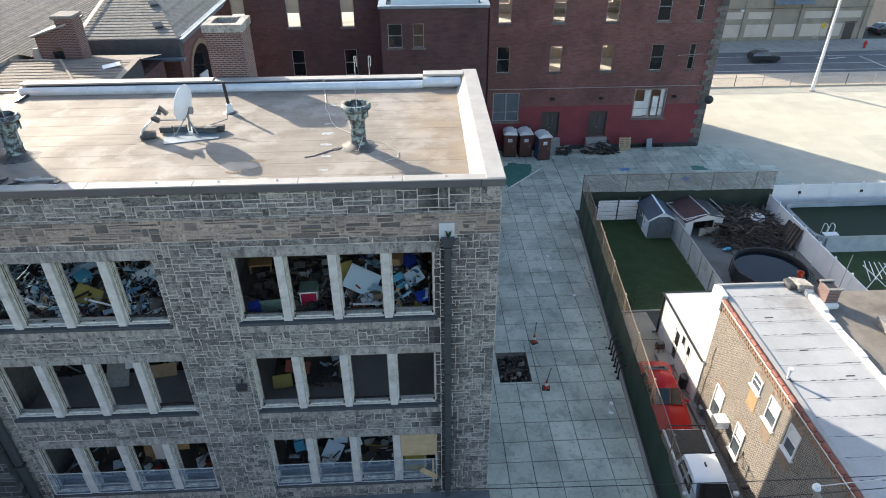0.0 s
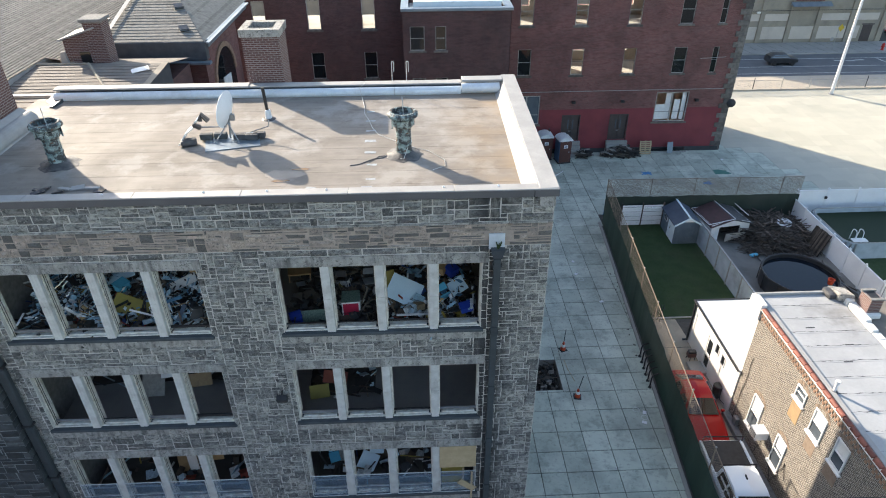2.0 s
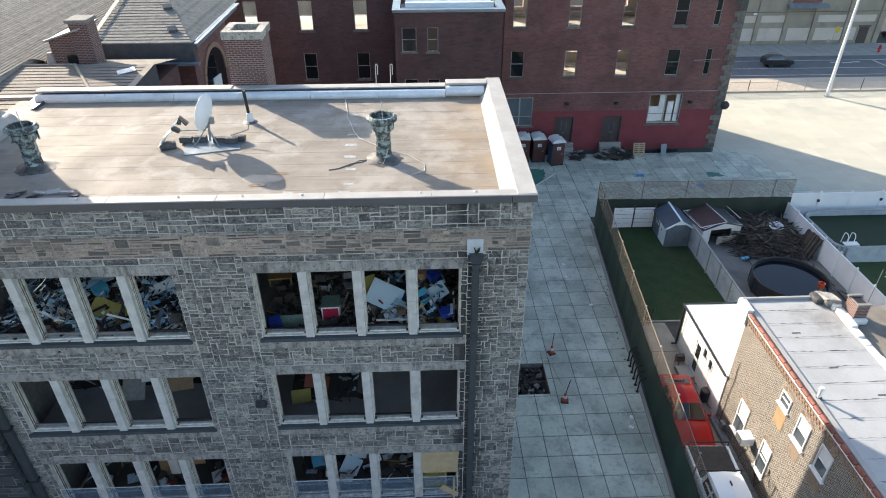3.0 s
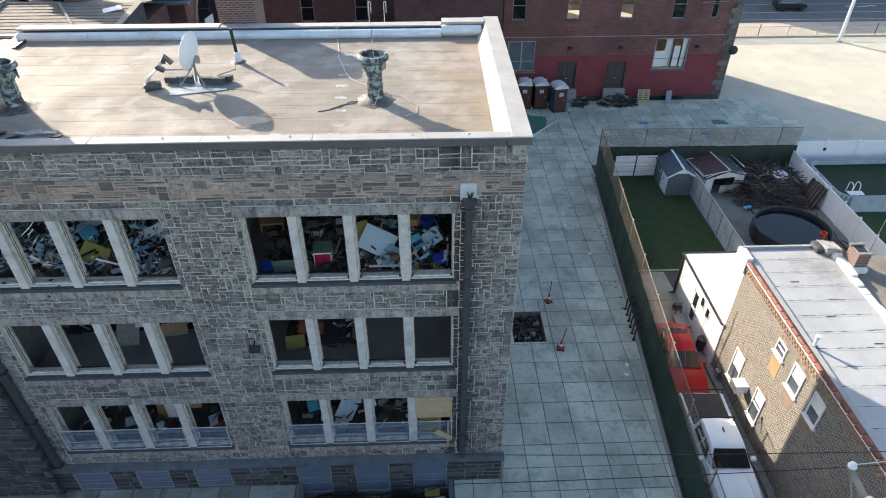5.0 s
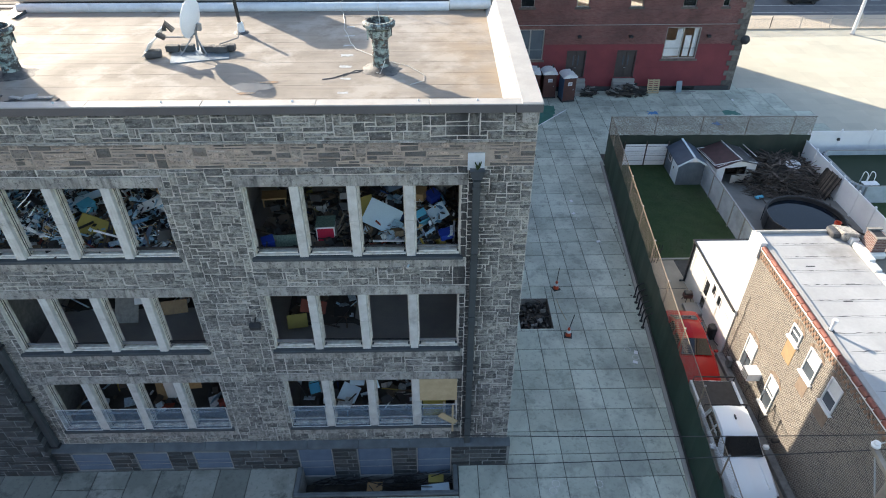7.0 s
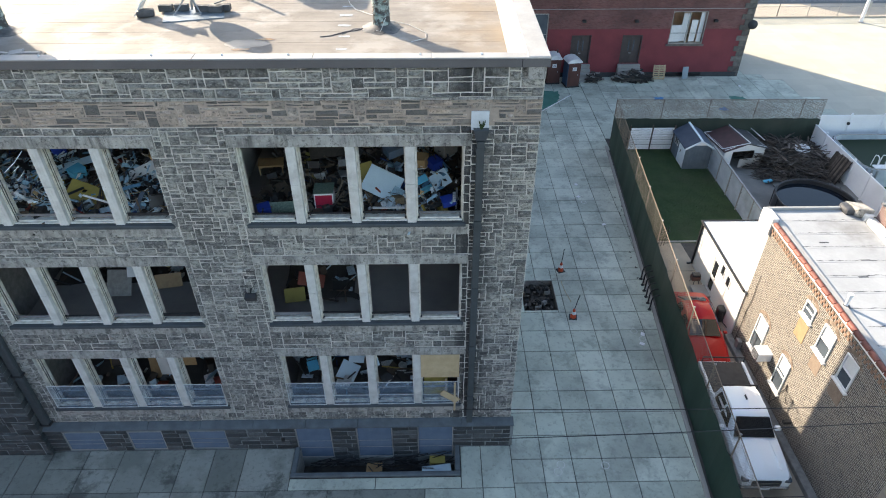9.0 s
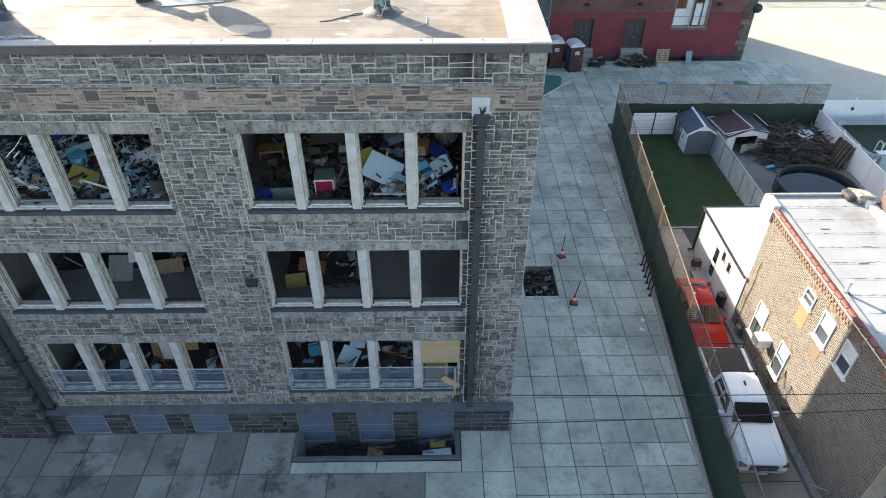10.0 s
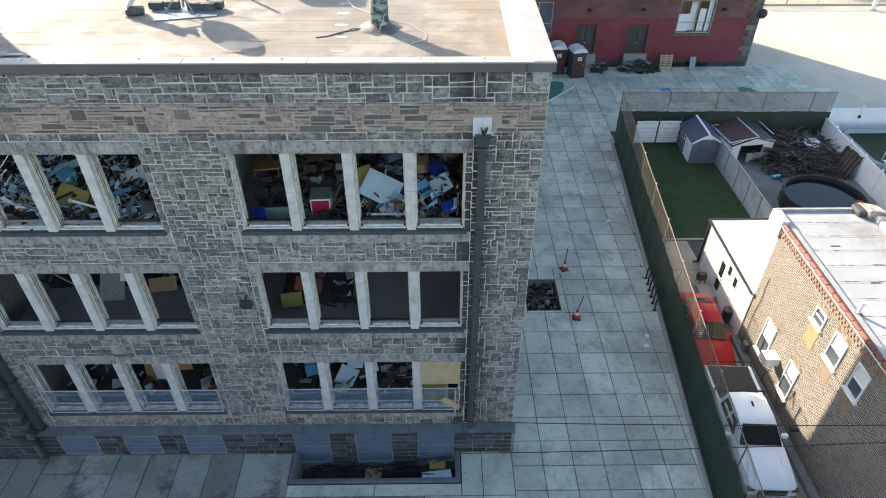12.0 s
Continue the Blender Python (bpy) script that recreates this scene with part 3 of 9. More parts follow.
# ---- the stone school building ----
BAYS = ((-16.40, -10.30), (-8.06, -1.96))
FLOORS = ((10.25, 12.72), (6.33, 8.74), (2.24, 4.79))
MULL, WIN = 0.26, 1.33
ROOF_Z = 14.86
X_LEFT = -17.25
BASE_Y, BASE_TOP = -0.26, 1.20      # the plinth stands proud of the wall
BASE_WIN = ((-16.60, -15.20, 0.02, 1.08), (-14.22, -12.95, 0.02, 1.08), (-12.0, -10.60, 0.02, 1.08),
            (-8.02, -6.70, -0.62, 1.18), (-5.76, -4.42, -0.62, 1.18), (-3.48, -2.14, -0.62, 1.18))


def stones(x0, x1, z0, z1, y, rng, unit=0.145, wide=(3, 7), cuts=(), proud=(0.022, 0.062), gap=0.026, tall=(0.42, 0.97), col=0.10, edge=0.038):
    """Random ashlar on a wall that faces south: yields verts and faces of one stone after another.
    Stones are one to three units high and break each other's joints."""
    nz, nx = max(1, round((z1 - z0) / unit)), max(1, round((x1 - x0) / col))
    dz, dx = (z1 - z0) / nz, (x1 - x0) / nx
    used = [[False] * nx for _ in range(nz)]
    jz = [0.0] + [rng.uniform(-0.018, 0.018) for _ in range(nz - 1)] + [0.0]
    for r in range(nz):
        for c in range(nx):
            if used[r][c]:
                continue
            k = rng.random()
            h = 1 if k < tall[0] else 2 if k < tall[1] else 3
            w = rng.randint(*wide) + (1 if h == 1 else 0)
            while h > 1 and (r + h > nz or any(used[r + i][c] for i in range(h))):
                h -= 1
            n = 1
            while n < w and c + n < nx and not any(used[r + i][c + n] for i in range(h)):
                n += 1
            if nx - (c + n) == 1 and not any(used[r + i][nx - 1] for i in range(h)):
                n += 1
            for i in range(h):
                for q in range(n):
                    used[r + i][c + q] = True
            a, b = x0 + c * dx, x0 + (c + n) * dx
            lo, hi = z0 + r * dz + jz[r], z0 + (r + h) * dz + jz[r + h]
            if any(q[0] < (a + b) / 2 < q[1] and q[2] < (lo + hi) / 2 < q[3] for q in cuts):
                continue
            a, b, lo, hi = a + gap / 2, b - gap / 2, lo + gap / 2, hi - gap / 2
            if b - a < 0.05 or hi - lo < 0.03:
                continue
            p = rng.uniform(*proud)
            s = min(edge, (hi - lo) * 0.27)
            j = lambda t=0.015: rng.uniform(-t, t)
            base = [(a + j(), y, lo + j()), (b + j(), y, lo + j()), (b + j(), y, hi + j()), (a + j(), y, hi + j())]
            cx, cz = (a + b) / 2, (lo + hi) / 2
            top = [(v[0] + (s if v[0] < cx else -s), y - p + j(0.010), v[2] + (s if v[2] < cz else -s)) for v in base]
            mid = (cx + j(0.25 * (b - a)), y - p - rng.uniform(0.008, 0.05), cz + j(0.22 * (hi - lo)))
            yield base + top + [mid], [(4, 5, 8), (5, 6, 8), (6, 7, 8), (7, 4, 8), (0, 1, 5, 4), (1, 2, 6, 5), (2, 3, 7, 6), (3, 0, 4, 7)]


def lay_stones(parent, mat, pieces, keep):
    """The stones for which keep(x, z) holds become parts of their own; the rest are joined."""
    rest = G()
    for vs, fs in pieces:
        cx, cz = (vs[0][0] + vs[1][0]) / 2, (vs[0][2] + vs[3][2]) / 2
        if keep(cx, cz):
            o = Vector((cx, vs[0][1], cz))
            me = bpy.data.meshes.new("stone")
            me.from_pydata([Vector(p) - o for p in vs], [], fs)
            me.materials.append(MATS[mat])
            raw("stone", me, parent, o)
        else:
            rest.add(vs, fs)
    if rest.v:
        me = bpy.data.meshes.new("stonework")
        me.from_pydata(rest.v, [], rest.f)
        me.materials.append(MATS[mat])
        tagged(raw("stonework", me, parent), kind="stuff")


school = thing("school_building", (0, 0, 0), "three-storey grey stone school building with open broken windows", "building")


def build_school_shell():
    cuts = [(a, b, c, d) for a, b in BAYS for c, d in FLOORS] + [q for q in BASE_WIN]
    g = holes(G(), X_LEFT, 0.0, -1.3, 14.9, 0.0, 0.42, cuts)
    wall = part("wall", g, "mortar", school, "grey rubble-faced stone wall with pale mortar joints")
    part("band_mortar", G().box(X_LEFT + 0.01, -0.004, 13.30, -0.01, 0.0, 14.02), "mortar_tan", wall)
    part("base_mortar", holes(G(), X_LEFT + 0.01, 0.10, -1.2, BASE_TOP, BASE_Y, -0.002, list(BASE_WIN)), "mortar_dark", wall, "dark plinth of large stones")
    # east, west and rear walls
    e = G().box(-0.42, 0.42, -0.05, 0.0, 9.04, 14.9).box(-17.25, 0.42, -0.05, -16.95, 9.04, 14.8).box(-16.95, 8.74, -0.05, -0.42, 9.04, 14.8)
    part("wall", e, "stone", school)
    # lower rear blocks, unseen, added to cast shade on yard and row house
    part("rear_block", G().box(-13.0, 9.05, -0.05, 0.0, 11.0, 13.9), "brick_brown", school, "unseen brown brick block added behind to shade the row house")
    part("rear_annex", G().box(-13.0, 11.02, -0.05, 0.0, 24.4, 6.9), "brick_brown", school, "unseen low brick block added behind to shade the yard")
    part("annex_roof", G().box(-13.1, 11.09, 6.9, 0.08, 24.5, 7.05), "roof_felt", school)
    part("rear_roof", G().box(-13.1, 9.05, 13.9, 0.08, 11.08, 14.05), "roof_felt", school)
    # concrete bands: lintels, sill courses, water table, string course
    for a, b in BAYS:
        for i, (c, d) in enumerate(FLOORS):
            n = 4
            for s in range(n):
                x0 = a - 0.18 + (b - a + 0.36) * s / n
                x1 = a - 0.18 + (b - a + 0.36) * (s + 1) / n
                part("lintel", G().box(x0 + 0.004, -0.05, d, x1 - 0.004, 0.0, d + 0.34), "lintel_stone", wall, bevel=0.012)
            part("sill", G().box(a - 0.08, -0.11, c - 0.10, b + 0.08, 0.30, c + 0.014), "sill_stone", wall, "dark weathered stone sill", bevel=0.012)
            part("sill_course", G().box(a - 0.14, -0.035, c - 0.42, b + 0.14, 0.0, c - 0.104), "lintel_stone", wall, bevel=0.01)
    for k in range(9):
        # dressed course with a weathered slope over the plinth
        x0 = X_LEFT + 1.928 * k
        g = G().add([(x, y, z) for x in (x0 + 0.003, x0 + 1.925) for y, z in ((0.0, BASE_TOP + 0.004), (BASE_Y - 0.05, BASE_TOP + 0.004), (BASE_Y - 0.05, 1.275), (0.0, 1.41))],
                    [(0, 1, 2, 3), (7, 6, 5, 4), (0, 4, 5, 1), (1, 5, 6, 2), (2, 6, 7, 3), (3, 7, 4, 0)])
        part("water_table", g, "plinth_stone", wall, bevel=0.015)
    part("string_course", G().box(X_LEFT, -0.05, 14.03, 0.0, 0.0, 14.09), "lintel_stone", wall, bevel=0.012)
    return wall


school_wall = build_school_shell()


def build_windows():
    rng = random.Random(5)
    for bi, (a, b) in enumerate(BAYS):
        for fi, (c, d) in enumerate(FLOORS):
            for m in range(3):
                x0 = a + WIN * (m + 1) + MULL * m
                x1 = x0 + MULL
                mu = part("mullion", G().box(x0, -0.03, c, x1, 0.13, c + (d - c) * 0.52).box(x0, -0.03, c + (d - c) * 0.52 + 0.006, x1, 0.13, d), "mullion_paint", school_wall, "pale painted stone mullion", bevel=0.012)
                part("mullion_rib", G().box(x0 + 0.08, -0.036, c, x0 + 0.10, -0.026, d).box(x1 - 0.10, -0.036, c, x1 - 0.08, -0.026, d), "mullion_paint", mu)
            for w in range(4):
                x0 = a + (WIN + MULL) * w
                x1 = x0 + WIN
                win = tagged(new("window"), "tall window opening with flaking cream frame and no glass")
                win.parent = school
                win.location = (x0, 0, c)
                H = d - c
                t = 0.055
                # three-track jambs, head and bottom rail
                for sgn in (0, 1):
                    jamb = G()
                    outline = [(-0.12, 0.132), (0.035, 0.132), (0.035, 0.165), (0.005, 0.165), (0.005, 0.215), (0.035, 0.215), (0.035, 0.245), (0.005, 0.245), (0.005, 0.30), (0.05, 0.30), (0.05, 0.40), (-0.12, 0.40)]
                    pts = [((x if not sgn else WIN - x), y) for x, y in outline]
                    if (w == 0 and not sgn) or (w == 3 and sgn):
                        pts = [((max(0.0, x) if not sgn else min(WIN, x)), y) for x, y in pts]
                    k_ = len(pts)
                    jamb.add([(x, y, 0.0) for x, y in pts] + [(x, y, H) for x, y in pts], [tuple(range(k_)), tuple(range(2 * k_ - 1, k_ - 1, -1))] + [(i, (i + 1) % k_, k_ + (i + 1) % k_, k_ + i) for i in range(k_)])
                    jb = part("jamb", jamb, "frame_paint", win, "cream jamb with sash tracks")
                    for ya, yb, xx in ((0.168, 0.212, 0.006), (0.248, 0.297, 0.006)):
                        part("track", G().box(min(xx, xx + 0.012) if not sgn else WIN - xx - 0.012, ya, 0.01, xx + 0.012 if not sgn else WIN - xx, yb, H - 0.06), "black_iron", jb)
                part("head", G().box(0.09, 0.135, H - 0.05, WIN - 0.09, 0.39, H), "frame_paint", win)
                part("sill_board", G().box(0.012, 0.045, 0.016, WIN - 0.012, 0.13, 0.055), "frame_paint", win, "flaking white sill board", bevel=0.008)
                part("bottom_rail", G().box(0.09, 0.135, 0, WIN - 0.09, 0.19, 0.085).box(0.09, 0.19, 0.0, WIN - 0.09, 0.39, 0.05), "frame_paint", win, "cream bottom rail with flaking paint", bevel=0.006)
                if fi < 2:
                    part("sash_rail", G().box(0.03, 0.218, 0.12 + rng.uniform(0, 0.06), WIN - 0.03, 0.248, 0.20 + rng.uniform(0, 0.06)), "black_iron" if rng.random() < 0.5 else "steel", win)
                else:
                    # clear guard sheet in a thin metal frame over the lower half
                    top = 1.20
                    f = G().box(0.0, -0.06, 0.02, WIN, -0.035, 0.045).box(0, -0.06, top - 0.025, WIN, -0.035, top)
                    f.box(0, -0.06, 0.045, 0.025, -0.035, top - 0.025).box(WIN - 0.025, -0.06, 0.045, WIN, -0.035, top - 0.025)
                    f.box(0.025, -0.055, 0.52, WIN - 0.025, -0.04, 0.535)
                    part("guard_frame", f, "cable_white", win)
                    sh = part("guard_sheet", G().box(0.025, -0.05, 0.045, WIN - 0.025, -0.045, top - 0.025), "clear_sheet", win, "clear bluish scratched plastic sheet")
                    sh.visible_shadow = False
                    # lower sash still in place behind it
                    s = G().box(0.03, 0.218, 0.06, WIN - 0.03, 0.25, 0.12).box(0.03, 0.218, 0.60, WIN - 0.03, 0.25, 0.65)
                    part("lower_sash", s, "steel", win)
    # basement windows under hazy sheets
    for x0, x1, z0, z1 in BASE_WIN:
        win = tagged(new("basement_window"), "basement window covered with a hazy blue plastic sheet")
        win.parent = school
        win.location = (x0, BASE_Y, z0)
        w, h = x1 - x0, z1 - z0
        fr = G().box(0, 0.02, 0, w, 0.06, 0.04).box(0, 0.02, h - 0.04, w, 0.06, h).box(0, 0.02, 0.04, 0.04, 0.06, h - 0.04).box(w - 0.04, 0.02, 0.04, w, 0.06, h - 0.04)
        part("frame", fr, "galvanised", win)
        part("sheet", G().box(0.04, 0.035, 0.04, w - 0.04, 0.045, h - 0.04), "hazy_panel", win)
        for q in (0.33, 0.55):
            part("rail", G().box(0.04, 0.026, h * q, w - 0.04, 0.034, h * q + 0.014), "galvanised", win)


build_windows()


def build_rooms():
    """Floors, ceilings and back walls of the classrooms behind the openings."""
    for fi, z in enumerate((9.45, 5.55, 1.5)):
        top = (13.25, 9.15, 5.2)[fi]
        part("room_floor", G().box(-16.95, 0.42, z - 0.25, -0.42, 8.7, z), "room_floor", school, "worn brown classroom floor")
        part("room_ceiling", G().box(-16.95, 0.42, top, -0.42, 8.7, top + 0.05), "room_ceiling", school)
        part("room_back_wall", G().box(-16.95, 7.2, z, -0.42, 7.35, top), "room_wall", school)
        part("partition", G().box(-9.35, 0.42, z, -9.1, 7.2, top), "room_wall", school)
        part("room_side_wall", G().box(-0.48, 0.42, z, -0.425, 7.2, top), "room_wall", school)
        part("room_side_wall", G().box(-16.94, 0.42, z, -16.88, 7.2, top), "cinder", school)
    part("basement_floor", G().box(-16.95, 0.42, -1.3, -0.42, 8.7, -1.2), "room_floor", school)


build_rooms()


def build_roof():
    slab = part("roof", G().box(-16.95, 0.42, 14.5, -0.42, 8.75, ROOF_Z).box(-18.2, 0.42, 14.61, -16.95, 8.75, ROOF_Z), "roof_felt", school, "flat roof covered in worn brown felt strips")
    for i in range(9):
        y = 0.95 + i * 0.86
        part("felt_lap", G().box(-16.9, y, ROOF_Z, -0.95, y + 0.05, ROOF_Z + 0.003), "roof_felt", slab)
    # front parapet: white inner kerb, dark metal fascia
    part("kerb", G().prism([(0, 14.78), (0, 15.10), (0.14, 15.10), (0.42, ROOF_Z)], 16.6, Matrix.Translation((-0.45, 0.12, 0)) @ pose(0, 0, 0, 0, 0, 90)), "white_coping", slab, "white-coated roof kerb")
    part("fascia", G().box(X_LEFT, -0.13, 14.91, 0.08, -0.09, 15.12), "grey_fascia", school, "dark grey metal fascia", bevel=0.006)
    for k in range(6):
        x0 = X_LEFT + 2.89 * k
        part("coping", G().box(x0 + 0.003, -0.14, 15.12, x0 + 2.887, 0.22, 15.16), "white_coping", school, "white metal coping", bevel=0.012)
    part("fascia_seam", G().box(-0.62, -0.135, 14.91, -0.60, -0.13, 15.12), "black_iron", school)
    # east parapet rises slightly to the back
    def strip(xa, xb, za, zb, th):
        return G().add([(xa, -0.1, za), (xb, -0.1, za), (xb, 9.28, zb), (xa, 9.28, zb), (xa, -0.1, za - th), (xb, -0.1, za - th), (xb, 9.28, zb - th), (xa, 9.28, zb - th)],
                       [(0, 1, 2, 3), (7, 6, 5, 4), (0, 4, 5, 1), (1, 5, 6, 2), (2, 6, 7, 3), (3, 7, 4, 0)])
    part("coping", strip(-0.47, 0.08, 15.17, 15.34, 0.06), "white_coping", school, bevel=0.012)
    part("parapet", strip(-0.44, 0.0, 15.10, 15.27, 0.5), "lintel_stone", school)
    side = G().add([(-0.48, 0.0, 15.12), (-0.48, 9.1, 15.28), (-0.76, 9.1, ROOF_Z), (-0.86, 0.3, ROOF_Z), (-0.45, 0.0, 14.7), (-0.45, 9.1, 14.7)],
                   [(0, 1, 2, 3), (4, 3, 2, 5), (0, 4, 5, 1), (0, 3, 4), (1, 5, 2)])
    part("kerb", side, "white_coping", slab)
    # rear parapet with a fat rolled flashing
    back = part("parapet", G().box(-17.45, 8.74, 14.3, -0.45, 9.04, 15.20), "white_coping", school)
    part("coping", G().box(-17.5, 8.62, 15.20, -10.2, 9.08, 15.26), "white_coping", back, bevel=0.01)
    part("coping", G().box(-10.19, 8.68, 15.18, -2.05, 9.1, 15.23), "white_coping", back, bevel=0.01)
    part("coping", G().box(-2.04, 8.60, 15.28, -0.48, 9.1, 15.36), "white_coping", back, bevel=0.01)
    # dark strip below the coping, put in as the shade of the gap
    part("flashing_gap", G().box(-17.3, 8.715, 15.09, -0.6, 8.738, 15.16), "lead_dark", back)
    for k in range(6):
        x0 = -17.45 + 2.565 * k
        part("flashing_roll", G().cyl((x0, 8.55, 14.97), (x0 + 2.55, 8.55, 14.97), 0.18, 0.18, 18), "zinc", back, "rolled bluish zinc flashing", smooth=True)
    part("flashing_roll", G().cyl((-2.06, 8.49, 15.08), (-0.60, 8.49, 15.08), 0.19, 0.19, 18), "zinc", back, smooth=True)
    ramp = [(8.32, ROOF_Z - 0.01), (8.73, ROOF_Z - 0.01), (8.73, 15.03), (8.60, 14.97), (8.42, 14.89)]
    part("upstand", G().add([(-17.45, y, z) for y, z in ramp] + [(-0.82, y, z) for y, z in ramp], [(0, 1, 2, 3, 4), (9, 8, 7, 6, 5)] + [(i, 5 + i, 5 + (i + 1) % 5, (i + 1) % 5) for i in range(5)]), "roof_felt", back)
    # west side: sloped white flashing against the taller wing
    prof = [(-16.90, ROOF_Z - 0.01)] + [(-17.22 + 0.32 * math.cos(a), 15.02 + 0.32 * math.sin(a)) for a in [radians(-20 + 14 * i) for i in range(9)]] + [(-17.44, 15.46), (-17.44, ROOF_Z - 0.01)]
    n = len(prof)
    w = G().add([(x, 0.42, z) for x, z in prof] + [(x, 6.2, z) for x, z in prof], [tuple(range(n)), tuple(range(2 * n - 1, n - 1, -1))] + [(i, i + 1, n + i + 1, n + i) for i in range(n - 1)] + [(n - 1, 0, n, 2 * n - 1)])
    part("kerb", w, "white_coping", slab, "fat white rolled kerb")
    # hoop irons over the rear parapet
    for x in (-4.72, -4.16):
        h = G()
        pts = [(x, 9.0, 15.18)] + [(x + 0.04 - 0.04 * math.cos(a), 9.0, 15.95 + 0.05 * math.sin(a)) for a in [math.pi * i / 6 for i in range(7)]] + [(x + 0.08, 9.0, 15.6)]
        h.tube([Vector(p) for p in pts], 0.014, 6)
        part("hoop", h, "cable_white", back, "thin bent metal hoop")


build_roof()

# taller wing to the west
wing = thing("school_wing", (-17.25, 0, 0), "dark stone wing with a brick upper wall beside the school", "building")
part("wall", G().box(-20, -0.42, -0.05, 0, 0.4, 15.3), "mortar_dark", wing, "sooty dark stone wall")
part("wall", G().box(-20, 0.4, -0.05, -0.004, 9.6, 14.6), "stone_dark", wing)
part("upper_wall", G().box(-20, 0.6, 14.6, -0.25, 6.2, 19.2), "brick_chimney", wing, "red brick upper wall")
part("upper_roof", G().box(-20, 0.5, 19.2, -0.15, 6.3, 19.4), "lead_dark", wing)
for k in range(11):
    ya, yb = 9.5 - 0.29 * k, 9.5 - 0.29 * (k + 1)
    part("felt_course", G().box(-20, yb, 14.6, -0.9, ya, 14.66 + 0.022 * (k % 2)), "brown_felt", wing)
part("eave_flashing", G().box(-6.0, 9.42, 14.69, -0.5, 9.68, 14.76), "white_coping", wing, "pale metal flashing along the eave", bevel=0.02)
part("side_flashing", G().add([(-0.62, 7.9, 14.72), (0.1, 7.7, 14.95), (0.15, 8.5, 15.0), (-0.45, 8.9, 14.98), (-0.62, 7.9, 14.62), (0.1, 7.7, 14.62), (0.15, 8.5, 14.62), (-0.45, 8.9, 14.62)],
                              [(0, 1, 2, 3), (0, 4, 5, 1), (1, 5, 6, 2), (2, 6, 7, 3), (3, 7, 4, 0)]), "lead_dark", wing, "bent dark corner flashing")


# plain unseen wall added behind: closes the street and cuts sky light
tagged(part("wall_south", G().box(-70, -32, -0.03, 6, -26, 10.5), "brick_brown"), "unseen plain brick wall added across the street", "wall", kind="structure")


def lay_out(build, ax, ay, size, keep=()):
    """Runs build(), which works on a grid of its own, and lays what it made out on the ground: ax and ay are the grid's
    rows (along x, along y, start), size scales the things. Things named in keep stay at their true size."""
    before = set(scene.objects)
    build()
    for ob in [o for o in scene.objects if o not in before and o.parent is None]:
        if ob.type == 'MESH' and ob.matrix_basis == Matrix.Identity(4):
            for v in ob.data.vertices:
                x, y, z = v.co
                v.co = (ax[0] * x + ax[1] * y + ax[2], ay[0] * x + ay[1] * y + ay[2], z * size)
            continue
        x, y, z = ob.location
        s = 1.0 if ob.name in keep else size
        ob.location = (ax[0] * x + ax[1] * y + ax[2], ay[0] * x + ay[1] * y + ay[2], z * size)
        ob.scale = [q * s for q in ob.scale]


# ---- neighbours to the east ----
def sash_window(parent, y0, y1, z0, z1, name="window", arch=True, blind=0.5, label="white-framed sash window under a brick arch"):
    """A double-hung window in a wall that faces west (the wall's plane is x = 0 of the parent)."""
    win = tagged(new(name), label)
    win.parent = parent
    win.location = (0, y0, z0)
    w, h = y1 - y0, z1 - z0
    d = 0.07
    fr = G()
    fr.box(-0.05, 0, 0, 0.06, w, d).box(-0.05, 0, h - d, 0.06, w, h).box(-0.05, 0, d, 0.06, d, h - d).box(-0.05, w - d, d, 0.06, w, h - d)
    fr.box(-0.03, d, h * 0.5 - 0.03, 0.05, w - d, h * 0.5 + 0.03)
    part("frame", fr, "white_trim", win, bevel=0.008)
    part("sill", G().box(-0.12, -0.06, -0.07, 0.02, w + 0.06, -0.004), "white_trim", win, bevel=0.01)
    part("pane", G().box(-0.012, d, d, -0.008, w - d, h * 0.5 - 0.03), "glass_sky", win)
    part("pane", G().box(0.004, d, h * 0.5 + 0.03, 0.008, w - d, h - d), "glass_sky", win)
    if blind:
        part("blind", G().box(-0.0065, d + 0.005, h - d - (h - 2 * d) * blind, -0.0035, w - d - 0.005, h - d - 0.005), "white_trim", win, "white roller blind")
    if arch:
        n = 11
        g = None
        for i in range(n):
            a0 = math.pi * (0.5 - 0.36 + 0.72 * i / n)
            a1 = math.pi * (0.5 - 0.36 + 0.72 * (i + 0.9) / n)
            r0 = w * 0.62
            cz = h - r0 * math.sin(math.pi * 0.14) * 1.2
            pts = [(w / 2 + r * math.cos(a), cz + r * 0.9 * math.sin(a)) for r, a in ((r0 - 0.03, a0), (r0 + 0.12, a0), (r0 + 0.12, a1), (r0 - 0.03, a1))]
            g = G().add([(x, y, z) for x in (-0.012, 0.01) for y, z in pts], [(0, 1, 2, 3), (7, 6, 5, 4), (0, 4, 5, 1), (1, 5, 6, 2), (2, 6, 7, 3), (3, 7, 4, 0)])
            part("arch_brick", g, "arch_brick", win)
    return win


rowhouse = thing("row_house", (10.67, 0, 0), "tan brick row house with silver flat roof and clay tiles", "house")


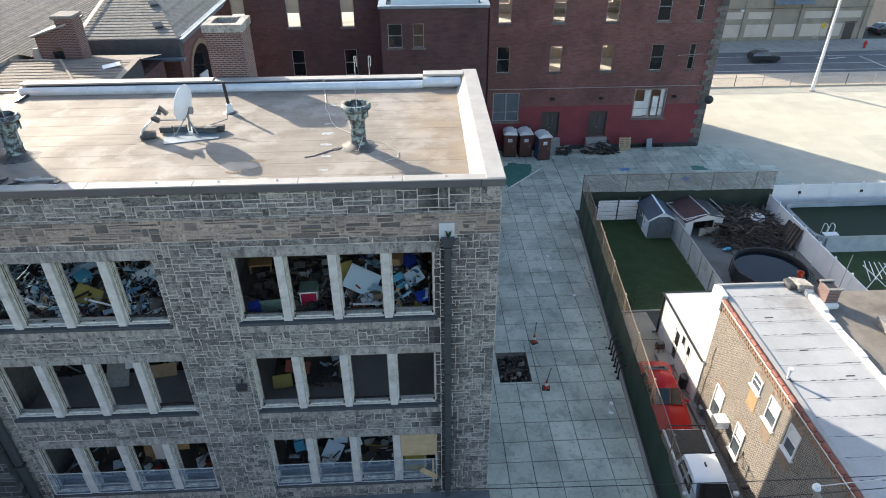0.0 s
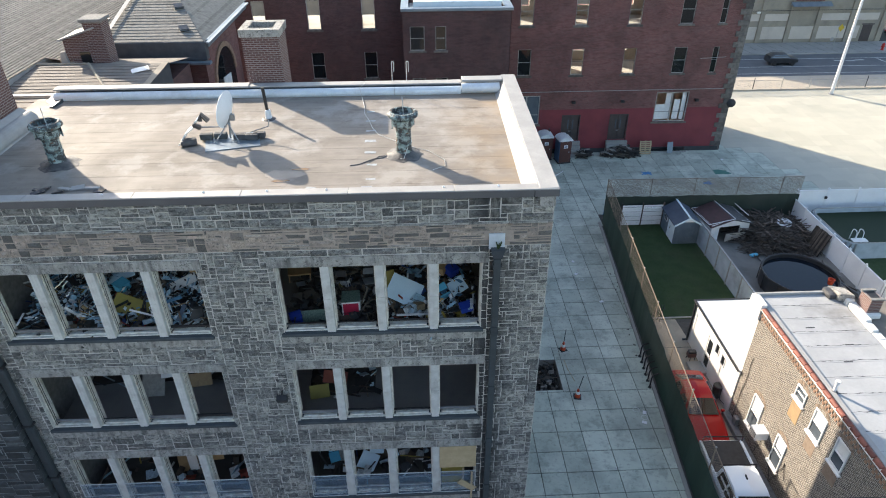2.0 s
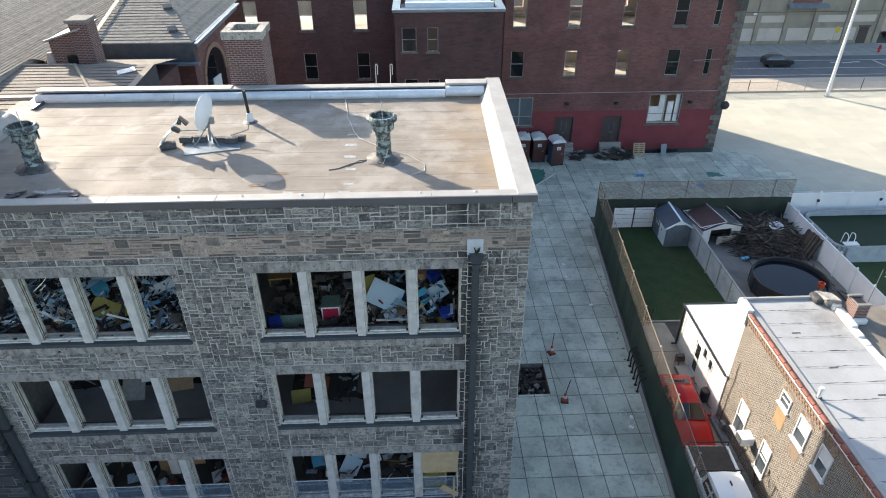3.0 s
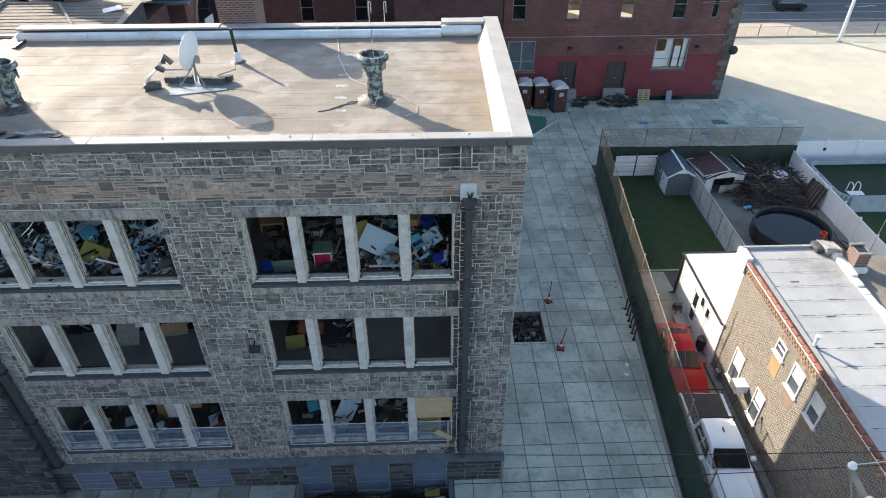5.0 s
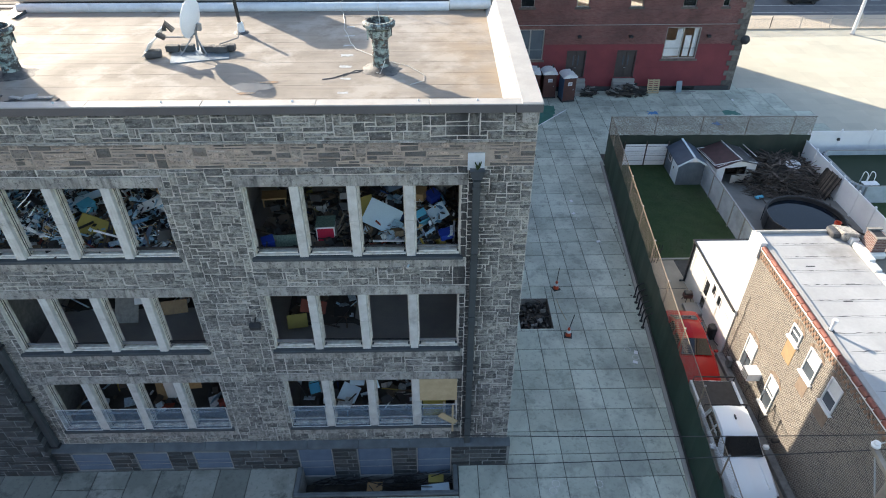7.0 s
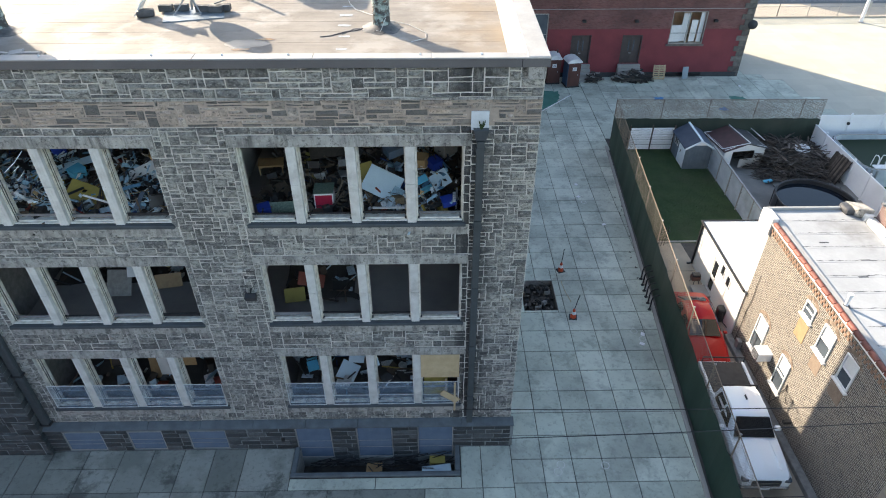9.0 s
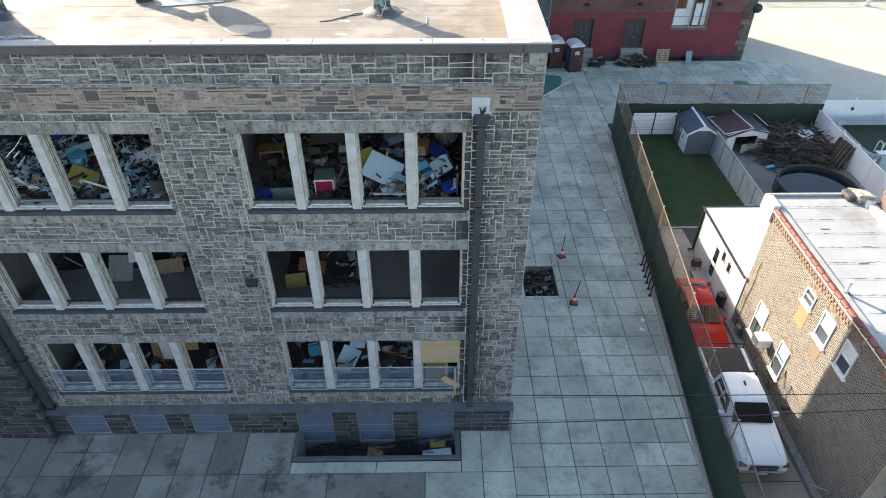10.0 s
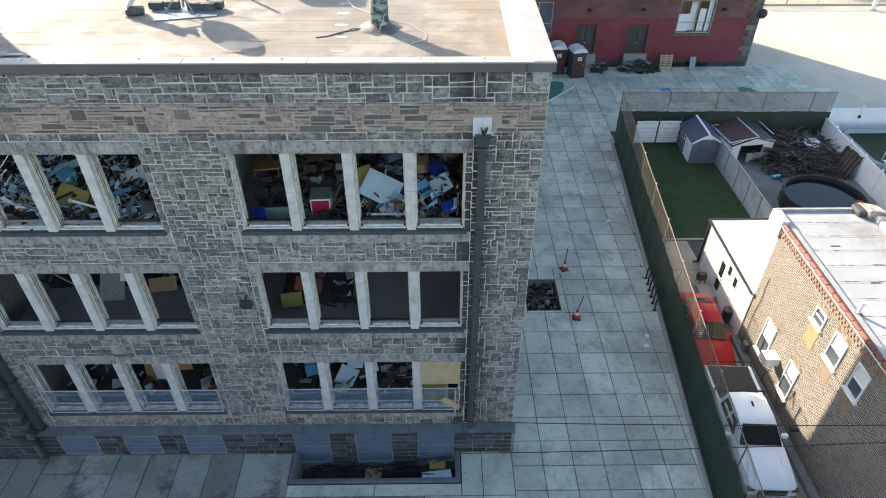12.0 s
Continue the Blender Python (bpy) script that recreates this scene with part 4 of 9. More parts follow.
def build_row_house():
    H = 6.22
    wins = ((3.2, 4.03, 1.0, 2.74, 0.45), (1.15, 1.88, 1.05, 2.63, 0.4), (1.19, 1.87, 4.82, 5.45, 0.0), (-0.18, 0.58, 4.32, 5.5, 0.8), (-1.56, -0.85, 4.38, 5.56, 0.5), (-6.2, -5.4, 4.38, 5.56, 0.5), (-5.8, -5.0, 1.0, 2.7, 0.5))
    cuts = [(a, b, c, d) for a, b, c, d, _ in wins]
    m = Matrix(((0, 1, 0, 0), (1, 0, 0, 0), (0, 0, 1, 0), (0, 0, 0, 1)))
    g = holes(G(), -16, 5.44, -0.05, H, 0.0, 0.3, cuts)
    g.v = [tuple(m @ Vector(p)) for p in g.v]
    part("wall", g, "brick_tan", rowhouse, "tan and brown brick side wall")
    part("inner_wall", G().box(0.5, -15.9, 0, 0.6, 5.4, H - 0.1), "room_wall", rowhouse)
    for i, (a, b, c, d, bl) in enumerate(wins):
        sash_window(rowhouse, a, b, c, d, blind=bl)
    part("front_wall", G().box(0, -16.3, -0.05, 4.0, -16, H), "brick_tan", rowhouse)
    # bricked-up or boarded strips below the upper windows
    part("infill", G().box(-0.012, 1.22, 3.78, 0.01, 1.86, 4.72), "ochre_patch", rowhouse, "ochre infill panel")
    part("infill", G().box(-0.012, -0.1, 3.5, 0.01, 0.5, 4.2), "arch_brick", rowhouse)
    part("infill", G().box(-0.012, -1.5, 3.6, 0.01, -0.8, 4.28), "arch_brick", rowhouse, "patch of newer red brick")
    # air conditioner
    ac = thing("air_conditioner", (10.67, 2.35, 1.62), "white window air conditioner with dark grille", "air conditioner")
    part("case", G().box(-0.55, 0, 0, 0.02, 0.55, 0.40), "white_plastic", ac, bevel=0.02)
    part("grille", G().box(-0.562, 0.04, 0.04, -0.545, 0.51, 0.36), "plastic_black", ac)
    for k in range(6):
        part("slat", G().box(-0.572, 0.05, 0.07 + 0.05 * k, -0.56, 0.50, 0.085 + 0.05 * k), "steel", ac)
    # roof
    roof = part("roof", G().box(0.3, -16, H - 0.12, 3.65, 6.4, H + 0.05), "silver_roof", rowhouse, "silver-coated flat roof with seams")
    seam_rng = random.Random(17)
    for k in range(24):
        y = 5.6 - 0.86 * k
        sm = G()
        xs_ = [0.4 + 3.2 * q / 22 for q in range(23)]
        off = [seam_rng.uniform(-0.025, 0.025) for _ in xs_]
        wid = [seam_rng.choice((0.006, 0.012, 0.02, 0.045)) for _ in xs_]
        for q in range(22):
            sm.quad((xs_[q], y + off[q] - wid[q] / 2, H + 0.0565), (xs_[q + 1], y + off[q + 1] - wid[q + 1] / 2, H + 0.0565), (xs_[q + 1], y + off[q + 1] + wid[q + 1] / 2, H + 0.0565), (xs_[q], y + off[q] + wid[q] / 2, H + 0.0565))
        part("seam", sm, "tar", roof)
        part("lap", G().box(0.38, y - 0.10, H + 0.05, 3.62, y, H + 0.055), "silver_roof", roof)
    for y, x in ((4.1, 1.2), (3.0, 2.2), (2.05, 1.6), (0.6, 2.6)):
        part("patch", G().box(x, y, H + 0.05, x + 0.35, y + 0.06, H + 0.058), "tar", roof)
    # rear white wall and raised white corner
    part("rear_wall", G().box(0.0, 5.44, 2.4, 3.6, 6.35, H - 0.12), "white_stucco", rowhouse, "white stucco rear wall")
    cn = G().add([(-0.10, 5.4, 5.7), (0.1, 5.4, 5.7), (0.1, 6.45, 5.7), (-0.02, 6.45, 5.7), (-0.10, 5.4, H + 0.26), (0.16, 5.4, H + 0.25), (0.28, 6.45, H + 0.12), (0.0, 6.45, H + 0.14)],
                 [(3, 2, 1, 0), (4, 5, 6, 7), (0, 1, 5, 4), (1, 2, 6, 5), (2, 3, 7, 6), (3, 0, 4, 7)])
    part("corner_parapet", cn, "white_stucco", rowhouse, "raised white parapet corner")
    part("rear_edge", G().box(0.1, 6.33, H + 0.05, 3.6, 6.47, H + 0.16), "white_coping", rowhouse, bevel=0.02)
    # clay tile coping over a dentil band
    part("coping_bed", G().box(-0.07, -16, H - 0.01, 0.12, 5.38, H + 0.085), "white_stucco", rowhouse)
    for k in range(48):
        y = 5.30 - 0.43 * k
        part("coping_tile", G().cyl((0.02, y, H + 0.08), (0.02, y - 0.385, H + 0.08), 0.105, 0.095, 10), "clay_tile", rowhouse, smooth=True)
    for k in range(60):
        y = 5.35 - 0.20 * k
        for r in (0, 1):
            raw_y = y - 0.1 * r
            part("dentil", G().box(-0.03, raw_y - 0.1, H - 0.26 - 0.13 * r, 0.005, raw_y, H - 0.14 - 0.13 * r), "terracotta", rowhouse)
    part("flashing", G().box(0.14, -16, H + 0.05, 0.34, 5.4, H + 0.12), "white_coping", rowhouse)
    pv = thing("roof_vent_pipe", (11.0, 0.55, H + 0.05), "short white vent pipe on the silver roof", "vent pipe")
    part("pipe", G().lathe([(0.06, 0), (0.06, 0.42), (0.09, 0.44), (0.09, 0.55)], n=10), "white_plastic", pv)
    part("collar", G().lathe([(0.16, 0), (0.14, 0.05), (0.065, 0.08)], n=10), "tar", pv)
    # white extension
    ext = thing("rear_extension", (10.62, 5.45, 0), "white stucco one-storey extension with a flat white roof", "extension")
    wins2 = ((2.2, 1.72), (1.52, 1.62))
    cuts2 = [(2.62, 3.25, 0.15, 2.02)] + [(a - 0.21, a + 0.21, c - 0.02, c + 0.62) for a, c in wins2]
    me = holes(G(), 0.0, 5.2, -0.05, 2.58, 0.0, 0.25, cuts2)
    me.v = [tuple(m @ Vector(p)) for p in me.v]
    part("wall", me, "white_stucco", ext)
    part("rear_wall", G().box(0.25, 4.95, -0.05, 3.6, 5.2, 2.58), "white_stucco", ext)
    part("side_wall", G().box(3.4, 0, -0.05, 3.6, 4.95, 2.58), "white_stucco", ext)
    part("roof", G().box(-0.1, 0.0, 2.58, 3.65, 5.28, 2.69), "white_stucco", ext, "white-coated flat roof")
    part("roof_edge", G().box(-0.14, 0.0, 2.64, -0.06, 5.32, 2.73).box(-0.06, 5.24, 2.64, 3.6, 5.32, 2.73), "plastic_black", ext, "dark roof edge strip")
    hatch = part("roof_curb", G().box(0.5, 0.7, 2.69, 1.3, 1.15, 2.95), "white_stucco", ext, "low white curb on the extension roof", bevel=0.02)
    door = part("door", G().box(0.02, 2.64, 0.15, 0.08, 3.23, 2.0), "white_trim", ext, "white door with a glass light")
    part("light", G().box(0.005, 2.74, 1.1, 0.019, 3.13, 1.9), "glass_dark", door)
    part("light", G().box(0.005, 2.74, 0.3, 0.019, 3.13, 0.85), "glass_dark", door)
    part("handle", G().box(-0.03, 2.68, 1.0, 0.02, 2.71, 1.1), "chrome", door)
    for a, c in wins2:
        a, b, c, d = a - 0.21, a + 0.21, c - 0.02, c + 0.62
        w = tagged(new("window"), "small white-framed window")
        w.parent = ext
        part("frame", G().box(-0.03, a, c, 0.05, b, c + 0.05).box(-0.03, a, d - 0.05, 0.05, b, d).box(-0.03, a, c + 0.05, 0.05, a + 0.05, d - 0.05).box(-0.03, b - 0.05, c + 0.05, 0.05, b, d - 0.05), "white_trim", w)
        part("pane", G().box(0.01, a + 0.05, c + 0.05, 0.015, b - 0.05, d - 0.05), "glass_dark", w)
    part("downpipe", G().tube([(-0.06, 5.2, 2.6), (-0.06, 5.2, 0.1), (-0.25, 5.3, 0.02)], 0.06, 8), "plastic_black", ext)
    part("step", G().box(-0.75, 2.5, 0, -0.01, 3.4, 0.17), "yard_ground", ext, bevel=0.02)
    # concrete kerb along the wall
    part("kerb", G().box(-0.34, -16, -0.05, -0.01, 5.4, 0.2), "cinder", rowhouse, bevel=0.02)
    # dead vine and wires on the brick
    rng = random.Random(3)
    for y, z, yy, zz in ((5.0, 0.2, 4.9, 4.0), (2.9, 0.1, 2.6, 1.4), (1.4, 0.1, 0.9, 1.9), (0.9, 1.9, 0.6, 1.2), (1.4, 0.1, 1.9, 1.6)):
        pts = [Vector((-0.03, y + (yy - y) * i / 8 + rng.uniform(-0.05, 0.05), z + (zz - z) * i / 8)) for i in range(9)]
        part("wall_wire", G().tube(pts, 0.012, 4), "plastic_black", rowhouse)
    lamp2 = thing("wall_camera", (10.67, -0.05, 0.85), "small dark fixture on the brick wall", "fixture")
    part("body", G().box(-0.3, -0.08, 0, 0.0, 0.08, 0.14), "plastic_black", lamp2, bevel=0.02)
    sv = thing("meter_box", (10.65, 4.4, 0.2), "small grey meter box at the wall's foot", "meter box")
    part("box", G().box(-0.18, 0, 0, 0, 0.3, 0.45), "steel", sv, bevel=0.02)


build_row_house()


def build_second_house():
    h = thing("neighbour_house", (14.33, -0.45, 0), "row house with flat felt roof and white lumpy parapet", "house")
    part("wall", G().box(0.02, -16, -0.05, 8, 6.4, 6.0), "brick_tan", h)
    part("roof", G().box(0.4, -16, 6.0, 8, 6.4, 6.12), "brown_felt", h, "brown-grey felt roof")
    rng = random.Random(8)
    par = G()
    y = 6.5
    while y > -16:
        L = rng.uniform(0.45, 0.95)
        z = 6.34 + rng.uniform(-0.06, 0.08) + (0.14 if y > 5 else 0)
        part("parapet_block", G().box(0.03 + rng.uniform(-0.04, 0.04), y - L + 0.01, 6.0, 0.32 + rng.uniform(-0.04, 0.04), y, z), "white_stucco", h, "lumpy white parapet" if y == 6.5 else "", bevel=0.06, seg=2)
        y -= L
    part("tarred_corner", G().box(-0.55, 6.35, 6.25, 0.1, 7.0, 6.55), "tar", h, bevel=0.12, seg=2)
    part("broken_coping", G().add([(-0.25, 6.2, 6.7), (0.3, 6.0, 6.75), (0.42, 6.9, 6.5), (-0.3, 7.05, 6.55), (-0.2, 6.2, 6.3), (0.3, 6.0, 6.3), (0.42, 6.9, 6.2), (-0.3, 7.05, 6.2)],
                                  [(0, 1, 2, 3), (7, 6, 5, 4), (0, 4, 5, 1), (1, 5, 6, 2), (2, 6, 7, 3), (3, 7, 4, 0)]), "lintel_stone", h, bevel=0.03)
    ch = part("chimney", G().box(0.42, 5.25, 6.1, 0.95, 5.95, 7.05), "brick_chimney", h, "short brick chimney")
    part("flue", G().box(0.5, 5.35, 7.05, 0.87, 5.85, 7.06), "black_iron", ch)
    part("cap", G().box(0.38, 5.2, 7.05, 0.99, 5.33, 7.12), "cinder", ch)
    part("cap", G().box(0.38, 5.87, 7.05, 0.99, 6.0, 7.12), "cinder", ch)
    part("chimney_foot", G().box(0.3, 5.1, 6.1, 1.05, 6.05, 6.4), "white_stucco", h, bevel=0.08)
    a = G().cyl((1.05, 5.6, 6.1), (1.1, 5.6, 8.6), 0.02, 0.015, 6)
    part("aerial_mast", a, "steel", h)
    part("low_box", G().box(2.0, 3.2, 6.12, 2.9, 4.2, 6.5), "cinder", h, bevel=0.03)


build_second_house()


# ---- fence round the gardens ----
F0, F1 = Vector((6.60, -8.5, 0)), Vector((9.15, 23.4, 0))
FD = (F1 - F0).normalized()
FANG = math.degrees(math.atan2(FD.y, FD.x))


def chain_link(length, z0, z1, step=0.085, r=0.0045):
    """Crossing wires of a chain-link panel, along x from 0 to length."""
    g = G()
    h = z1 - z0
    n = int((length + h) / step)
    for i in range(n):
        s = i * step
        for up in (0, 1):
            a, b = max(0.0, s - length), min(h, s)
            if b - a < 0.02:
                continue
            xa, xb = s - a, s - b
            if up:
                p, q = (xa, 0, z0 + a), (xb, 0, z0 + b)
            else:
                p, q = (length - xa, 0.006, z0 + a), (length - xb, 0.006, z0 + b)
            g.cyl(p, q, r, r, 3, False)
    return g


def build_fence(m, length, rail, screen_top, name, label, pitch=3.05, screen="screen_weave", flip=1, wire="galvanised", step=0.085, r=0.0045):
    f = thing(name, m, label, "fence")
    part("mesh", chain_link(length, 0.05, rail, step, r), wire, f, "chain-link wire mesh")
    n = int(length / pitch)
    for i in range(n + 1):
        x = min(length, i * pitch)
        p = part("post", G().cyl((x, 0.05 * flip, -0.05), (x, 0.05 * flip, rail + 0.02), 0.03, 0.03, 8), wire, f, smooth=True)
        part("post_cap", G().lathe([(0.042, rail + 0.02), (0.042, rail + 0.05), (0.01, rail + 0.09)], (x, 0.05 * flip, 0), 8), "galvanised", p)
    part("top_rail", G().cyl((0, 0.02 * flip, rail), (length, 0.02 * flip, rail), 0.02, 0.02, 8), wire, f, smooth=True)
    # the screen hangs in shallow waves
    k = int(length / 0.25)
    g = G()
    rng = random.Random(int(length * 10))
    wob = [0.012 * math.sin(i * 0.9) + rng.uniform(-0.006, 0.006) for i in range(k + 1)]
    top = [screen_top + 0.02 * math.sin(i * 0.31) + (0.02 * math.sin(i * 1.7)) for i in range(k + 1)]
    for i in range(k):
        xa, xb = length * i / k, length * (i + 1) / k
        ya, yb = -0.03 * flip + wob[i] * flip - 0.012 * flip, -0.03 * flip + wob[i + 1] * flip - 0.012 * flip
        g.add([(xa, ya, 0.06), (xb, yb, 0.06), (xb, yb, top[i + 1]), (xa, ya, top[i])], [(0, 1, 2, 3)])
    sc = part("screen", g, screen, f, "dark green woven privacy screen")
    return f


build_fence(Matrix.Translation(F0) @ pose(0, 0, 0, 0, 0, FANG), (F1 - F0).length, 3.4, 2.3, "chain_link_fence", "tall chain-link fence with a dark green privacy screen", flip=-1, wire="rusty_wire", step=0.12, r=0.0038)
build_fence(pose(9.15, 23.4, 0, 0, 0, -0.6), 13.6, 3.4, 2.1, "rear_chain_link_fence", "tall rusty chain-link fence with a green lower screen", screen="screen_faded", wire="rusty_wire", step=0.08, r=0.0085)
kerb = solo("fence_kerb", G().box(0, -0.0, -0.03, 32.0, 0.16, 0.10), "yard_ground", "narrow concrete kerb at the foot of the fence", "kerb", kind="structure", bevel=0.02)
kerb.matrix_basis = Matrix.Translation(F0 + Vector((-0.14, 0, 0))) @ pose(0, 0, 0, 0, 0, FANG)


# ---- vehicles ----
def body_shell(sections):
    """A closed body from cross-sections along y: each is (y, [(x, z) ...]) for the right half, from bottom to top centre."""
    g = G()
    n = len(sections[0][1])
    ring = lambda sec: [(x, sec[0], z) for x, z in sec[1]] + [(-x, sec[0], z) for x, z in reversed(sec[1])]
    rs = [ring(s) for s in sections]
    m = len(rs[0])
    vs = [p for r in rs for p in r]
    fs = []
    for k in range(len(rs) - 1):
        for i in range(m):
            fs.append((k * m + i, k * m + (i + 1) % m, (k + 1) * m + (i + 1) % m, (k + 1) * m + i))
    fs += [tuple(range(m)), tuple(reversed(range((len(rs) - 1) * m, len(rs) * m)))]
    return g.add(vs, fs)


def wheel(parent, x, y, r=0.34, w=0.22):
    s = 1 if x > 0 else -1
    m = Matrix.Translation((x, y, r)) @ pose(0, 0, 0, 0, 90, 0)
    wh = part("tyre", G().lathe([(r * 0.62, -w / 2), (r * 0.94, -w / 2), (r, -w / 2 + 0.04), (r, w / 2 - 0.04), (r * 0.94, w / 2), (r * 0.62, w / 2)], (0, 0, 0), 24, m), "rubber", parent, smooth=True)
    part("rim", G().lathe([(r * 0.6, -w * 0.42), (r * 0.6, w * 0.42), (r * 0.2, w * 0.46)], (0, 0, 0), 12, m), "steel", wh, smooth=True)
    return wh


def build_pickup():
    t = thing("pickup_truck", pose(8.87, 0.22, 0, 0, 0, -2.5), "white double-cab pickup truck with a black bed rack", "truck", group="")
    W = 0.93
    body = body_shell([(-2.72, [(0.62, 0.45), (0.80, 0.50), (0.84, 0.75), (0.70, 0.92), (0, 0.95)]),
                       (-2.55, [(0.80, 0.38), (0.90, 0.50), (0.91, 0.88), (0.78, 1.03), (0, 1.07)]),
                       (-1.9, [(0.84, 0.34), (W, 0.5), (W, 0.95), (0.82, 1.10), (0, 1.15)]),
                       (-1.15, [(0.84, 0.34), (W, 0.5), (W, 1.02), (0.84, 1.16), (0, 1.22)]),
                       (0.95, [(0.84, 0.34), (W, 0.5), (W, 1.04), (0.86, 1.15), (0, 1.15)]),
                       (2.55, [(0.84, 0.40), (W, 0.5), (W, 1.04), (0.86, 1.12), (0, 1.12)]),
                       (2.68, [(0.80, 0.45), (0.88, 0.55), (0.88, 1.0), (0.82, 1.06), (0, 1.08)])])
    part("body", body, "car_white", t, smooth=True, bevel=0.07, seg=3)
    cab = body_shell([(-1.12, [(0.80, 1.12), (0.80, 1.14), (0.78, 1.16), (0, 1.18)]), (-0.55, [(0.82, 1.12), (0.79, 1.35), (0.66, 1.66), (0, 1.72)]),
                      (-0.25, [(0.82, 1.12), (0.79, 1.4), (0.64, 1.74), (0, 1.80)]), (0.55, [(0.82, 1.12), (0.79, 1.4), (0.63, 1.72), (0, 1.78)]), (0.88, [(0.80, 1.12), (0.76, 1.3), (0.62, 1.62), (0, 1.67)])])
    part("cab", cab, "car_white", t, smooth=True, bevel=0.05, seg=3)
    part("windscreen", G().add([(-0.74, -1.17, 1.25), (0.74, -1.17, 1.25), (0.60, -0.63, 1.72), (-0.60, -0.63, 1.72), (-0.70, -1.0, 1.15), (0.70, -1.0, 1.15), (0.56, -0.5, 1.62), (-0.56, -0.5, 1.62)],
                               [(0, 1, 2, 3), (7, 6, 5, 4), (0, 4, 5, 1), (1, 5, 6, 2), (2, 6, 7, 3), (3, 7, 4, 0)]), "glass_dark", t, "dark windscreen")
    for s in (-1, 1):
        for a, b in ((-0.72, -0.02), (0.06, 0.68)):
            part("side_window", G().add([(s * 0.845, a, 1.18), (s * 0.845, b, 1.18), (s * 0.72, b - 0.05, 1.61), (s * 0.72, max(a, -0.45), 1.61), (s * 0.78, a, 1.18), (s * 0.78, b, 1.18), (s * 0.64, b - 0.05, 1.58), (s * 0.64, max(a, -0.45), 1.58)],
                                        [(0, 1, 2, 3), (7, 6, 5, 4), (0, 4, 5, 1), (1, 5, 6, 2), (2, 6, 7, 3), (3, 7, 4, 0)]), "glass_dark", t)
        part("mirror", G().box(s * 0.92, -0.80, 1.12, s * 1.13, -0.62, 1.28), "car_white", t, bevel=0.03)
        part("headlight", G().box(s * 0.62, -2.74, 0.80, s * 0.86, -2.50, 0.93), "glass_sky", t, "clear headlight", bevel=0.02)
        part("tail_light", G().box(s * 0.78, 2.6, 0.8, s * 0.90, 2.70, 1.02), "car_red", t)
        part("bed_side", G().box(s * 0.93, 0.96, 1.05, s * 0.82, 2.62, 1.19), "car_white", t, bevel=0.03)
        for y in (-1.78, 1.72):
            part("wheel_arch", G().cyl((s * 0.86, y, 0.40), (s * 0.945, y, 0.40), 0.46, 0.46, 20), "plastic_black", t)
            wheel(t, s * 0.85, y, 0.37, 0.25)
    part("grille", G().box(-0.5, -2.76, 0.60, 0.5, -2.70, 0.88), "plastic_black", t, bevel=0.015)
    for k in range(3):
        part("grille_bar", G().box(-0.48, -2.775, 0.64 + 0.08 * k, 0.48, -2.755, 0.665 + 0.08 * k), "chrome", t)
    part("bumper", G().box(-0.86, -2.78, 0.40, 0.86, -2.58, 0.58), "chrome", t, bevel=0.04)
    part("plate", G().box(-0.16, -2.80, 0.45, 0.16, -2.782, 0.55), "white_plastic", t)
    for s in (-1, 1):
        part("bonnet_crease", G().box(s * 0.55, -2.45, 1.085, s * 0.52, -1.25, 1.19), "car_white", t)
    part("tonneau", G().box(-0.80, 0.96, 1.125, 0.80, 2.60, 1.165), "plastic_black", t, "black bed cover", bevel=0.02)
    rk = part("rack", G().tube([(-0.84, 1.05, 1.28), (-0.84, 1.05, 1.52), (0.84, 1.05, 1.52), (0.84, 1.05, 1.28)], 0.03, 8), "black_iron", t, "black bed rack")
    part("rack", G().tube([(-0.84, 2.5, 1.28), (-0.84, 2.5, 1.52), (0.84, 2.5, 1.52), (0.84, 2.5, 1.28)], 0.03, 8), "black_iron", t)
    part("aerial", G().box(-0.02, 0.1, 1.79, 0.02, 0.3, 1.86), "plastic_black", t)
    return t


build_pickup()


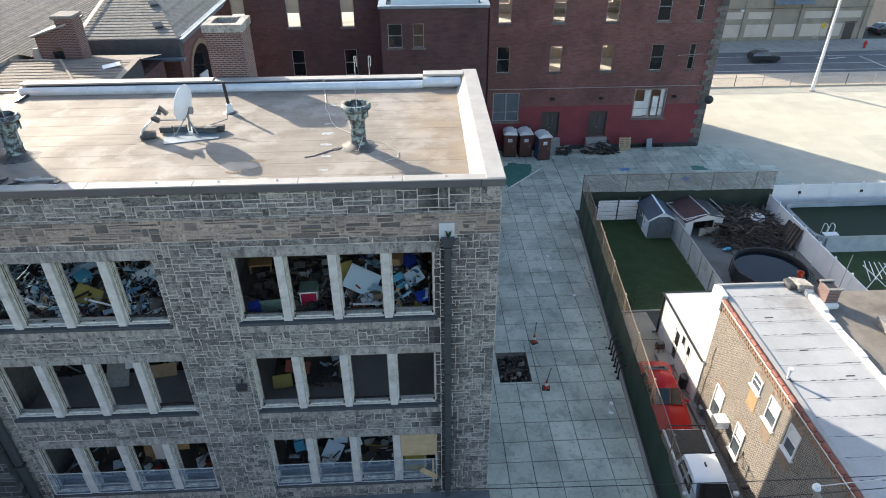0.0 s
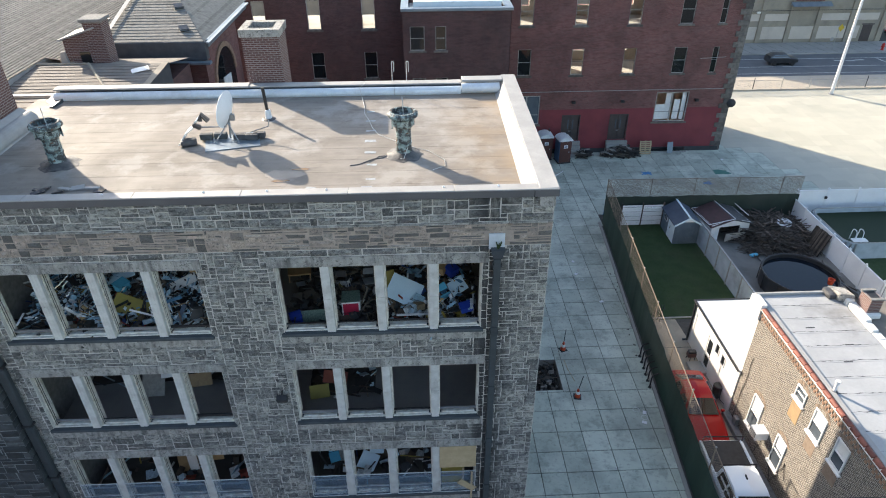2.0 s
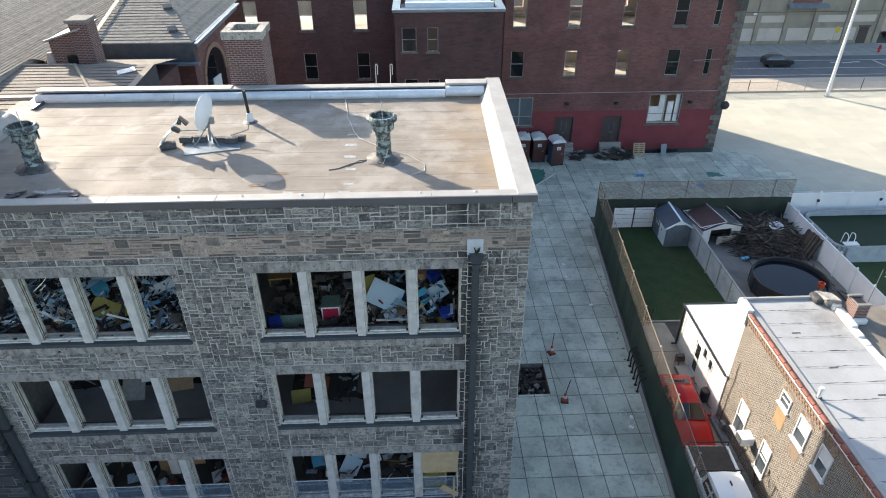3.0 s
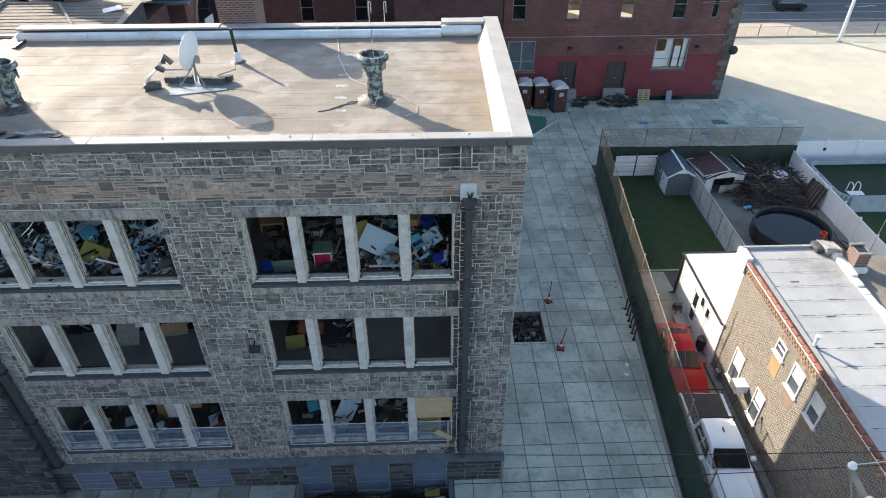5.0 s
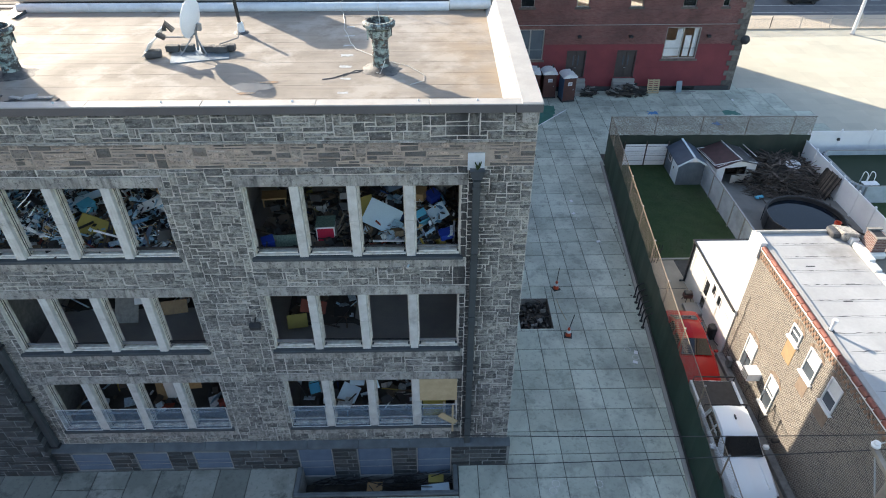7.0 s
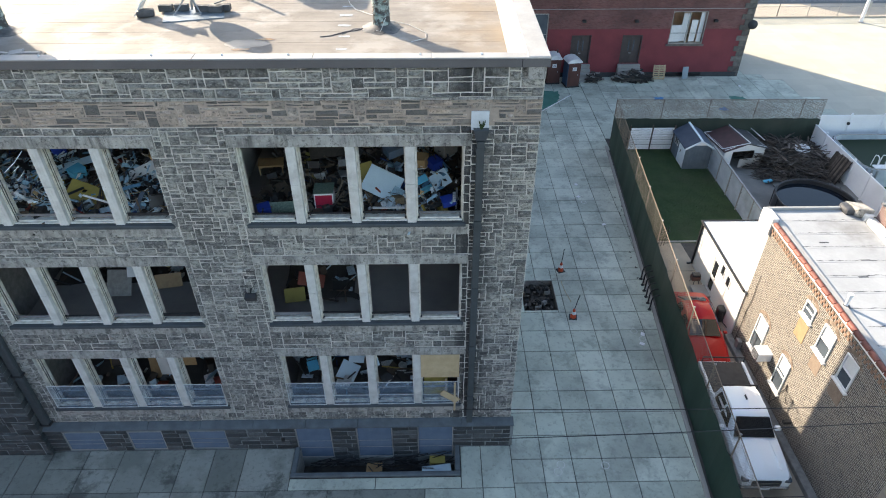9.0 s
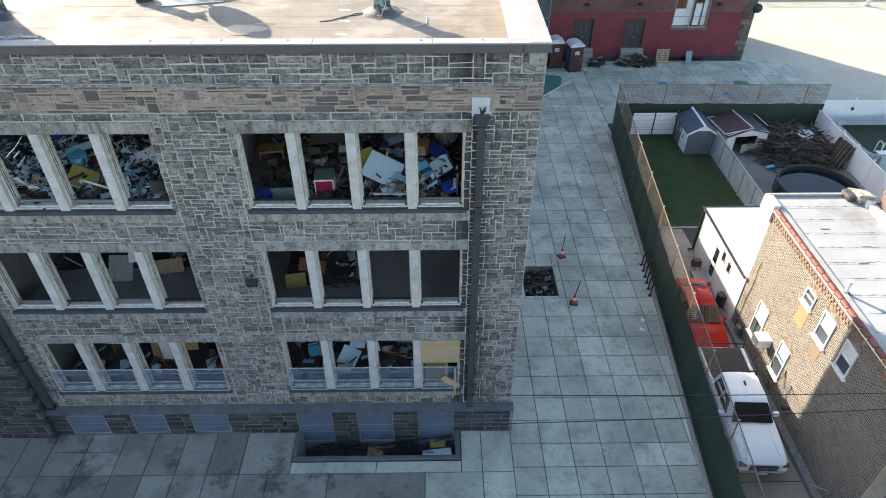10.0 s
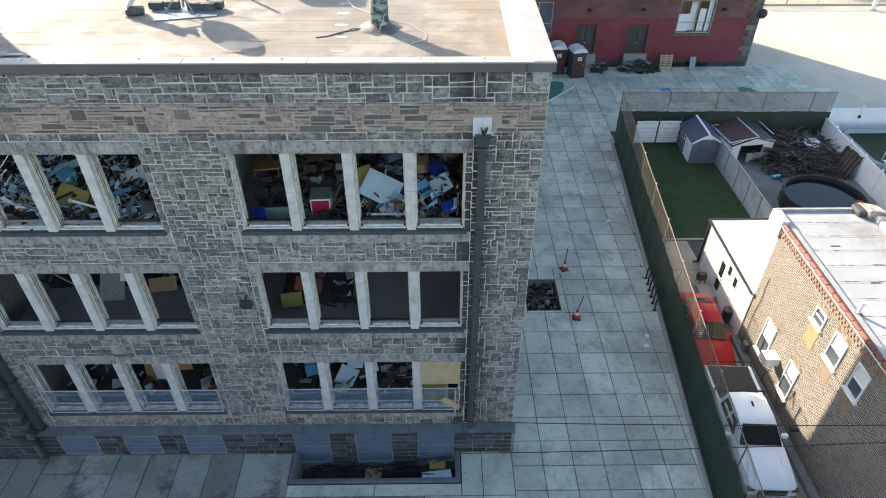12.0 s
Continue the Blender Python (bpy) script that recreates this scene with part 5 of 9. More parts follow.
def build_saloon(m, paint, label, name="car"):
    t = thing(name, m, label, "car")
    W = 0.88
    body = body_shell([(-2.2, [(0.60, 0.32), (0.72, 0.42), (0.74, 0.62), (0.5, 0.70), (0, 0.72)]),
                       (-2.02, [(0.74, 0.26), (0.84, 0.40), (0.84, 0.68), (0.68, 0.78), (0, 0.82)]),
                       (-1.2, [(0.80, 0.22), (W, 0.40), (W, 0.80), (0.76, 0.92), (0, 0.97)]),
                       (-0.75, [(0.80, 0.22), (W, 0.40), (W, 0.84), (0.78, 0.96), (0, 1.0)]),
                       (1.3, [(0.80, 0.22), (W, 0.40), (W, 0.88), (0.78, 0.99), (0, 1.0)]),
                       (2.0, [(0.76, 0.26), (0.84, 0.42), (0.83, 0.86), (0.70, 0.96), (0, 0.99)]),
                       (2.18, [(0.64, 0.36), (0.74, 0.45), (0.73, 0.78), (0.6, 0.88), (0, 0.9)])])
    part("body", body, paint, t, smooth=True, bevel=0.06, seg=3)
    cab = body_shell([(-0.85, [(0.74, 0.92), (0.74, 0.94), (0.7, 0.97), (0, 1.0)]), (-0.1, [(0.78, 0.92), (0.74, 1.12), (0.58, 1.34), (0, 1.40)]),
                      (0.75, [(0.78, 0.92), (0.74, 1.12), (0.56, 1.35), (0, 1.41)]), (1.2, [(0.76, 0.92), (0.7, 1.08), (0.54, 1.24), (0, 1.29)]), (1.72, [(0.7, 0.92), (0.68, 0.94), (0.62, 0.97), (0, 0.99)])])
    part("roof", cab, paint, t, smooth=True, bevel=0.04, seg=3)
    part("windscreen", G().add([(-0.68, -0.87, 1.03), (0.68, -0.87, 1.03), (0.53, -0.20, 1.40), (-0.53, -0.20, 1.40), (-0.62, -0.7, 0.95), (0.62, -0.7, 0.95), (0.5, -0.1, 1.28), (-0.5, -0.1, 1.28)],
                               [(0, 1, 2, 3), (7, 6, 5, 4), (0, 4, 5, 1), (1, 5, 6, 2), (2, 6, 7, 3), (3, 7, 4, 0)]), "glass_dark", t)
    part("rear_window", G().add([(-0.60, 1.72, 1.03), (0.60, 1.72, 1.03), (0.50, 1.19, 1.345), (-0.50, 1.19, 1.345), (-0.55, 1.6, 0.95), (0.55, 1.6, 0.95), (0.45, 1.1, 1.2), (-0.45, 1.1, 1.2)],
                                [(0, 1, 2, 3), (7, 6, 5, 4), (0, 4, 5, 1), (1, 5, 6, 2), (2, 6, 7, 3), (3, 7, 4, 0)]), "glass_sky", t)
    for s in (-1, 1):
        for a, b in ((-0.45, 0.3), (0.36, 1.1)):
            part("side_window", G().add([(s * 0.81, a, 0.98), (s * 0.81, b, 0.98), (s * 0.67, b - 0.08, 1.29), (s * 0.67, a + 0.25, 1.29), (s * 0.72, a, 0.98), (s * 0.72, b, 0.98), (s * 0.6, b - 0.08, 1.26), (s * 0.6, a + 0.25, 1.26)],
                                        [(0, 1, 2, 3), (7, 6, 5, 4), (0, 4, 5, 1), (1, 5, 6, 2), (2, 6, 7, 3), (3, 7, 4, 0)]), "glass_dark", t)
        part("mirror", G().box(s * 0.86, -0.62, 0.94, s * 1.03, -0.48, 1.05), paint, t, bevel=0.03)
        part("headlight", G().box(s * 0.50, -2.16, 0.58, s * 0.76, -1.98, 0.70), "glass_sky", t, bevel=0.02)
        part("tail_light", G().box(s * 0.55, 2.08, 0.66, s * 0.78, 2.19, 0.82), "crimson", t)
        for y in (-1.38, 1.32):
            wheel(t, s * 0.76, y, 0.32, 0.2)
    part("bumper_grille", G().box(-0.45, -2.225, 0.36, 0.45, -2.17, 0.5), "plastic_black", t)
    part("plate", G().box(-0.2, -2.235, 0.5, 0.2, -2.2, 0.6), "white_plastic", t)
    return t


build_saloon(pose(8.98, 5.3, 0, 0, 0, -4.5), "car_red", "red saloon car parked behind the fence")


# ---- north building across the yard ----
def slot_window(parent, x0, x1, z0, z1, label="narrow window with a dark frame", pane=None, blind=0.0, sill=True):
    """A window in a wall that faces south (plane y = 0 of the parent)."""
    w, h = x1 - x0, z1 - z0
    win = tagged(new("window"), label)
    win.parent = parent
    win.location = (x0, 0, z0)
    t = 0.06
    part("frame", G().box(0, 0.08, 0, w, 0.16, t).box(0, 0.08, h - t, w, 0.16, h).box(0, 0.08, t, t, 0.16, h - t).box(w - t, 0.08, t, w, 0.16, h - t).box(t, 0.09, h * 0.5 - 0.025, w - t, 0.15, h * 0.5 + 0.025), "lintel_stone", win)
    if sill:
        part("sill", G().box(-0.14, -0.10, -0.16, w + 0.14, 0.2, -0.004), "quoin", win, "grey stone sill", bevel=0.015)
    if pane:
        part("pane", G().box(t, 0.115, t, w - t, 0.12, h * 0.5 - 0.025), pane, win)
        part("pane", G().box(t, 0.135, h * 0.5 + 0.025, w - t, 0.14, h - t), pane, win)
    if blind:
        part("blind", G().box(t, 0.17, h * (1 - blind), w - t, 0.18, h - t), "white_trim", win)
    return win


north = thing("brick_building", Matrix.Translation((-0.31, 35.55, -0.03)) @ Matrix.Diagonal((0.905, 0.905, 0.92, 1)), "large red brick building with a painted red base", "building")


def build_north():
    H = 14.9
    xs = ((5.1, 6.27), (9.87, 10.97), (14.52, 15.66), (19.05, 20.22), (22.52, 23.08))
    cuts = [(a, b, 7.45, 9.75) for a, b in xs] + [(a, b, 11.72, 14.1) for a, b in xs]
    cuts += [(18.15, 21.2, 2.95, 5.75), (4.9, 7.38, 2.9, 5.6)]
    doors = ((9.63, 11.22), (14.14, 15.76))
    cuts += [(a, b, 1.25, 3.65) for a, b in doors]
    wall = part("wall", holes(G(), 4.36, 25.1, -0.05, H, 0.0, 0.4, cuts), "brick_red", north, "weathered red brick wall")
    # the painted base stands a little proud
    lower = [c for c in cuts if c[2] < 4.2]
    part("painted_base", holes(G(), 4.36, 24.9, 0.42, 4.27, -0.012, 0.0, [(a, b, c, min(d, 4.27)) for a, b, c, d in lower]), "red_paint", north, "red painted lower wall")
    part("painted_base", holes(G(), 4.36, 24.9, 0.42, 2.15, -0.022, -0.0125, [(a, b, c, d) for a, b, c, d in lower if c < 2.1]), "red_paint", north)
    part("plinth", G().box(4.36, -0.10, -0.05, 24.95, -0.002, 0.42), "stone_dark", north)
    # east and north walls, floors
    m = Matrix(((0, 1, 0, 25.1), (1, 0, 0, 0), (0, 0, 1, 0), (0, 0, 0, 1)))
    east = holes(G(), 0.4, 8.5, -0.05, H, -0.4, 0.0, [(y, y + 1.1, z, z + 2.3) for y in (2.0, 5.6) for z in (7.45, 11.72)])
    east.v = [tuple(m @ Vector(p)) for p in east.v]
    part("wall", east, "brick_red", north)
    back_cuts = [(x, x + 2.2, z, z + 2.4) for x in (5, 8.4, 11.8, 15.2, 18.6, 22) for z in (2.9, 7.3, 11.6)]
    part("wall", holes(G(), 4.36, 25.1, -0.05, H, 8.5, 8.9, back_cuts), "brick_red", north)
    part("inner_wall", holes(G(), 4.8, 24.6, 1.0, H - 0.1, 8.3, 8.45, [c for c in back_cuts if c[0] < 21 or c[2] > 5]), "room_wall", north)
    for z in (1.0, 6.3, 10.7):
        part("storey_floor", G().box(4.4, 0.42, z - 0.3, 24.7, 8.5, z), "room_wall", north)
    part("roof", G().box(4.36, 0.0, H, 25.1, 8.9, H + 0.3), "silver_roof", north)
    for i, (a, b) in enumerate(xs):
        win = slot_window(north, a, b, 7.45, 9.75, pane=None if i in (1, 2) else "glass_dark", blind=0.3 if i == 0 else 0.0)
        if i < 3:
            part("curtain", G().box(a + 0.1, 0.2, 7.5, b - (0.1, 0.5, 0.35)[i], 0.22, (8.9, 8.7, 8.5)[i]), ("maroon_roof", "white_trim", "blue_plastic")[i], win, ("dark red curtain", "pale board in the window", "blue cloth in the window")[i])
        slot_window(north, a, b, 11.72, 14.1, pane=(None, None, None, "glass_dark", "glass_dark")[i])
    for a, b, c, d in ((18.15, 21.2, 2.95, 5.75), (4.9, 7.38, 2.9, 5.6)):
        win = tagged(new("large_window"), "large two-light steel window")
        win.parent = north
        w = b - a
        win.location = (a, 0, c)
        h = d - c
        fr = G().box(0, 0.05, 0, w, 0.13, 0.09).box(0, 0.05, h - 0.09, w, 0.13, h).box(0, 0.05, 0.09, 0.09, 0.13, h - 0.09).box(w - 0.09, 0.05, 0.09, w, 0.13, h - 0.09).box(w / 2 - 0.06, 0.05, 0.09, w / 2 + 0.06, 0.13, h - 0.09)
        part("frame", fr, "galvanised", win)
        for x0, x1 in ((0.09, w / 2 - 0.06), (w / 2 + 0.06, w - 0.09)):
            part("bar", G().box(x0, 0.07, h * 0.32, x1, 0.11, h * 0.32 + 0.05), "galvanised", win)
        part("curtain", G().box(0.1, 0.3, 0.1, w * 0.36, 0.32, h * 0.55).box(w * 0.36, 0.45, 0.1, w * 0.52, 0.47, h * 0.9).box(w * 0.62, 0.36, 0.1, w * 0.8, 0.38, h * 0.7).box(w * 0.84, 0.3, 0.1, w - 0.1, 0.32, h - 0.1), "white_trim", win, "pale boards behind the window")
        if a < 10:
            part("pane", G().box(0.09, 0.095, 0.09, w - 0.09, 0.10, h - 0.09), "glass_sky", win)
        part("sill", G().box(-0.15, -0.12, -0.16, w + 0.15, 0.2, -0.004), "quoin", win)
    for a, b in doors:
        d = part("double_door", G().box(a, 0.12, 1.25, (a + b) / 2 - 0.005, 0.18, 3.65).box((a + b) / 2 + 0.005, 0.12, 1.25, b, 0.18, 3.65), "door_brown", north, "brown steel double door", bevel=0.01)
        for s in (-1, 1):
            cx = (a + b) / 2 + s * 0.22
            part("light", G().box(cx - 0.05, 0.105, 2.35, cx + 0.05, 0.119, 3.25), "glass_sky", d)
        part("handle", G().box((a + b) / 2 - 0.1, 0.08, 2.1, (a + b) / 2 + 0.1, 0.119, 2.16), "steel", d)
        part("door_frame", G().box(a - 0.08, -0.03, 1.25, a - 0.002, 0.12, 3.72).box(b + 0.002, -0.03, 1.25, b + 0.08, 0.12, 3.72).box(a - 0.08, -0.03, 3.652, b + 0.08, 0.12, 3.74), "door_brown", north)
        for k in range(4):
            part("step", G().box(a - 0.2, -0.30 * (4 - k), -0.04, b + 0.2, -0.105 if k == 0 else -0.105, 0.31 * (k + 1)) if k < 1 else G().box(a - 0.2, -0.28 * (4 - k) - 0.1, 0.31 * k + 0.004, b + 0.2, -0.105, 0.31 * (k + 1)), "yard_ground", north, bevel=0.015)
    # flood lamps over the doors, conduit, vents
    for x in (10.45, 15.0, 21.9):
        fl = part("flood_lamp", G().box(x - 0.16, -0.35, 4.9, x + 0.16, -0.03, 5.1), "black_iron", north, "dark wall lamp", bevel=0.03)
    part("conduit", G().cyl((4.5, -0.04, 5.95), (24.3, -0.04, 6.0), 0.03, 0.03, 6), "galvanised", north)
    part("conduit", G().cyl((21.5, -0.04, 8.75), (23.8, -0.04, 8.85), 0.025, 0.025, 6), "galvanised", north)
    # quoins up the corner
    for k in range(33):
        z = 0.0 + k * 0.46
        L = 0.95 if k % 2 else 0.6
        part("quoin", G().box(25.1 - L, -0.07, z + 0.006, 25.17, -0.014 if z < 4.2 else -0.003, z + 0.454), "quoin", north, bevel=0.02)
    # satellite dish and box on the corner
    dish = thing("wall_dish", Matrix.Translation((22.42, 35.45, 4.25)) @ Matrix.Diagonal((0.62, 0.62, 0.62, 1)), "black satellite dish on the building's corner", "satellite dish")
    part("bowl", G().lathe([(0.02, 0.18), (0.30, 0.12), (0.50, 0.03), (0.58, 0.0), (0.50, 0.05), (0.02, 0.20)], (0, 0, 0), 20, Matrix.Translation((0.15, -0.1, 0)) @ pose(0, 0, 0, 78, 0, -14)), "plastic_black", dish, smooth=True)
    part("arm", G().tube([(-0.25, 0.0, -0.1), (0.05, -0.05, 0)], 0.03, 6), "black_iron", dish)
    # basement light well
    bw = part("basement_window", G().box(18.4, -0.115, 0.02, 21.7, -0.105, 0.40), "glass_dark", north, "dark basement window")
    part("kerb", G().box(18.3, -0.5, -0.03, 21.8, -0.4, 0.08), "yard_ground", north)
    # western continuation
    cw = [(x, x + 1.12, z0, z1) for x in (-22.0, -17.6, -13.0, -8.4) for z0, z1 in ((7.45, 9.72), (11.62, 14.0))]
    part("wall", holes(G(), -23, 4.35, -0.05, 14.25, 0.15, 0.5, cw), "brick_brown", north, "dark brown brick wall")
    part("wall", G().box(-45, 10, -0.05, 4.35, 10.4, 7), "room_wall", north)
    for z in (6.3, 10.7):
        part("storey_floor", G().box(-22, 0.52, z - 0.3, 4.3, 10.0, z), "room_wall", north)
    part("roof", G().box(-22, 0.15, 14.25, 4.35, 10.4, 14.4), "silver_roof", north)
    for a, b, c, d in cw:
        w = slot_window(north, a, b, c, d, pane="glass_dark" if c < 10 else None, label="narrow sash window in brown brick")
        w.location.y = 0.15
    # projecting bay with a metal cornice
    bay = [( -4.32, -3.16, 11.0, 12.86), (-2.31, -1.43, 11.0, 12.86), (-4.2, -3.1, 6.7, 8.8), (-2.31, -1.3, 6.7, 8.8)]
    part("bay_wall", holes(G(), -4.86, 3.7, -0.05, 14.0, -4.4, -4.05, bay), "brick_brown", north, "projecting brown brick bay")
    part("bay_side", G().box(-4.86, -4.05, -0.05, -4.5, 0.14, 14.0).box(3.35, -4.05, -0.05, 3.7, 0.14, 14.0), "brick_brown", north)
    part("bay_roof", G().box(-4.4, -4.0, 13.5, 3.3, 0.14, 13.7), "silver_roof", north)
    part("bay_cornice", G().box(-5.0, -4.55, 14.0, 3.85, -4.0, 14.22), "metal_blue", north, "blue-grey metal cornice", bevel=0.03)
    part("bay_cornice", G().box(-5.0, -4.0, 14.0, -4.4, 0.12, 14.22), "metal_blue", north).location.x = 0
    part("bay_cornice", G().box(3.25, -4.0, 14.0, 3.85, 0.12, 14.22), "metal_blue", north)
    part("roof_frame", G().box(-4.0, -3.4, 13.75, 3.0, -3.0, 14.5).box(-4.0, -1.0, 13.75, 3.0, -0.6, 14.5), "shed_door", north, "pale blue roof-top frame")
    for k, (a, b, c, d) in enumerate(bay):
        w = slot_window(north, a, b, c, d, pane="glass_dark", label="narrow sash window with pale frame")
        w.location.y = -4.4


build_north()


def build_old_wing():
    """Slate-roofed older wing behind the school, with its brick dormer chimney."""
    w = thing("slate_wing", Matrix.Translation((-15.58, 20.58, 3.5)) @ Matrix.Diagonal((0.8, 0.8, 0.8, 1)), "older brick wing under grey slate roofs", "building")
    E = 13.0
    part("wall", G().box(-30, 0.3, -4.4, 0, 9.5, E - 0.6), "brick_red", w)
    arch = G().box(-0.0, 1.9, 6.5, 0.06, 7.2, 9.6)
    n = 14
    vs = [(0.06, 4.55 + 2.65 * math.cos(math.pi * i / n), 9.0 + 2.3 * math.sin(math.pi * i / n)) for i in range(n + 1)] + [(0.06, 1.9, 6.5), (0.06, 7.2, 6.5)]
    av = G().add(vs, [tuple(range(n + 1)) + (n + 1, n + 2)])
    part("arch_opening", av, "glass_dark", w, "tall dark arched window")
    for i in range(n):
        a0, a1 = math.pi * i / n, math.pi * (i + 0.92) / n
        pts = [(4.55 + r * math.cos(a) * 2.65, 9.0 + r * math.sin(a) * 2.3) for r, a in ((1.0, a0), (1.16, a0), (1.16, a1), (1.0, a1))]
        part("arch_stone", G().add([(x, y, z) for x in (0.0, 0.14) for y, z in pts], [(0, 1, 2, 3), (7, 6, 5, 4), (0, 4, 5, 1), (1, 5, 6, 2), (2, 6, 7, 3), (3, 7, 4, 0)]), "terracotta", w)
    part("arch_door", G().box(0.065, 2.6, 6.5, 0.12, 4.6, 9.6), "white_trim", w, "white boarded door in the arch").rotation_euler = (radians(-6), 0, 0)
    # metal-clad eaves
    part("eave_band", G().box(-6.3, -0.4, E - 1.25, 0.4, 0.28, E), "lead_dark", w, "dark metal eaves band", bevel=0.03)
    part("gutter", G().box(-0.28, 0.28, E - 0.5, 0.5, 12.0, E), "metal_blue", w, "blue-grey metal gutter", bevel=0.03)
    part("gutter_lip", G().box(0.5, -0.4, E - 0.12, 0.75, 12.0, E - 0.02), "metal_blue", w)
    part("ledge", G().box(-6.3, -0.9, E - 1.4, 0.7, -0.4, E - 1.25), "metal_blue", w)

    def slates(p0, p1, up, rows, name="slate_course", mat="slate", lip=0.05):
        """Overlapping courses on a slope from the eave p0-p1, each row lifted by up."""
        p0, p1, up = Vector(p0), Vector(p1), Vector(up)
        nrm = (p1 - p0).cross(up).normalized()
        if nrm.z < 0:
            nrm = -nrm
        for r in range(rows):
            a, b = p0 + up * r, p1 + up * r
            c, d = b + up * 1.02, a + up * 1.02
            part(name, G().add([a + nrm * lip, b + nrm * lip, c, d, a, b], [(0, 1, 2, 3), (4, 5, 1, 0)]), mat, w)

    # front slope facing south and hip facing east
    for r in range(26):
        f = r / 26
        z = E + 2.6 * f
        y = -0.3 + 11 * f
        x1 = 0.35 - 5.5 * f
        x0 = -6.6 + 0.6 * f
        y2, z2, x12, x02 = -0.3 + 11 * (r + 1.05) / 26, E + 2.6 * (r + 1.05) / 26, 0.35 - 5.5 * (r + 1.05) / 26, -6.6
        lip = 0.03
        part("slate_course", G().add([(x0, y, z + lip), (x1, y, z + lip), (x12, y2, z2), (x02, y2, z2), (x0, y, z), (x1, y, z)], [(0, 1, 2, 3), (4, 5, 1, 0)]), "slate", w)
        part("slate_course", G().add([(x1, y, z), (x1, 30, z), (x12, 30, z2), (x12, y2, z2)], [(0, 1, 2, 3)]), "slate", w)
    # valley flashing and the big western slope with sawtooth courses, falling to the east
    for r in range(68):
        xa, xb = -6.4 - 0.21 * r, -6.4 - 0.21 * (r + 1.03)
        za, zb = E - 0.2 + 0.045 * r, E - 0.2 + 0.045 * (r + 1.03)
        ys = -4.3 if r < 9 else -13.2
        part("slate_course", G().add([(xa, ys, za + 0.028), (xa, 22, za + 0.028), (xb, 22, zb), (xb, ys, zb), (xa, ys, za), (xa, 22, za)], [(0, 1, 2, 3), (4, 5, 1, 0)]), "slate", w)
    part("valley_board", G().box(-8.62, -13.2, 12.6, -8.3, -2.9, 13.17), "white_coping", w, "pale flashing where the slopes meet")
    part("valley", G().add([(-6.55, -0.3, E + 0.2), (-6.25, -0.3, E + 0.2), (-6.3, 11, E + 2.85), (-6.6, 11, E + 2.85)], [(0, 1, 2, 3)]), "white_coping", w)
    for x, y in ((-1.7, 1.3), (-2.9, 4.6)):
        v = part("roof_louvre", G().prism([(0, 0), (0.5, 0), (0.5, 0.12), (0, 0.3)], 0.6, Matrix.Translation((x, y, E + 2.6 * (y + 0.3) / 11 + 0.03)) @ pose(0, 0, 0, 0, 0, -60)), "lead_dark", w, "dark roof louvre")
    # dormer with chimney
    d = part("dormer", G().add([(x, y, z) for y in (-4.2, -2.0) for x, z in ((-6.95, E - 1.2), (-4.85, E - 1.2), (-4.85, E + 1.85), (-6.95, E + 1.2))],
                               [(0, 1, 2, 3), (7, 6, 5, 4), (0, 4, 5, 1), (1, 5, 6, 2), (2, 6, 7, 3), (3, 7, 4, 0)]), "brick_chimney", w, "small brick dormer")
    slope = [(-7.15, E + 1.14), (-4.75, E + 1.88), (-4.75, E + 1.98), (-7.15, E + 1.24)]
    for name, y0, y1, mat in (("dormer_roof", -4.2, -1.8, "lead_dark"), ("dormer_coping", -4.5, -4.205, "white_coping")):
        lift = 0.06 if mat == "white_coping" else 0.0
        part(name, G().add([(x, y, z + lift) for y in (y0, y1) for x, z in slope], [(0, 1, 2, 3), (7, 6, 5, 4), (0, 4, 5, 1), (1, 5, 6, 2), (2, 6, 7, 3), (3, 7, 4, 0)]), mat, d)
    part("dormer_window", G().box(-6.1, -4.23, E - 1.1, -5.42, -4.203, E + 0.5), "glass_dark", d)
    part("dormer_cheek", G().add([(-7.45, -4.4, E - 0.9), (-6.75, -4.4, E - 0.9), (-6.95, -4.4, E + 0.55), (-7.2, -4.4, E + 0.55), (-7.45, -4.22, E - 0.9), (-6.75, -4.22, E - 0.9), (-6.95, -4.22, E + 0.55), (-7.2, -4.22, E + 0.55)],
                                 [(0, 1, 2, 3), (7, 6, 5, 4), (0, 4, 5, 1), (1, 5, 6, 2), (2, 6, 7, 3), (3, 7, 4, 0)]), "white_coping", d)
    c = part("chimney", G().box(-5.4, -4.35, E - 1.2, -4.3, -3.2, E + 2.3), "brick_chimney", w, "brick chimney beside the dormer")
    part("cap", G().box(-5.55, -4.5, E + 2.3, -4.2, -3.05, E + 2.5), "cinder", c, bevel=0.04)
    # lower brown roof between, with a hip and tiled ridges
    low = thing("low_roof", Matrix.Translation((-16.75, 6.95, 1.80)) @ Matrix.Diagonal((0.89, 0.89, 0.89, 1)), "low brown felt hipped roof with ridge tiles", "roof")
    # local heights: eaves by the school, a low ridge, then down to the slate wing
    for k in range(6, 24):
        a, b = k / 24, (k + 1) / 24
        ya, yb, za, zb = 0.2 + 10.3 * a, 0.2 + 10.3 * b, 13.0 + 0.65 * a, 13.0 + 0.65 * b
        part("felt_course", G().add([(-20, ya, za + 0.025), (0.9, ya, za + 0.025), (0.9, yb, zb), (-20, yb, zb), (-20, ya, za), (0.9, ya, za)], [(0, 1, 2, 3), (4, 5, 1, 0)]), "brown_felt", low)
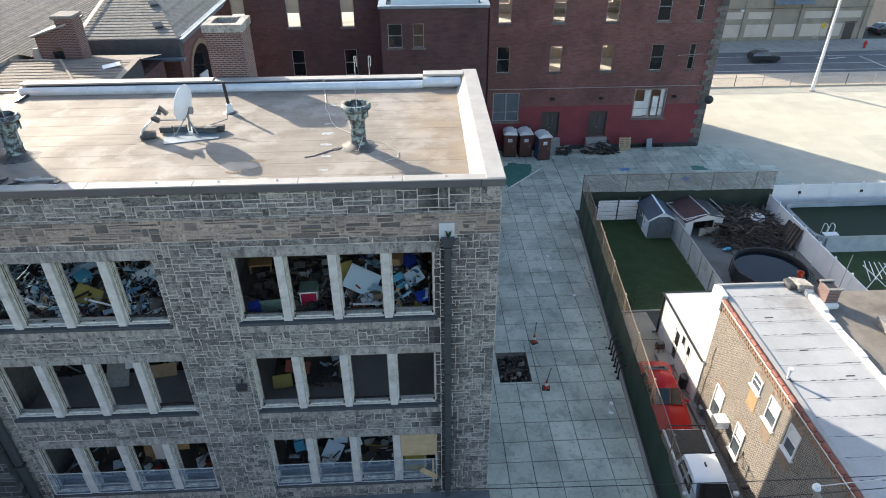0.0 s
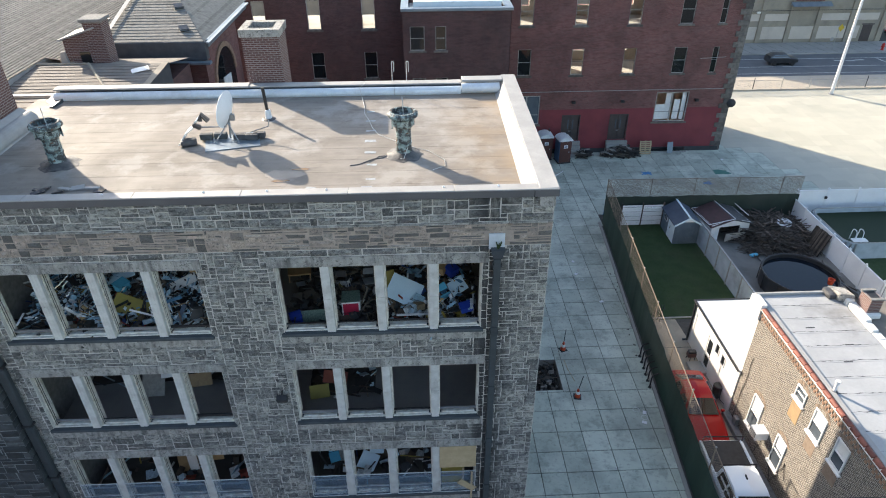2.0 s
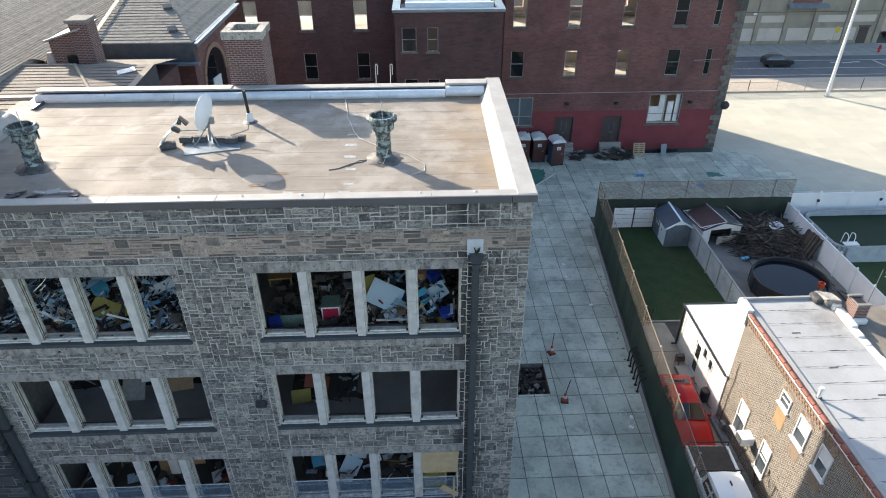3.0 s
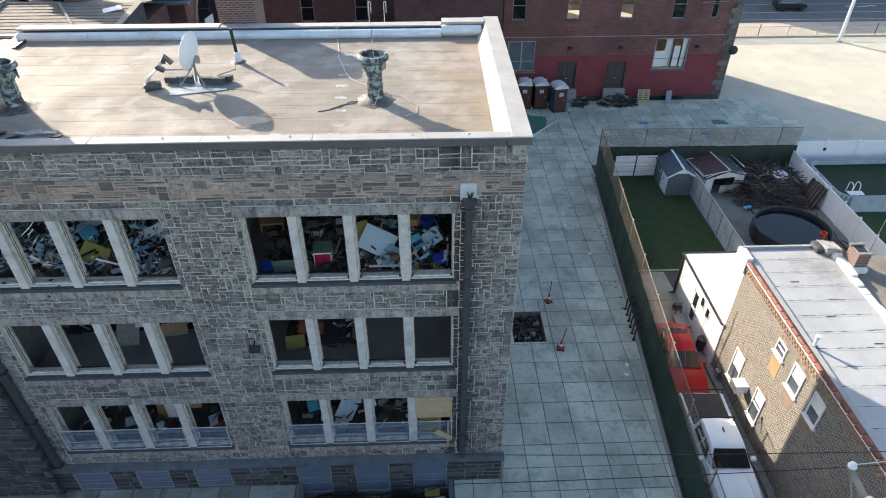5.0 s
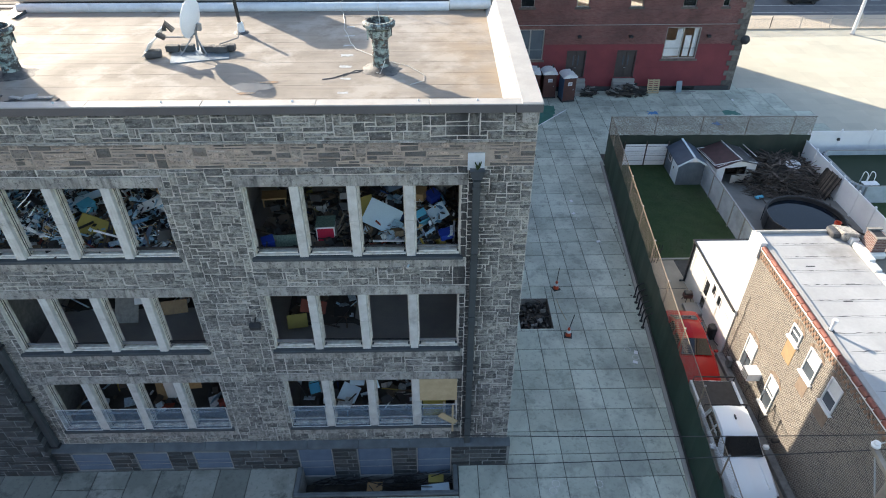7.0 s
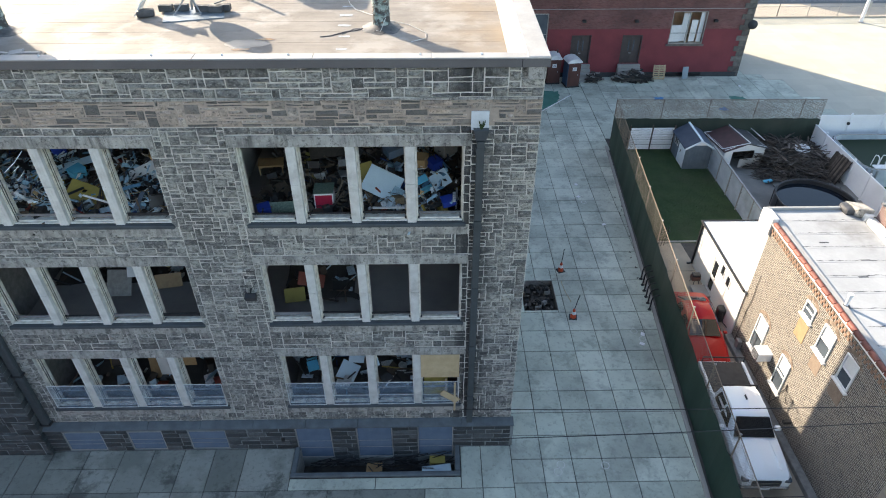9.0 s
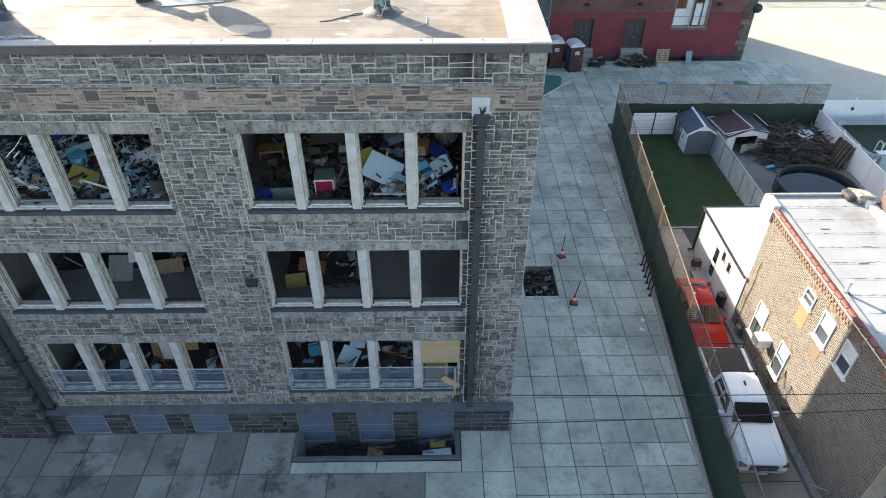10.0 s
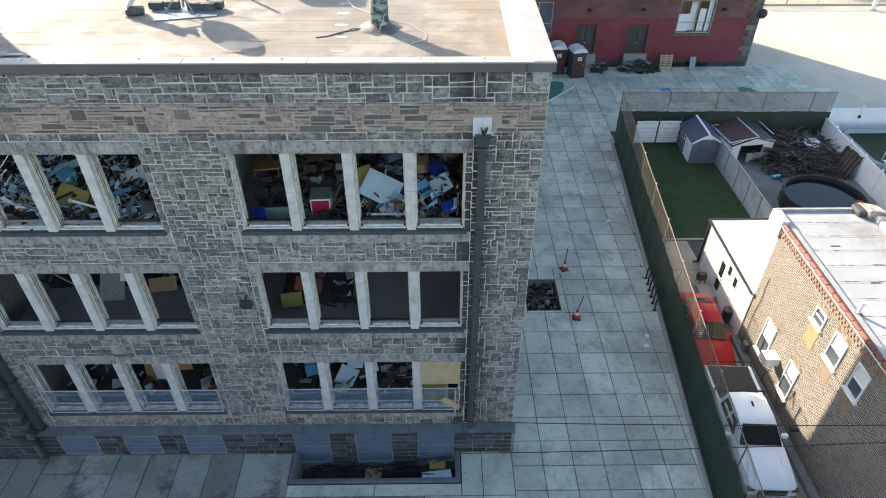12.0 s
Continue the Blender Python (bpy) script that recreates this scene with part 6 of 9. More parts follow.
    part("slope", G().add([(-20, 10.5, 13.65), (0.9, 10.5, 13.65), (0.9, 14.2, 12.9), (-20, 14.2, 12.9)], [(0, 1, 2, 3)]), "brown_felt", low)
    part("body", G().box(-20, 2.7, -2.0, 0.85, 14, 12.6), "brick_brown", low)
    for a, b in (((-8.5, 10.5, 13.68), (-3.35, 10.5, 13.68)), ((-3.35, 10.5, 13.68), (-0.9, 6.6, 13.44)), ((-8.5, 10.5, 13.68), (-9.6, 7.0, 13.46))):
        a, b = Vector(a), Vector(b)
        n = int((b - a).length / 0.3)
        for q in range(n):
            part("ridge_tile", G().cyl(a.lerp(b, q / n), a.lerp(b, (q + 0.93) / n), 0.085, 0.065, 8), "facade_tan", low)
    part("verge", G().add([(0.62, 2.7, 13.22), (0.98, 2.7, 13.22), (0.98, 10.5, 13.72), (0.62, 10.5, 13.72)], [(0, 1, 2, 3)]), "facade_tan", low)
    part("fascia", G().add([(0.985, 2.7, 13.21), (0.985, 10.5, 13.71), (0.985, 10.5, 12.2), (0.985, 2.7, 12.2)], [(0, 1, 2, 3)]), "lead_dark", low)
    part("torn_sheet", G().cbox(Matrix.Translation((-0.2, 9.4, 13.66)) @ pose(0, 0, 0, 8, -6, 25), 0.9, 0.5, 0.03), "zinc", low, "loose pale metal sheet")
    part("pipe_stub", G().cyl((-2.2, 5.2, 13.3), (-2.25, 5.1, 13.75), 0.07, 0.06, 8), "tar", low)


build_old_wing()


# big chimney behind the rear parapet
def build_big_chimney():
    c = thing("chimney_stack", Matrix.Translation((-9.60, 9.86, 9.09)) @ Matrix.Diagonal((0.93, 0.93, 0.93, 1)), "square red brick chimney stack with a concrete cap", "chimney")
    part("shaft", G().box(-0.75, -0.75, 5.2, 0.75, 0.75, 8.45), "brick_chimney", c)
    cap = G().box(-0.82, -0.82, 8.45, 0.82, -0.5, 8.75).box(-0.82, 0.5, 8.45, 0.82, 0.82, 8.75).box(-0.82, -0.5, 8.45, -0.5, 0.5, 8.75).box(0.5, -0.5, 8.45, 0.82, 0.5, 8.75)
    part("cap", cap, "lintel_stone", c, "pale concrete cap")
    part("flue", G().box(-0.5, -0.5, 8.4, 0.5, 0.5, 8.46), "black_iron", c)


build_big_chimney()


# ---- street to the north-east ----
def build_street():
    tagged(part("road", G().box(-60, 64, -0.03, 300, 75.4, 0.012), "asphalt"), "dark asphalt street with pale lane lines", "road", kind="structure")
    for y in (65.6, 68.9, 72.9):
        for k in range(1 if y != 68.9 else 1):
            tagged(part("road_line", G().box(-60, y, 0.012, 300, y + 0.14, 0.018), "road_paint"), "faded white road line", "road line", kind="structure")
    for x in (37.6, 62.0):
        tagged(part("road_line", G().box(x, 66, 0.012, x + 0.25, 72.5, 0.018), "road_paint"), "faded white cross line", "road line", kind="structure")
    for x, y in ((55.5, 71.6), (57.0, 71.3), (58.5, 71.7), (63.5, 68.2), (65, 67.9)):
        tagged(part("road_mark", G().box(x, y, 0.012, x + 1.3, y + 0.35, 0.018), "road_paint"), "worn white road marking", "road marking", kind="structure")
    tagged(part("pavement", G().box(-60, 75.4, -0.03, 300, 82, 0.16), "yard_ground", bevel=0.03), "pale concrete pavement along the far kerb", "pavement", kind="structure")
    for k in range(26):
        tagged(part("pavement_joint", G().box(36 + 1.6 * k, 75.6, 0.160, 36.03 + 1.6 * k, 82, 0.163), "joint_dirt"), "dark joint in the pavement", "joint", kind="structure")
    tagged(part("pavement", G().box(-60, 58.4, -0.03, 300, 64, 0.14), "sand_yard", bevel=0.03), "dusty pavement along the near kerb", "pavement", kind="structure")
    b = thing("street_building", (0, 82, 0), "old tan stone building with boarded shop windows", "building")
    part("wall", G().box(30, 0.0, -0.05, 69.2, 14, 11), "facade_tan", b, "stained tan stone front")
    part("wall", G().box(-60, 0.5, -0.05, 30, 14, 9), "facade_tan", b)
    for x in (46.3, 49.8, 54.2, 58.5, 63.6, 68.6):
        part("pilaster", G().box(x - 0.35, -0.22, 0, x + 0.35, -0.002, 9), "facade_tan", b, bevel=0.03)
    for a, c in ((46.9, 49.4), (50.2, 53.8), (54.7, 58.1), (58.9, 63.2), (64.0, 65.3)):
        part("boarded_window", G().box(a, -0.06, 0.65, c, -0.004, 2.5), "panel_beige", b, "beige boarded window")
    for a, c in ((46.9, 49.4), (50.2, 53.8), (58.9, 63.2), (64.0, 67.8)):
        part("upper_board", G().box(a, -0.05, 3.35, c, -0.004, 4.35), "panel_beige", b)
    part("side_door", G().box(65.8, -0.05, 0.15, 67.3, -0.004, 2.6), "door_brown", b, "dark street door")
    part("side_door", G().box(45.2, -0.05, 0.15, 46.0, -0.004, 2.5), "door_brown", b)
    part("lintel", G().box(65.6, -0.1, 2.6, 67.5, -0.004, 2.8), "quoin", b)
    part("band", G().box(44, -0.15, 4.75, 69.2, -0.225 + 0.22, 5.0), "facade_tan", b)
    part("awning", G().prism([(0, 0), (0, 0.5), (0.9, 0.0)], 6.0, Matrix.Translation((53.6, -0.24, 5.6)) @ pose(0, 0, 0, 0, 0, -90) @ Matrix.Diagonal((1, 1, 1, 1))), "metal_blue", b, "blue-grey awning")
    part("sign_panel", G().box(54.2, -0.26, 6.2, 58.6, -0.225, 7.4), "brick_red", b)
    part("lamp", G().box(48.7, -0.5, 4.55, 49.2, -0.22, 4.8), "white_plastic", b)
    part("cable", G().cyl((46, -0.35, 4.9), (69, -0.35, 4.95), 0.03, 0.03, 5), "plastic_black", b)
    # low fence with posts beside the yard
    f = thing("street_fence", (30, 58.3, 0), "low chain-link fence along the street", "fence")
    g = chain_link(45, 0.05, 1.25, 0.16, 0.008)
    part("mesh", g, "galvanised", f)
    part("rail", G().cyl((0, 0, 1.25), (45, 0, 1.25), 0.03, 0.03, 6), "galvanised", f)
    part("footing", G().box(0, -0.15, -0.03, 45, 0.15, 0.16), "sand_yard", f)
    for k in range(13):
        part("post", G().cyl((3.6 * k, 0, 0), (3.6 * k, 0, 1.6), 0.045, 0.045, 8), "black_iron" if k % 4 == 2 else "galvanised", f)
    # lamp pole
    p = thing("lamp_pole", (45.97, 56.3, 0), "tall white tapered metal pole in the yard", "pole")
    part("shaft", G().cyl((0, 0, 0), (0.05, 0, 14), 0.20, 0.12, 14), "white_plastic", p, smooth=True)
    part("base", G().lathe([(0.34, 0), (0.34, 0.06), (0.24, 0.1)], n=14), "galvanised", p)
    part("box", G().box(0.12, -0.16, 1.8, 0.42, 0.16, 2.4), "galvanised", p, bevel=0.02)
    part("arm", G().tube([(0.05, 0, 13.8), (1.8, 0, 14.4)], 0.06, 8), "white_plastic", p)
    s = thing("street_sign", (58.2, 77.0, 0.16), "yellow road sign on a thin grey post", "road sign")
    part("post", G().cyl((0, 0, 0), (0, 0, 3.4), 0.04, 0.04, 8), "galvanised", s)
    part("panel", G().prism([(0, -0.55), (0.45, 0), (0, 0.55), (-0.45, 0)], 0.03, Matrix.Translation((0.3, -0.06, 3.2))), "yellow_sign", s)
    part("round_plate", G().cyl((-0.55, -0.06, 1.6), (-0.55, -0.03, 1.6), 0.28, 0.28, 14), "galvanised", s)
    h = thing("fire_hydrant", (65.4, 76.6, 0.16), "red fire hydrant on the pavement", "hydrant")
    part("barrel", G().lathe([(0.2, 0), (0.2, 0.06), (0.14, 0.08), (0.14, 0.6), (0.19, 0.62), (0.17, 0.75), (0.05, 0.86), (0.05, 0.92)], n=14), "hydrant_red", h, smooth=True)
    part("outlet", G().cyl((-0.26, 0, 0.45), (0.26, 0, 0.45), 0.07, 0.07, 10), "hydrant_red", h)
    # dark estate car on the road
    suv = thing("suv", pose(47.0, 70.4, 0, 0, 0, 90) @ Matrix.Diagonal((0.82, 0.76, 0.82, 1)), "dark grey sport utility car on the street", "car")
    bodys = body_shell([(-2.3, [(0.7, 0.4), (0.82, 0.5), (0.82, 0.8), (0.6, 0.95), (0, 0.98)]), (-1.9, [(0.85, 0.35), (0.93, 0.5), (0.93, 0.95), (0.8, 1.05), (0, 1.1)]), (-0.9, [(0.85, 0.35), (0.93, 0.5), (0.93, 1.05), (0.8, 1.12), (0, 1.15)]),
                        (2.1, [(0.85, 0.35), (0.93, 0.5), (0.93, 1.05), (0.85, 1.12), (0, 1.15)]), (2.3, [(0.75, 0.45), (0.85, 0.55), (0.85, 1.0), (0.75, 1.1), (0, 1.12)])])
    part("body", bodys, "car_dark", suv, smooth=True, bevel=0.02)
    cab = body_shell([(-1.0, [(0.8, 1.1), (0.8, 1.12), (0.75, 1.14), (0, 1.15)]), (-0.3, [(0.85, 1.1), (0.8, 1.4), (0.66, 1.62), (0, 1.68)]), (1.5, [(0.85, 1.1), (0.8, 1.4), (0.66, 1.62), (0, 1.7)]), (2.2, [(0.83, 1.1), (0.78, 1.2), (0.7, 1.3), (0, 1.32)])])
    part("cab", cab, "car_dark", suv, smooth=True)
    for sx in (-1, 1):
        part("side_window", G().add([(sx * 0.86, -0.6, 1.16), (sx * 0.86, 1.9, 1.16), (sx * 0.73, 1.6, 1.55), (sx * 0.73, -0.2, 1.55), (sx * 0.8, -0.6, 1.16), (sx * 0.8, 1.9, 1.16), (sx * 0.66, 1.6, 1.5), (sx * 0.66, -0.2, 1.5)], [(0, 1, 2, 3), (7, 6, 5, 4), (0, 4, 5, 1), (1, 5, 6, 2), (2, 6, 7, 3), (3, 7, 4, 0)]), "glass_sky", suv)
        part("roof_rail", G().cyl((sx * 0.6, -0.2, 1.74), (sx * 0.6, 1.5, 1.76), 0.025, 0.025, 6), "chrome", suv)
        for y in (-1.45, 1.4):
            wheel(suv, sx * 0.82, y, 0.37, 0.24)
    build_saloon(pose(74.5, 86.5, 0, 0, 0, 115), "car_dark", "dark saloon car parked beside the tan building", "parked_car")


lay_out(build_street, (0.867, -0.0857, 5.05), (-0.0029, 0.7576, 6.426), 0.86, ("suv", "parked_car", "fire_hydrant"))


# ---- gardens east of the fence ----
def build_gardens():
    tagged(part("driveway", G().add([(6.6, -9, -0.02), (11.2, -9, -0.02), (11.2, 5.0, -0.02), (11.2, 13.7, -0.02), (9.2, 13.7, -0.02)], [(0, 1, 2, 3, 4)]), "driveway"), "stained tan concrete driveway behind the fence", "driveway", kind="structure")
    for y in (-3.2, 0.9, 3.2, 5.6, 8.2, 10.9):
        x = 7.05 + 0.1206 * (y + 2.9)
        tagged(part("driveway_joint", G().box(x, y, -0.02, 11.0, y + 0.035, -0.014), "joint_dirt"), "dark joint across the driveway", "joint", kind="structure")
    tagged(part("lawn", G().add([(8.8, 13.55, -0.01), (15.65, 13.55, -0.01), (16.2, 25.4, -0.01), (10.3, 25.4, -0.01)], [(0, 1, 2, 3)]), "grass_soil"), "short green lawn in the shade", "lawn", kind="structure")
    rng = random.Random(11)
    g = G()
    for i in range(9000):
        y = rng.uniform(13.8, 25.3)
        x = rng.uniform(8.95 + (y - 13.7) * 0.13, 15.6 + (y - 13.7) * 0.045)
        a = rng.uniform(0, math.pi)
        h, w = rng.uniform(0.015, 0.04), rng.uniform(0.012, 0.028)
        dx, dy = math.cos(a) * w, math.sin(a) * w
        lx, ly = rng.uniform(-0.04, 0.04), rng.uniform(-0.04, 0.04)
        g.add([(x - dx, y - dy, -0.01), (x + dx, y + dy, -0.01), (x + lx, y + ly, h)], [(0, 1, 2)])
    me = bpy.data.meshes.new("grass")
    me.from_pydata(g.v, [], g.f)
    me.materials.append(MATS["grass_blade"])
    tagged(new("grass", me), "short green grass blades on the lawn", "grass", kind="stuff")
    tagged(part("patio", G().add([(15.66, 12.0, -0.012), (24.4, 12.0, -0.012), (24.5, 25.4, -0.012), (16.2, 25.4, -0.012)], [(0, 1, 2, 3)]), "patio_slab"), "stained concrete patio round the pool", "patio", kind="structure")
    tagged(part("garden_ground", G().box(24.4, 8.0, -0.03, 45, 25.8, -0.012), "grass_soil"), "dark grass in the next garden", "ground", kind="structure")
    # pale ribbed panels at the lawn's end
    f = thing("panel_fence", (11.4, 25.13, 0), "low fence of white ribbed metal panels", "fence")
    for k in range(2):
        for r in range(9):
            z = 0.08 + r * 0.19
            part("plank", G().box(k * 1.58 + 0.05, -0.03 - 0.035 * (r % 2), z, k * 1.58 + 1.53, 0.0, z + 0.15), "white_vinyl", f)
    for k in range(3):
        part("post", G().box(k * 1.58 - 0.04, -0.08, 0, k * 1.58 + 0.04, 0.05, 1.95), "timber_grey", f)
    # corrugated sheet fence between the plots
    c = thing("corrugated_fence", pose(15.62, 13.5, 0, 0, 0, 0), "grey corrugated metal sheet fence with posts", "fence")
    for k in range(5):
        g = G()
        L = 1.72
        n = 18
        for r in range(n):
            z0, z1 = 0.05 + 1.75 * r / n, 0.05 + 1.75 * (r + 1) / n
            a, b = 0.025 * math.sin(r * math.pi / 1.5), 0.025 * math.sin((r + 1) * math.pi / 1.5)
            g.quad((a, k * L + 0.01, z0), (a, (k + 1) * L - 0.01, z0), (b, (k + 1) * L - 0.01, z1), (b, k * L + 0.01, z1))
        part("sheet", g, "corrugated", c, smooth=True, weld=True)
        part("post", G().box(-0.08, k * L - 0.03, 0, -0.03, k * L + 0.03, 1.9), "galvanised", c)
    part("rail", G().box(-0.06, 0, 1.76, 0.05, 8.6, 1.82), "galvanised", c)
    # shed
    s = thing("garden_shed", pose(15.24, 23.6, 0, 0, 0, 0), "small grey plastic garden shed with a dark gabled roof", "shed")
    W, D, Hh, R = 0.88, 1.26, 1.68, 2.2
    part("wall", G().prism([(-W, 0), (W, 0), (W, Hh), (0, R - 0.06), (-W, Hh)], 0.05, Matrix.Translation((0, -D, 0))), "shed_grey", s)
    part("wall", G().prism([(-W, 0), (W, 0), (W, Hh), (0, R - 0.06), (-W, Hh)], 0.05, Matrix.Translation((0, D - 0.05, 0))), "shed_grey", s)
    part("wall", G().box(-W, -D + 0.05, 0, -W + 0.05, D - 0.05, Hh), "shed_grey", s)
    part("wall", G().box(W - 0.05, -D + 0.05, 0, W, D - 0.05, Hh), "shed_grey", s)
    for k in range(9):
        x = -W + 0.1 + k * 0.205
        part("batten", G().box(x, -D - 0.015, 0.02, x + 0.02, -D, Hh - 0.02), "shed_grey", s)
    for sx in (-1, 1):
        g = G().add([(sx * (W + 0.14), -D - 0.14, Hh - 0.08), (0, -D - 0.14, R), (0, D + 0.12, R), (sx * (W + 0.14), D + 0.12, Hh - 0.08), (sx * (W + 0.14), -D - 0.14, Hh - 0.14), (0, -D - 0.14, R - 0.06), (0, D + 0.12, R - 0.06), (sx * (W + 0.14), D + 0.12, Hh - 0.14)],
                    [(0, 1, 2, 3), (7, 6, 5, 4), (0, 4, 5, 1), (1, 5, 6, 2), (2, 6, 7, 3), (3, 7, 4, 0)])
        part("roof_slope", g, "shed_roof", s, "dark blue-black roof slope")
        part("barge_board", G().add([(sx * (W + 0.16), -D - 0.17, Hh - 0.2), (0, -D - 0.17, R - 0.08), (0, -D - 0.17, R + 0.03), (sx * (W + 0.16), -D - 0.17, Hh - 0.06), (sx * (W + 0.16), -D - 0.13, Hh - 0.2), (0, -D - 0.13, R - 0.08), (0, -D - 0.13, R + 0.03), (sx * (W + 0.16), -D - 0.13, Hh - 0.06)],
                                    [(0, 1, 2, 3), (7, 6, 5, 4), (0, 4, 5, 1), (1, 5, 6, 2), (2, 6, 7, 3), (3, 7, 4, 0)]), "shed_door", s)
    part("ridge", G().box(-0.06, -D - 0.16, R - 0.01, 0.06, D + 0.13, R + 0.05), "shed_door", s)
    part("gable_trim", G().prism([(-0.55, Hh + 0.12), (0.55, Hh + 0.12), (0, R - 0.1)], 0.02, Matrix.Translation((0, -D - 0.022, 0))), "white_vinyl", s)
    dr = part("door", G().box(-W - 0.03, -D + 0.06, 0.05, -W - 0.002, -D + 1.25, 1.62), "shed_door", s, "pale blue shed door", bevel=0.008)
    part("handle", G().box(-W - 0.06, -D + 0.8, 0.85, -W - 0.03, -D + 0.84, 1.05), "plastic_black", dr)
    wn_ = part("window", G().box(-W - 0.03, 0.25, 0.95, -W - 0.002, 0.85, 1.5), "white_vinyl", s)
    part("pane", G().box(-W - 0.036, 0.30, 1.0, -W - 0.03, 0.53, 1.45).box(-W - 0.036, 0.57, 1.0, -W - 0.03, 0.80, 1.45), "glass_dark", wn_)
    # kennel-like outhouse with maroon roof and white pole frame
    k = thing("outhouse", pose(18.4, 24.0, 0, 0, 0, 9), "low white outhouse with a worn maroon gabled roof", "shed")
    part("back_wall", G().box(-1.5, 1.2, 0, 1.5, 1.25, 1.3), "white_stucco", k)
    part("side_wall", G().box(-1.5, -1.2, 0, -1.44, 1.2, 1.3), "white_stucco", k)
    part("side_wall", G().box(1.44, -1.2, 0, 1.5, 1.2, 1.3), "white_stucco", k)
    part("front_wall", holes(G(), -1.5, 1.5, 0, 1.3, -1.25, -1.2, [(-0.9, 0.75, 0.0, 1.12)]), "white_stucco", k)
    part("gable", G().prism([(-1.55, 1.3), (1.55, 1.3), (0, 1.72)], 0.05, Matrix.Translation((0, -1.26, 0))), "white_stucco", k)
    for sx in (-1, 1):
        part("roof_slope", G().add([(sx * 1.65, -1.4, 1.25), (0, -1.4, 1.74), (0, 1.45, 1.74), (sx * 1.65, 1.45, 1.25), (sx * 1.65, -1.4, 1.20), (0, -1.4, 1.68), (0, 1.45, 1.68), (sx * 1.65, 1.45, 1.20)],
                                   [(0, 1, 2, 3), (7, 6, 5, 4), (0, 4, 5, 1), (1, 5, 6, 2), (2, 6, 7, 3), (3, 7, 4, 0)]), "maroon_roof" if sx < 0 else "tar", k)
    part("board", G().box(-0.4, -1.5, 0, 1.1, -1.42, 0.62), "panel_beige", k, "leaning beige board")
    pf = part("pole_frame", G().tube([(-1.7, -1.1, 1.36), (-1.7, 1.4, 1.36), (1.75, 1.4, 1.5), (1.75, -0.6, 1.45)], 0.03, 6), "white_plastic", k)
    part("pole_frame", G().tube([(0.1, -1.4, 1.80), (0.1, 1.4, 1.80)], 0.03, 6), "white_plastic", k)
    part("pole_frame", G().tube([(-1.7, -1.1, 1.36), (0.1, -1.4, 1.8)], 0.03, 6), "white_plastic", k)
    # heap of old planks
    rng = random.Random(21)
    heap = G()
    for i in range(1150):
        x, y = rng.uniform(19.3, 24.1), rng.uniform(20.6, 25.3)
        r = math.hypot((x - 21.9) / 3.0, (y - 23.4) / 3.0)
        z = max(0.05, 1.15 * (1 - r * r)) * rng.uniform(0.5, 1.0)
        L = rng.uniform(0.4, 2.9)
        m = Matrix.Translation((x, y, z + 0.04)) @ pose(0, 0, 0, rng.uniform(-24, 24), rng.gauss(0, 12), rng.choice((rng.uniform(0, 180), rng.gauss(25, 18), rng.gauss(120, 20))))
        heap.cbox(m, L, rng.choice((0.03, 0.045, 0.07, 0.12)), rng.choice((0.02, 0.035)))
    solo("plank_heap", heap, "timber_grey", "big heap of weathered old planks and sticks", "wood heap", kind="stuff")
    lid = thing("plastic_table", pose(22.5, 23.0, 1.12, 8, -6, 20), "round white plastic table lying on the planks", "table")
    part("tabletop", G().lathe([(0.45, 0), (0.52, 0.02), (0.52, 0.05), (0.45, 0.06)], n=24), "white_plastic", lid)
    bt = thing("blue_tarp", pose(19.3, 20.35, 0.05, 0, 0, 20), "small crumpled blue plastic sheet", "tarp")
    part("sheet", G().box(-0.35, -0.15, 0, 0.3, 0.15, 0.14), "cyan_plastic", bt, bevel=0.05)
    # above-ground pool
    p = thing("round_pool", (20.15, 16.5, 0), "round above-ground pool with dark still water", "pool")
    R = 2.3
    n = 28
    part("wall", G().lathe([(R, 0), (R, 1.05), (R - 0.05, 1.05), (R - 0.05, 0.0)], n=48), "plastic_black", p, "dark pool wall", smooth=True)
    rim = G()
    rr = [R + rng.uniform(-0.03, 0.05) for _ in range(n)]
    for i in range(n):
        a, b = 2 * math.pi * i / n, 2 * math.pi * (i + 1) / n
        rim.cyl((rr[i] * math.cos(a), rr[i] * math.sin(a), 1.07), (rr[(i + 1) % n] * math.cos(b), rr[(i + 1) % n] * math.sin(b), 1.07), 0.06, 0.06, 8)
    part("rim", rim, "plastic_black", p, "folded dark pool rim", smooth=True)
    part("water", G().lathe([(R - 0.06, 0.80), (R - 0.06, 0.82)], n=48), "pool_water", p)
    for i in range(12):
        a = 2 * math.pi * i / 12
        part("strut", G().cyl(((R + 0.06) * math.cos(a), (R + 0.06) * math.sin(a), 0), ((R + 0.06) * math.cos(a), (R + 0.06) * math.sin(a), 1.1), 0.03, 0.03, 6), "black_iron", p)
    for x, y, h in ((17.75, 13.65, 1.7), (15.35, 12.95, 1.6), (21.3, 15.2, 1.115)):
        st = thing("timber_stake", (x, y, 0), "pale timber stake standing in the garden", "stake")
        part("stake", G().box(-0.05, -0.05, 0, 0.05, 0.05, h), "timber_pale", st, bevel=0.01).rotation_euler = (0, radians(6), 0)
    ob = thing("orange_bucket", (21.3, 15.2, 1.116), "orange plastic bucket on a timber stake", "bucket")
    part("body", G().lathe([(0.16, 0), (0.2, 0.32), (0.215, 0.32), (0.215, 0.36), (0.18, 0.36), (0.15, 0.04)], n=16), "cone_orange", ob, smooth=True)
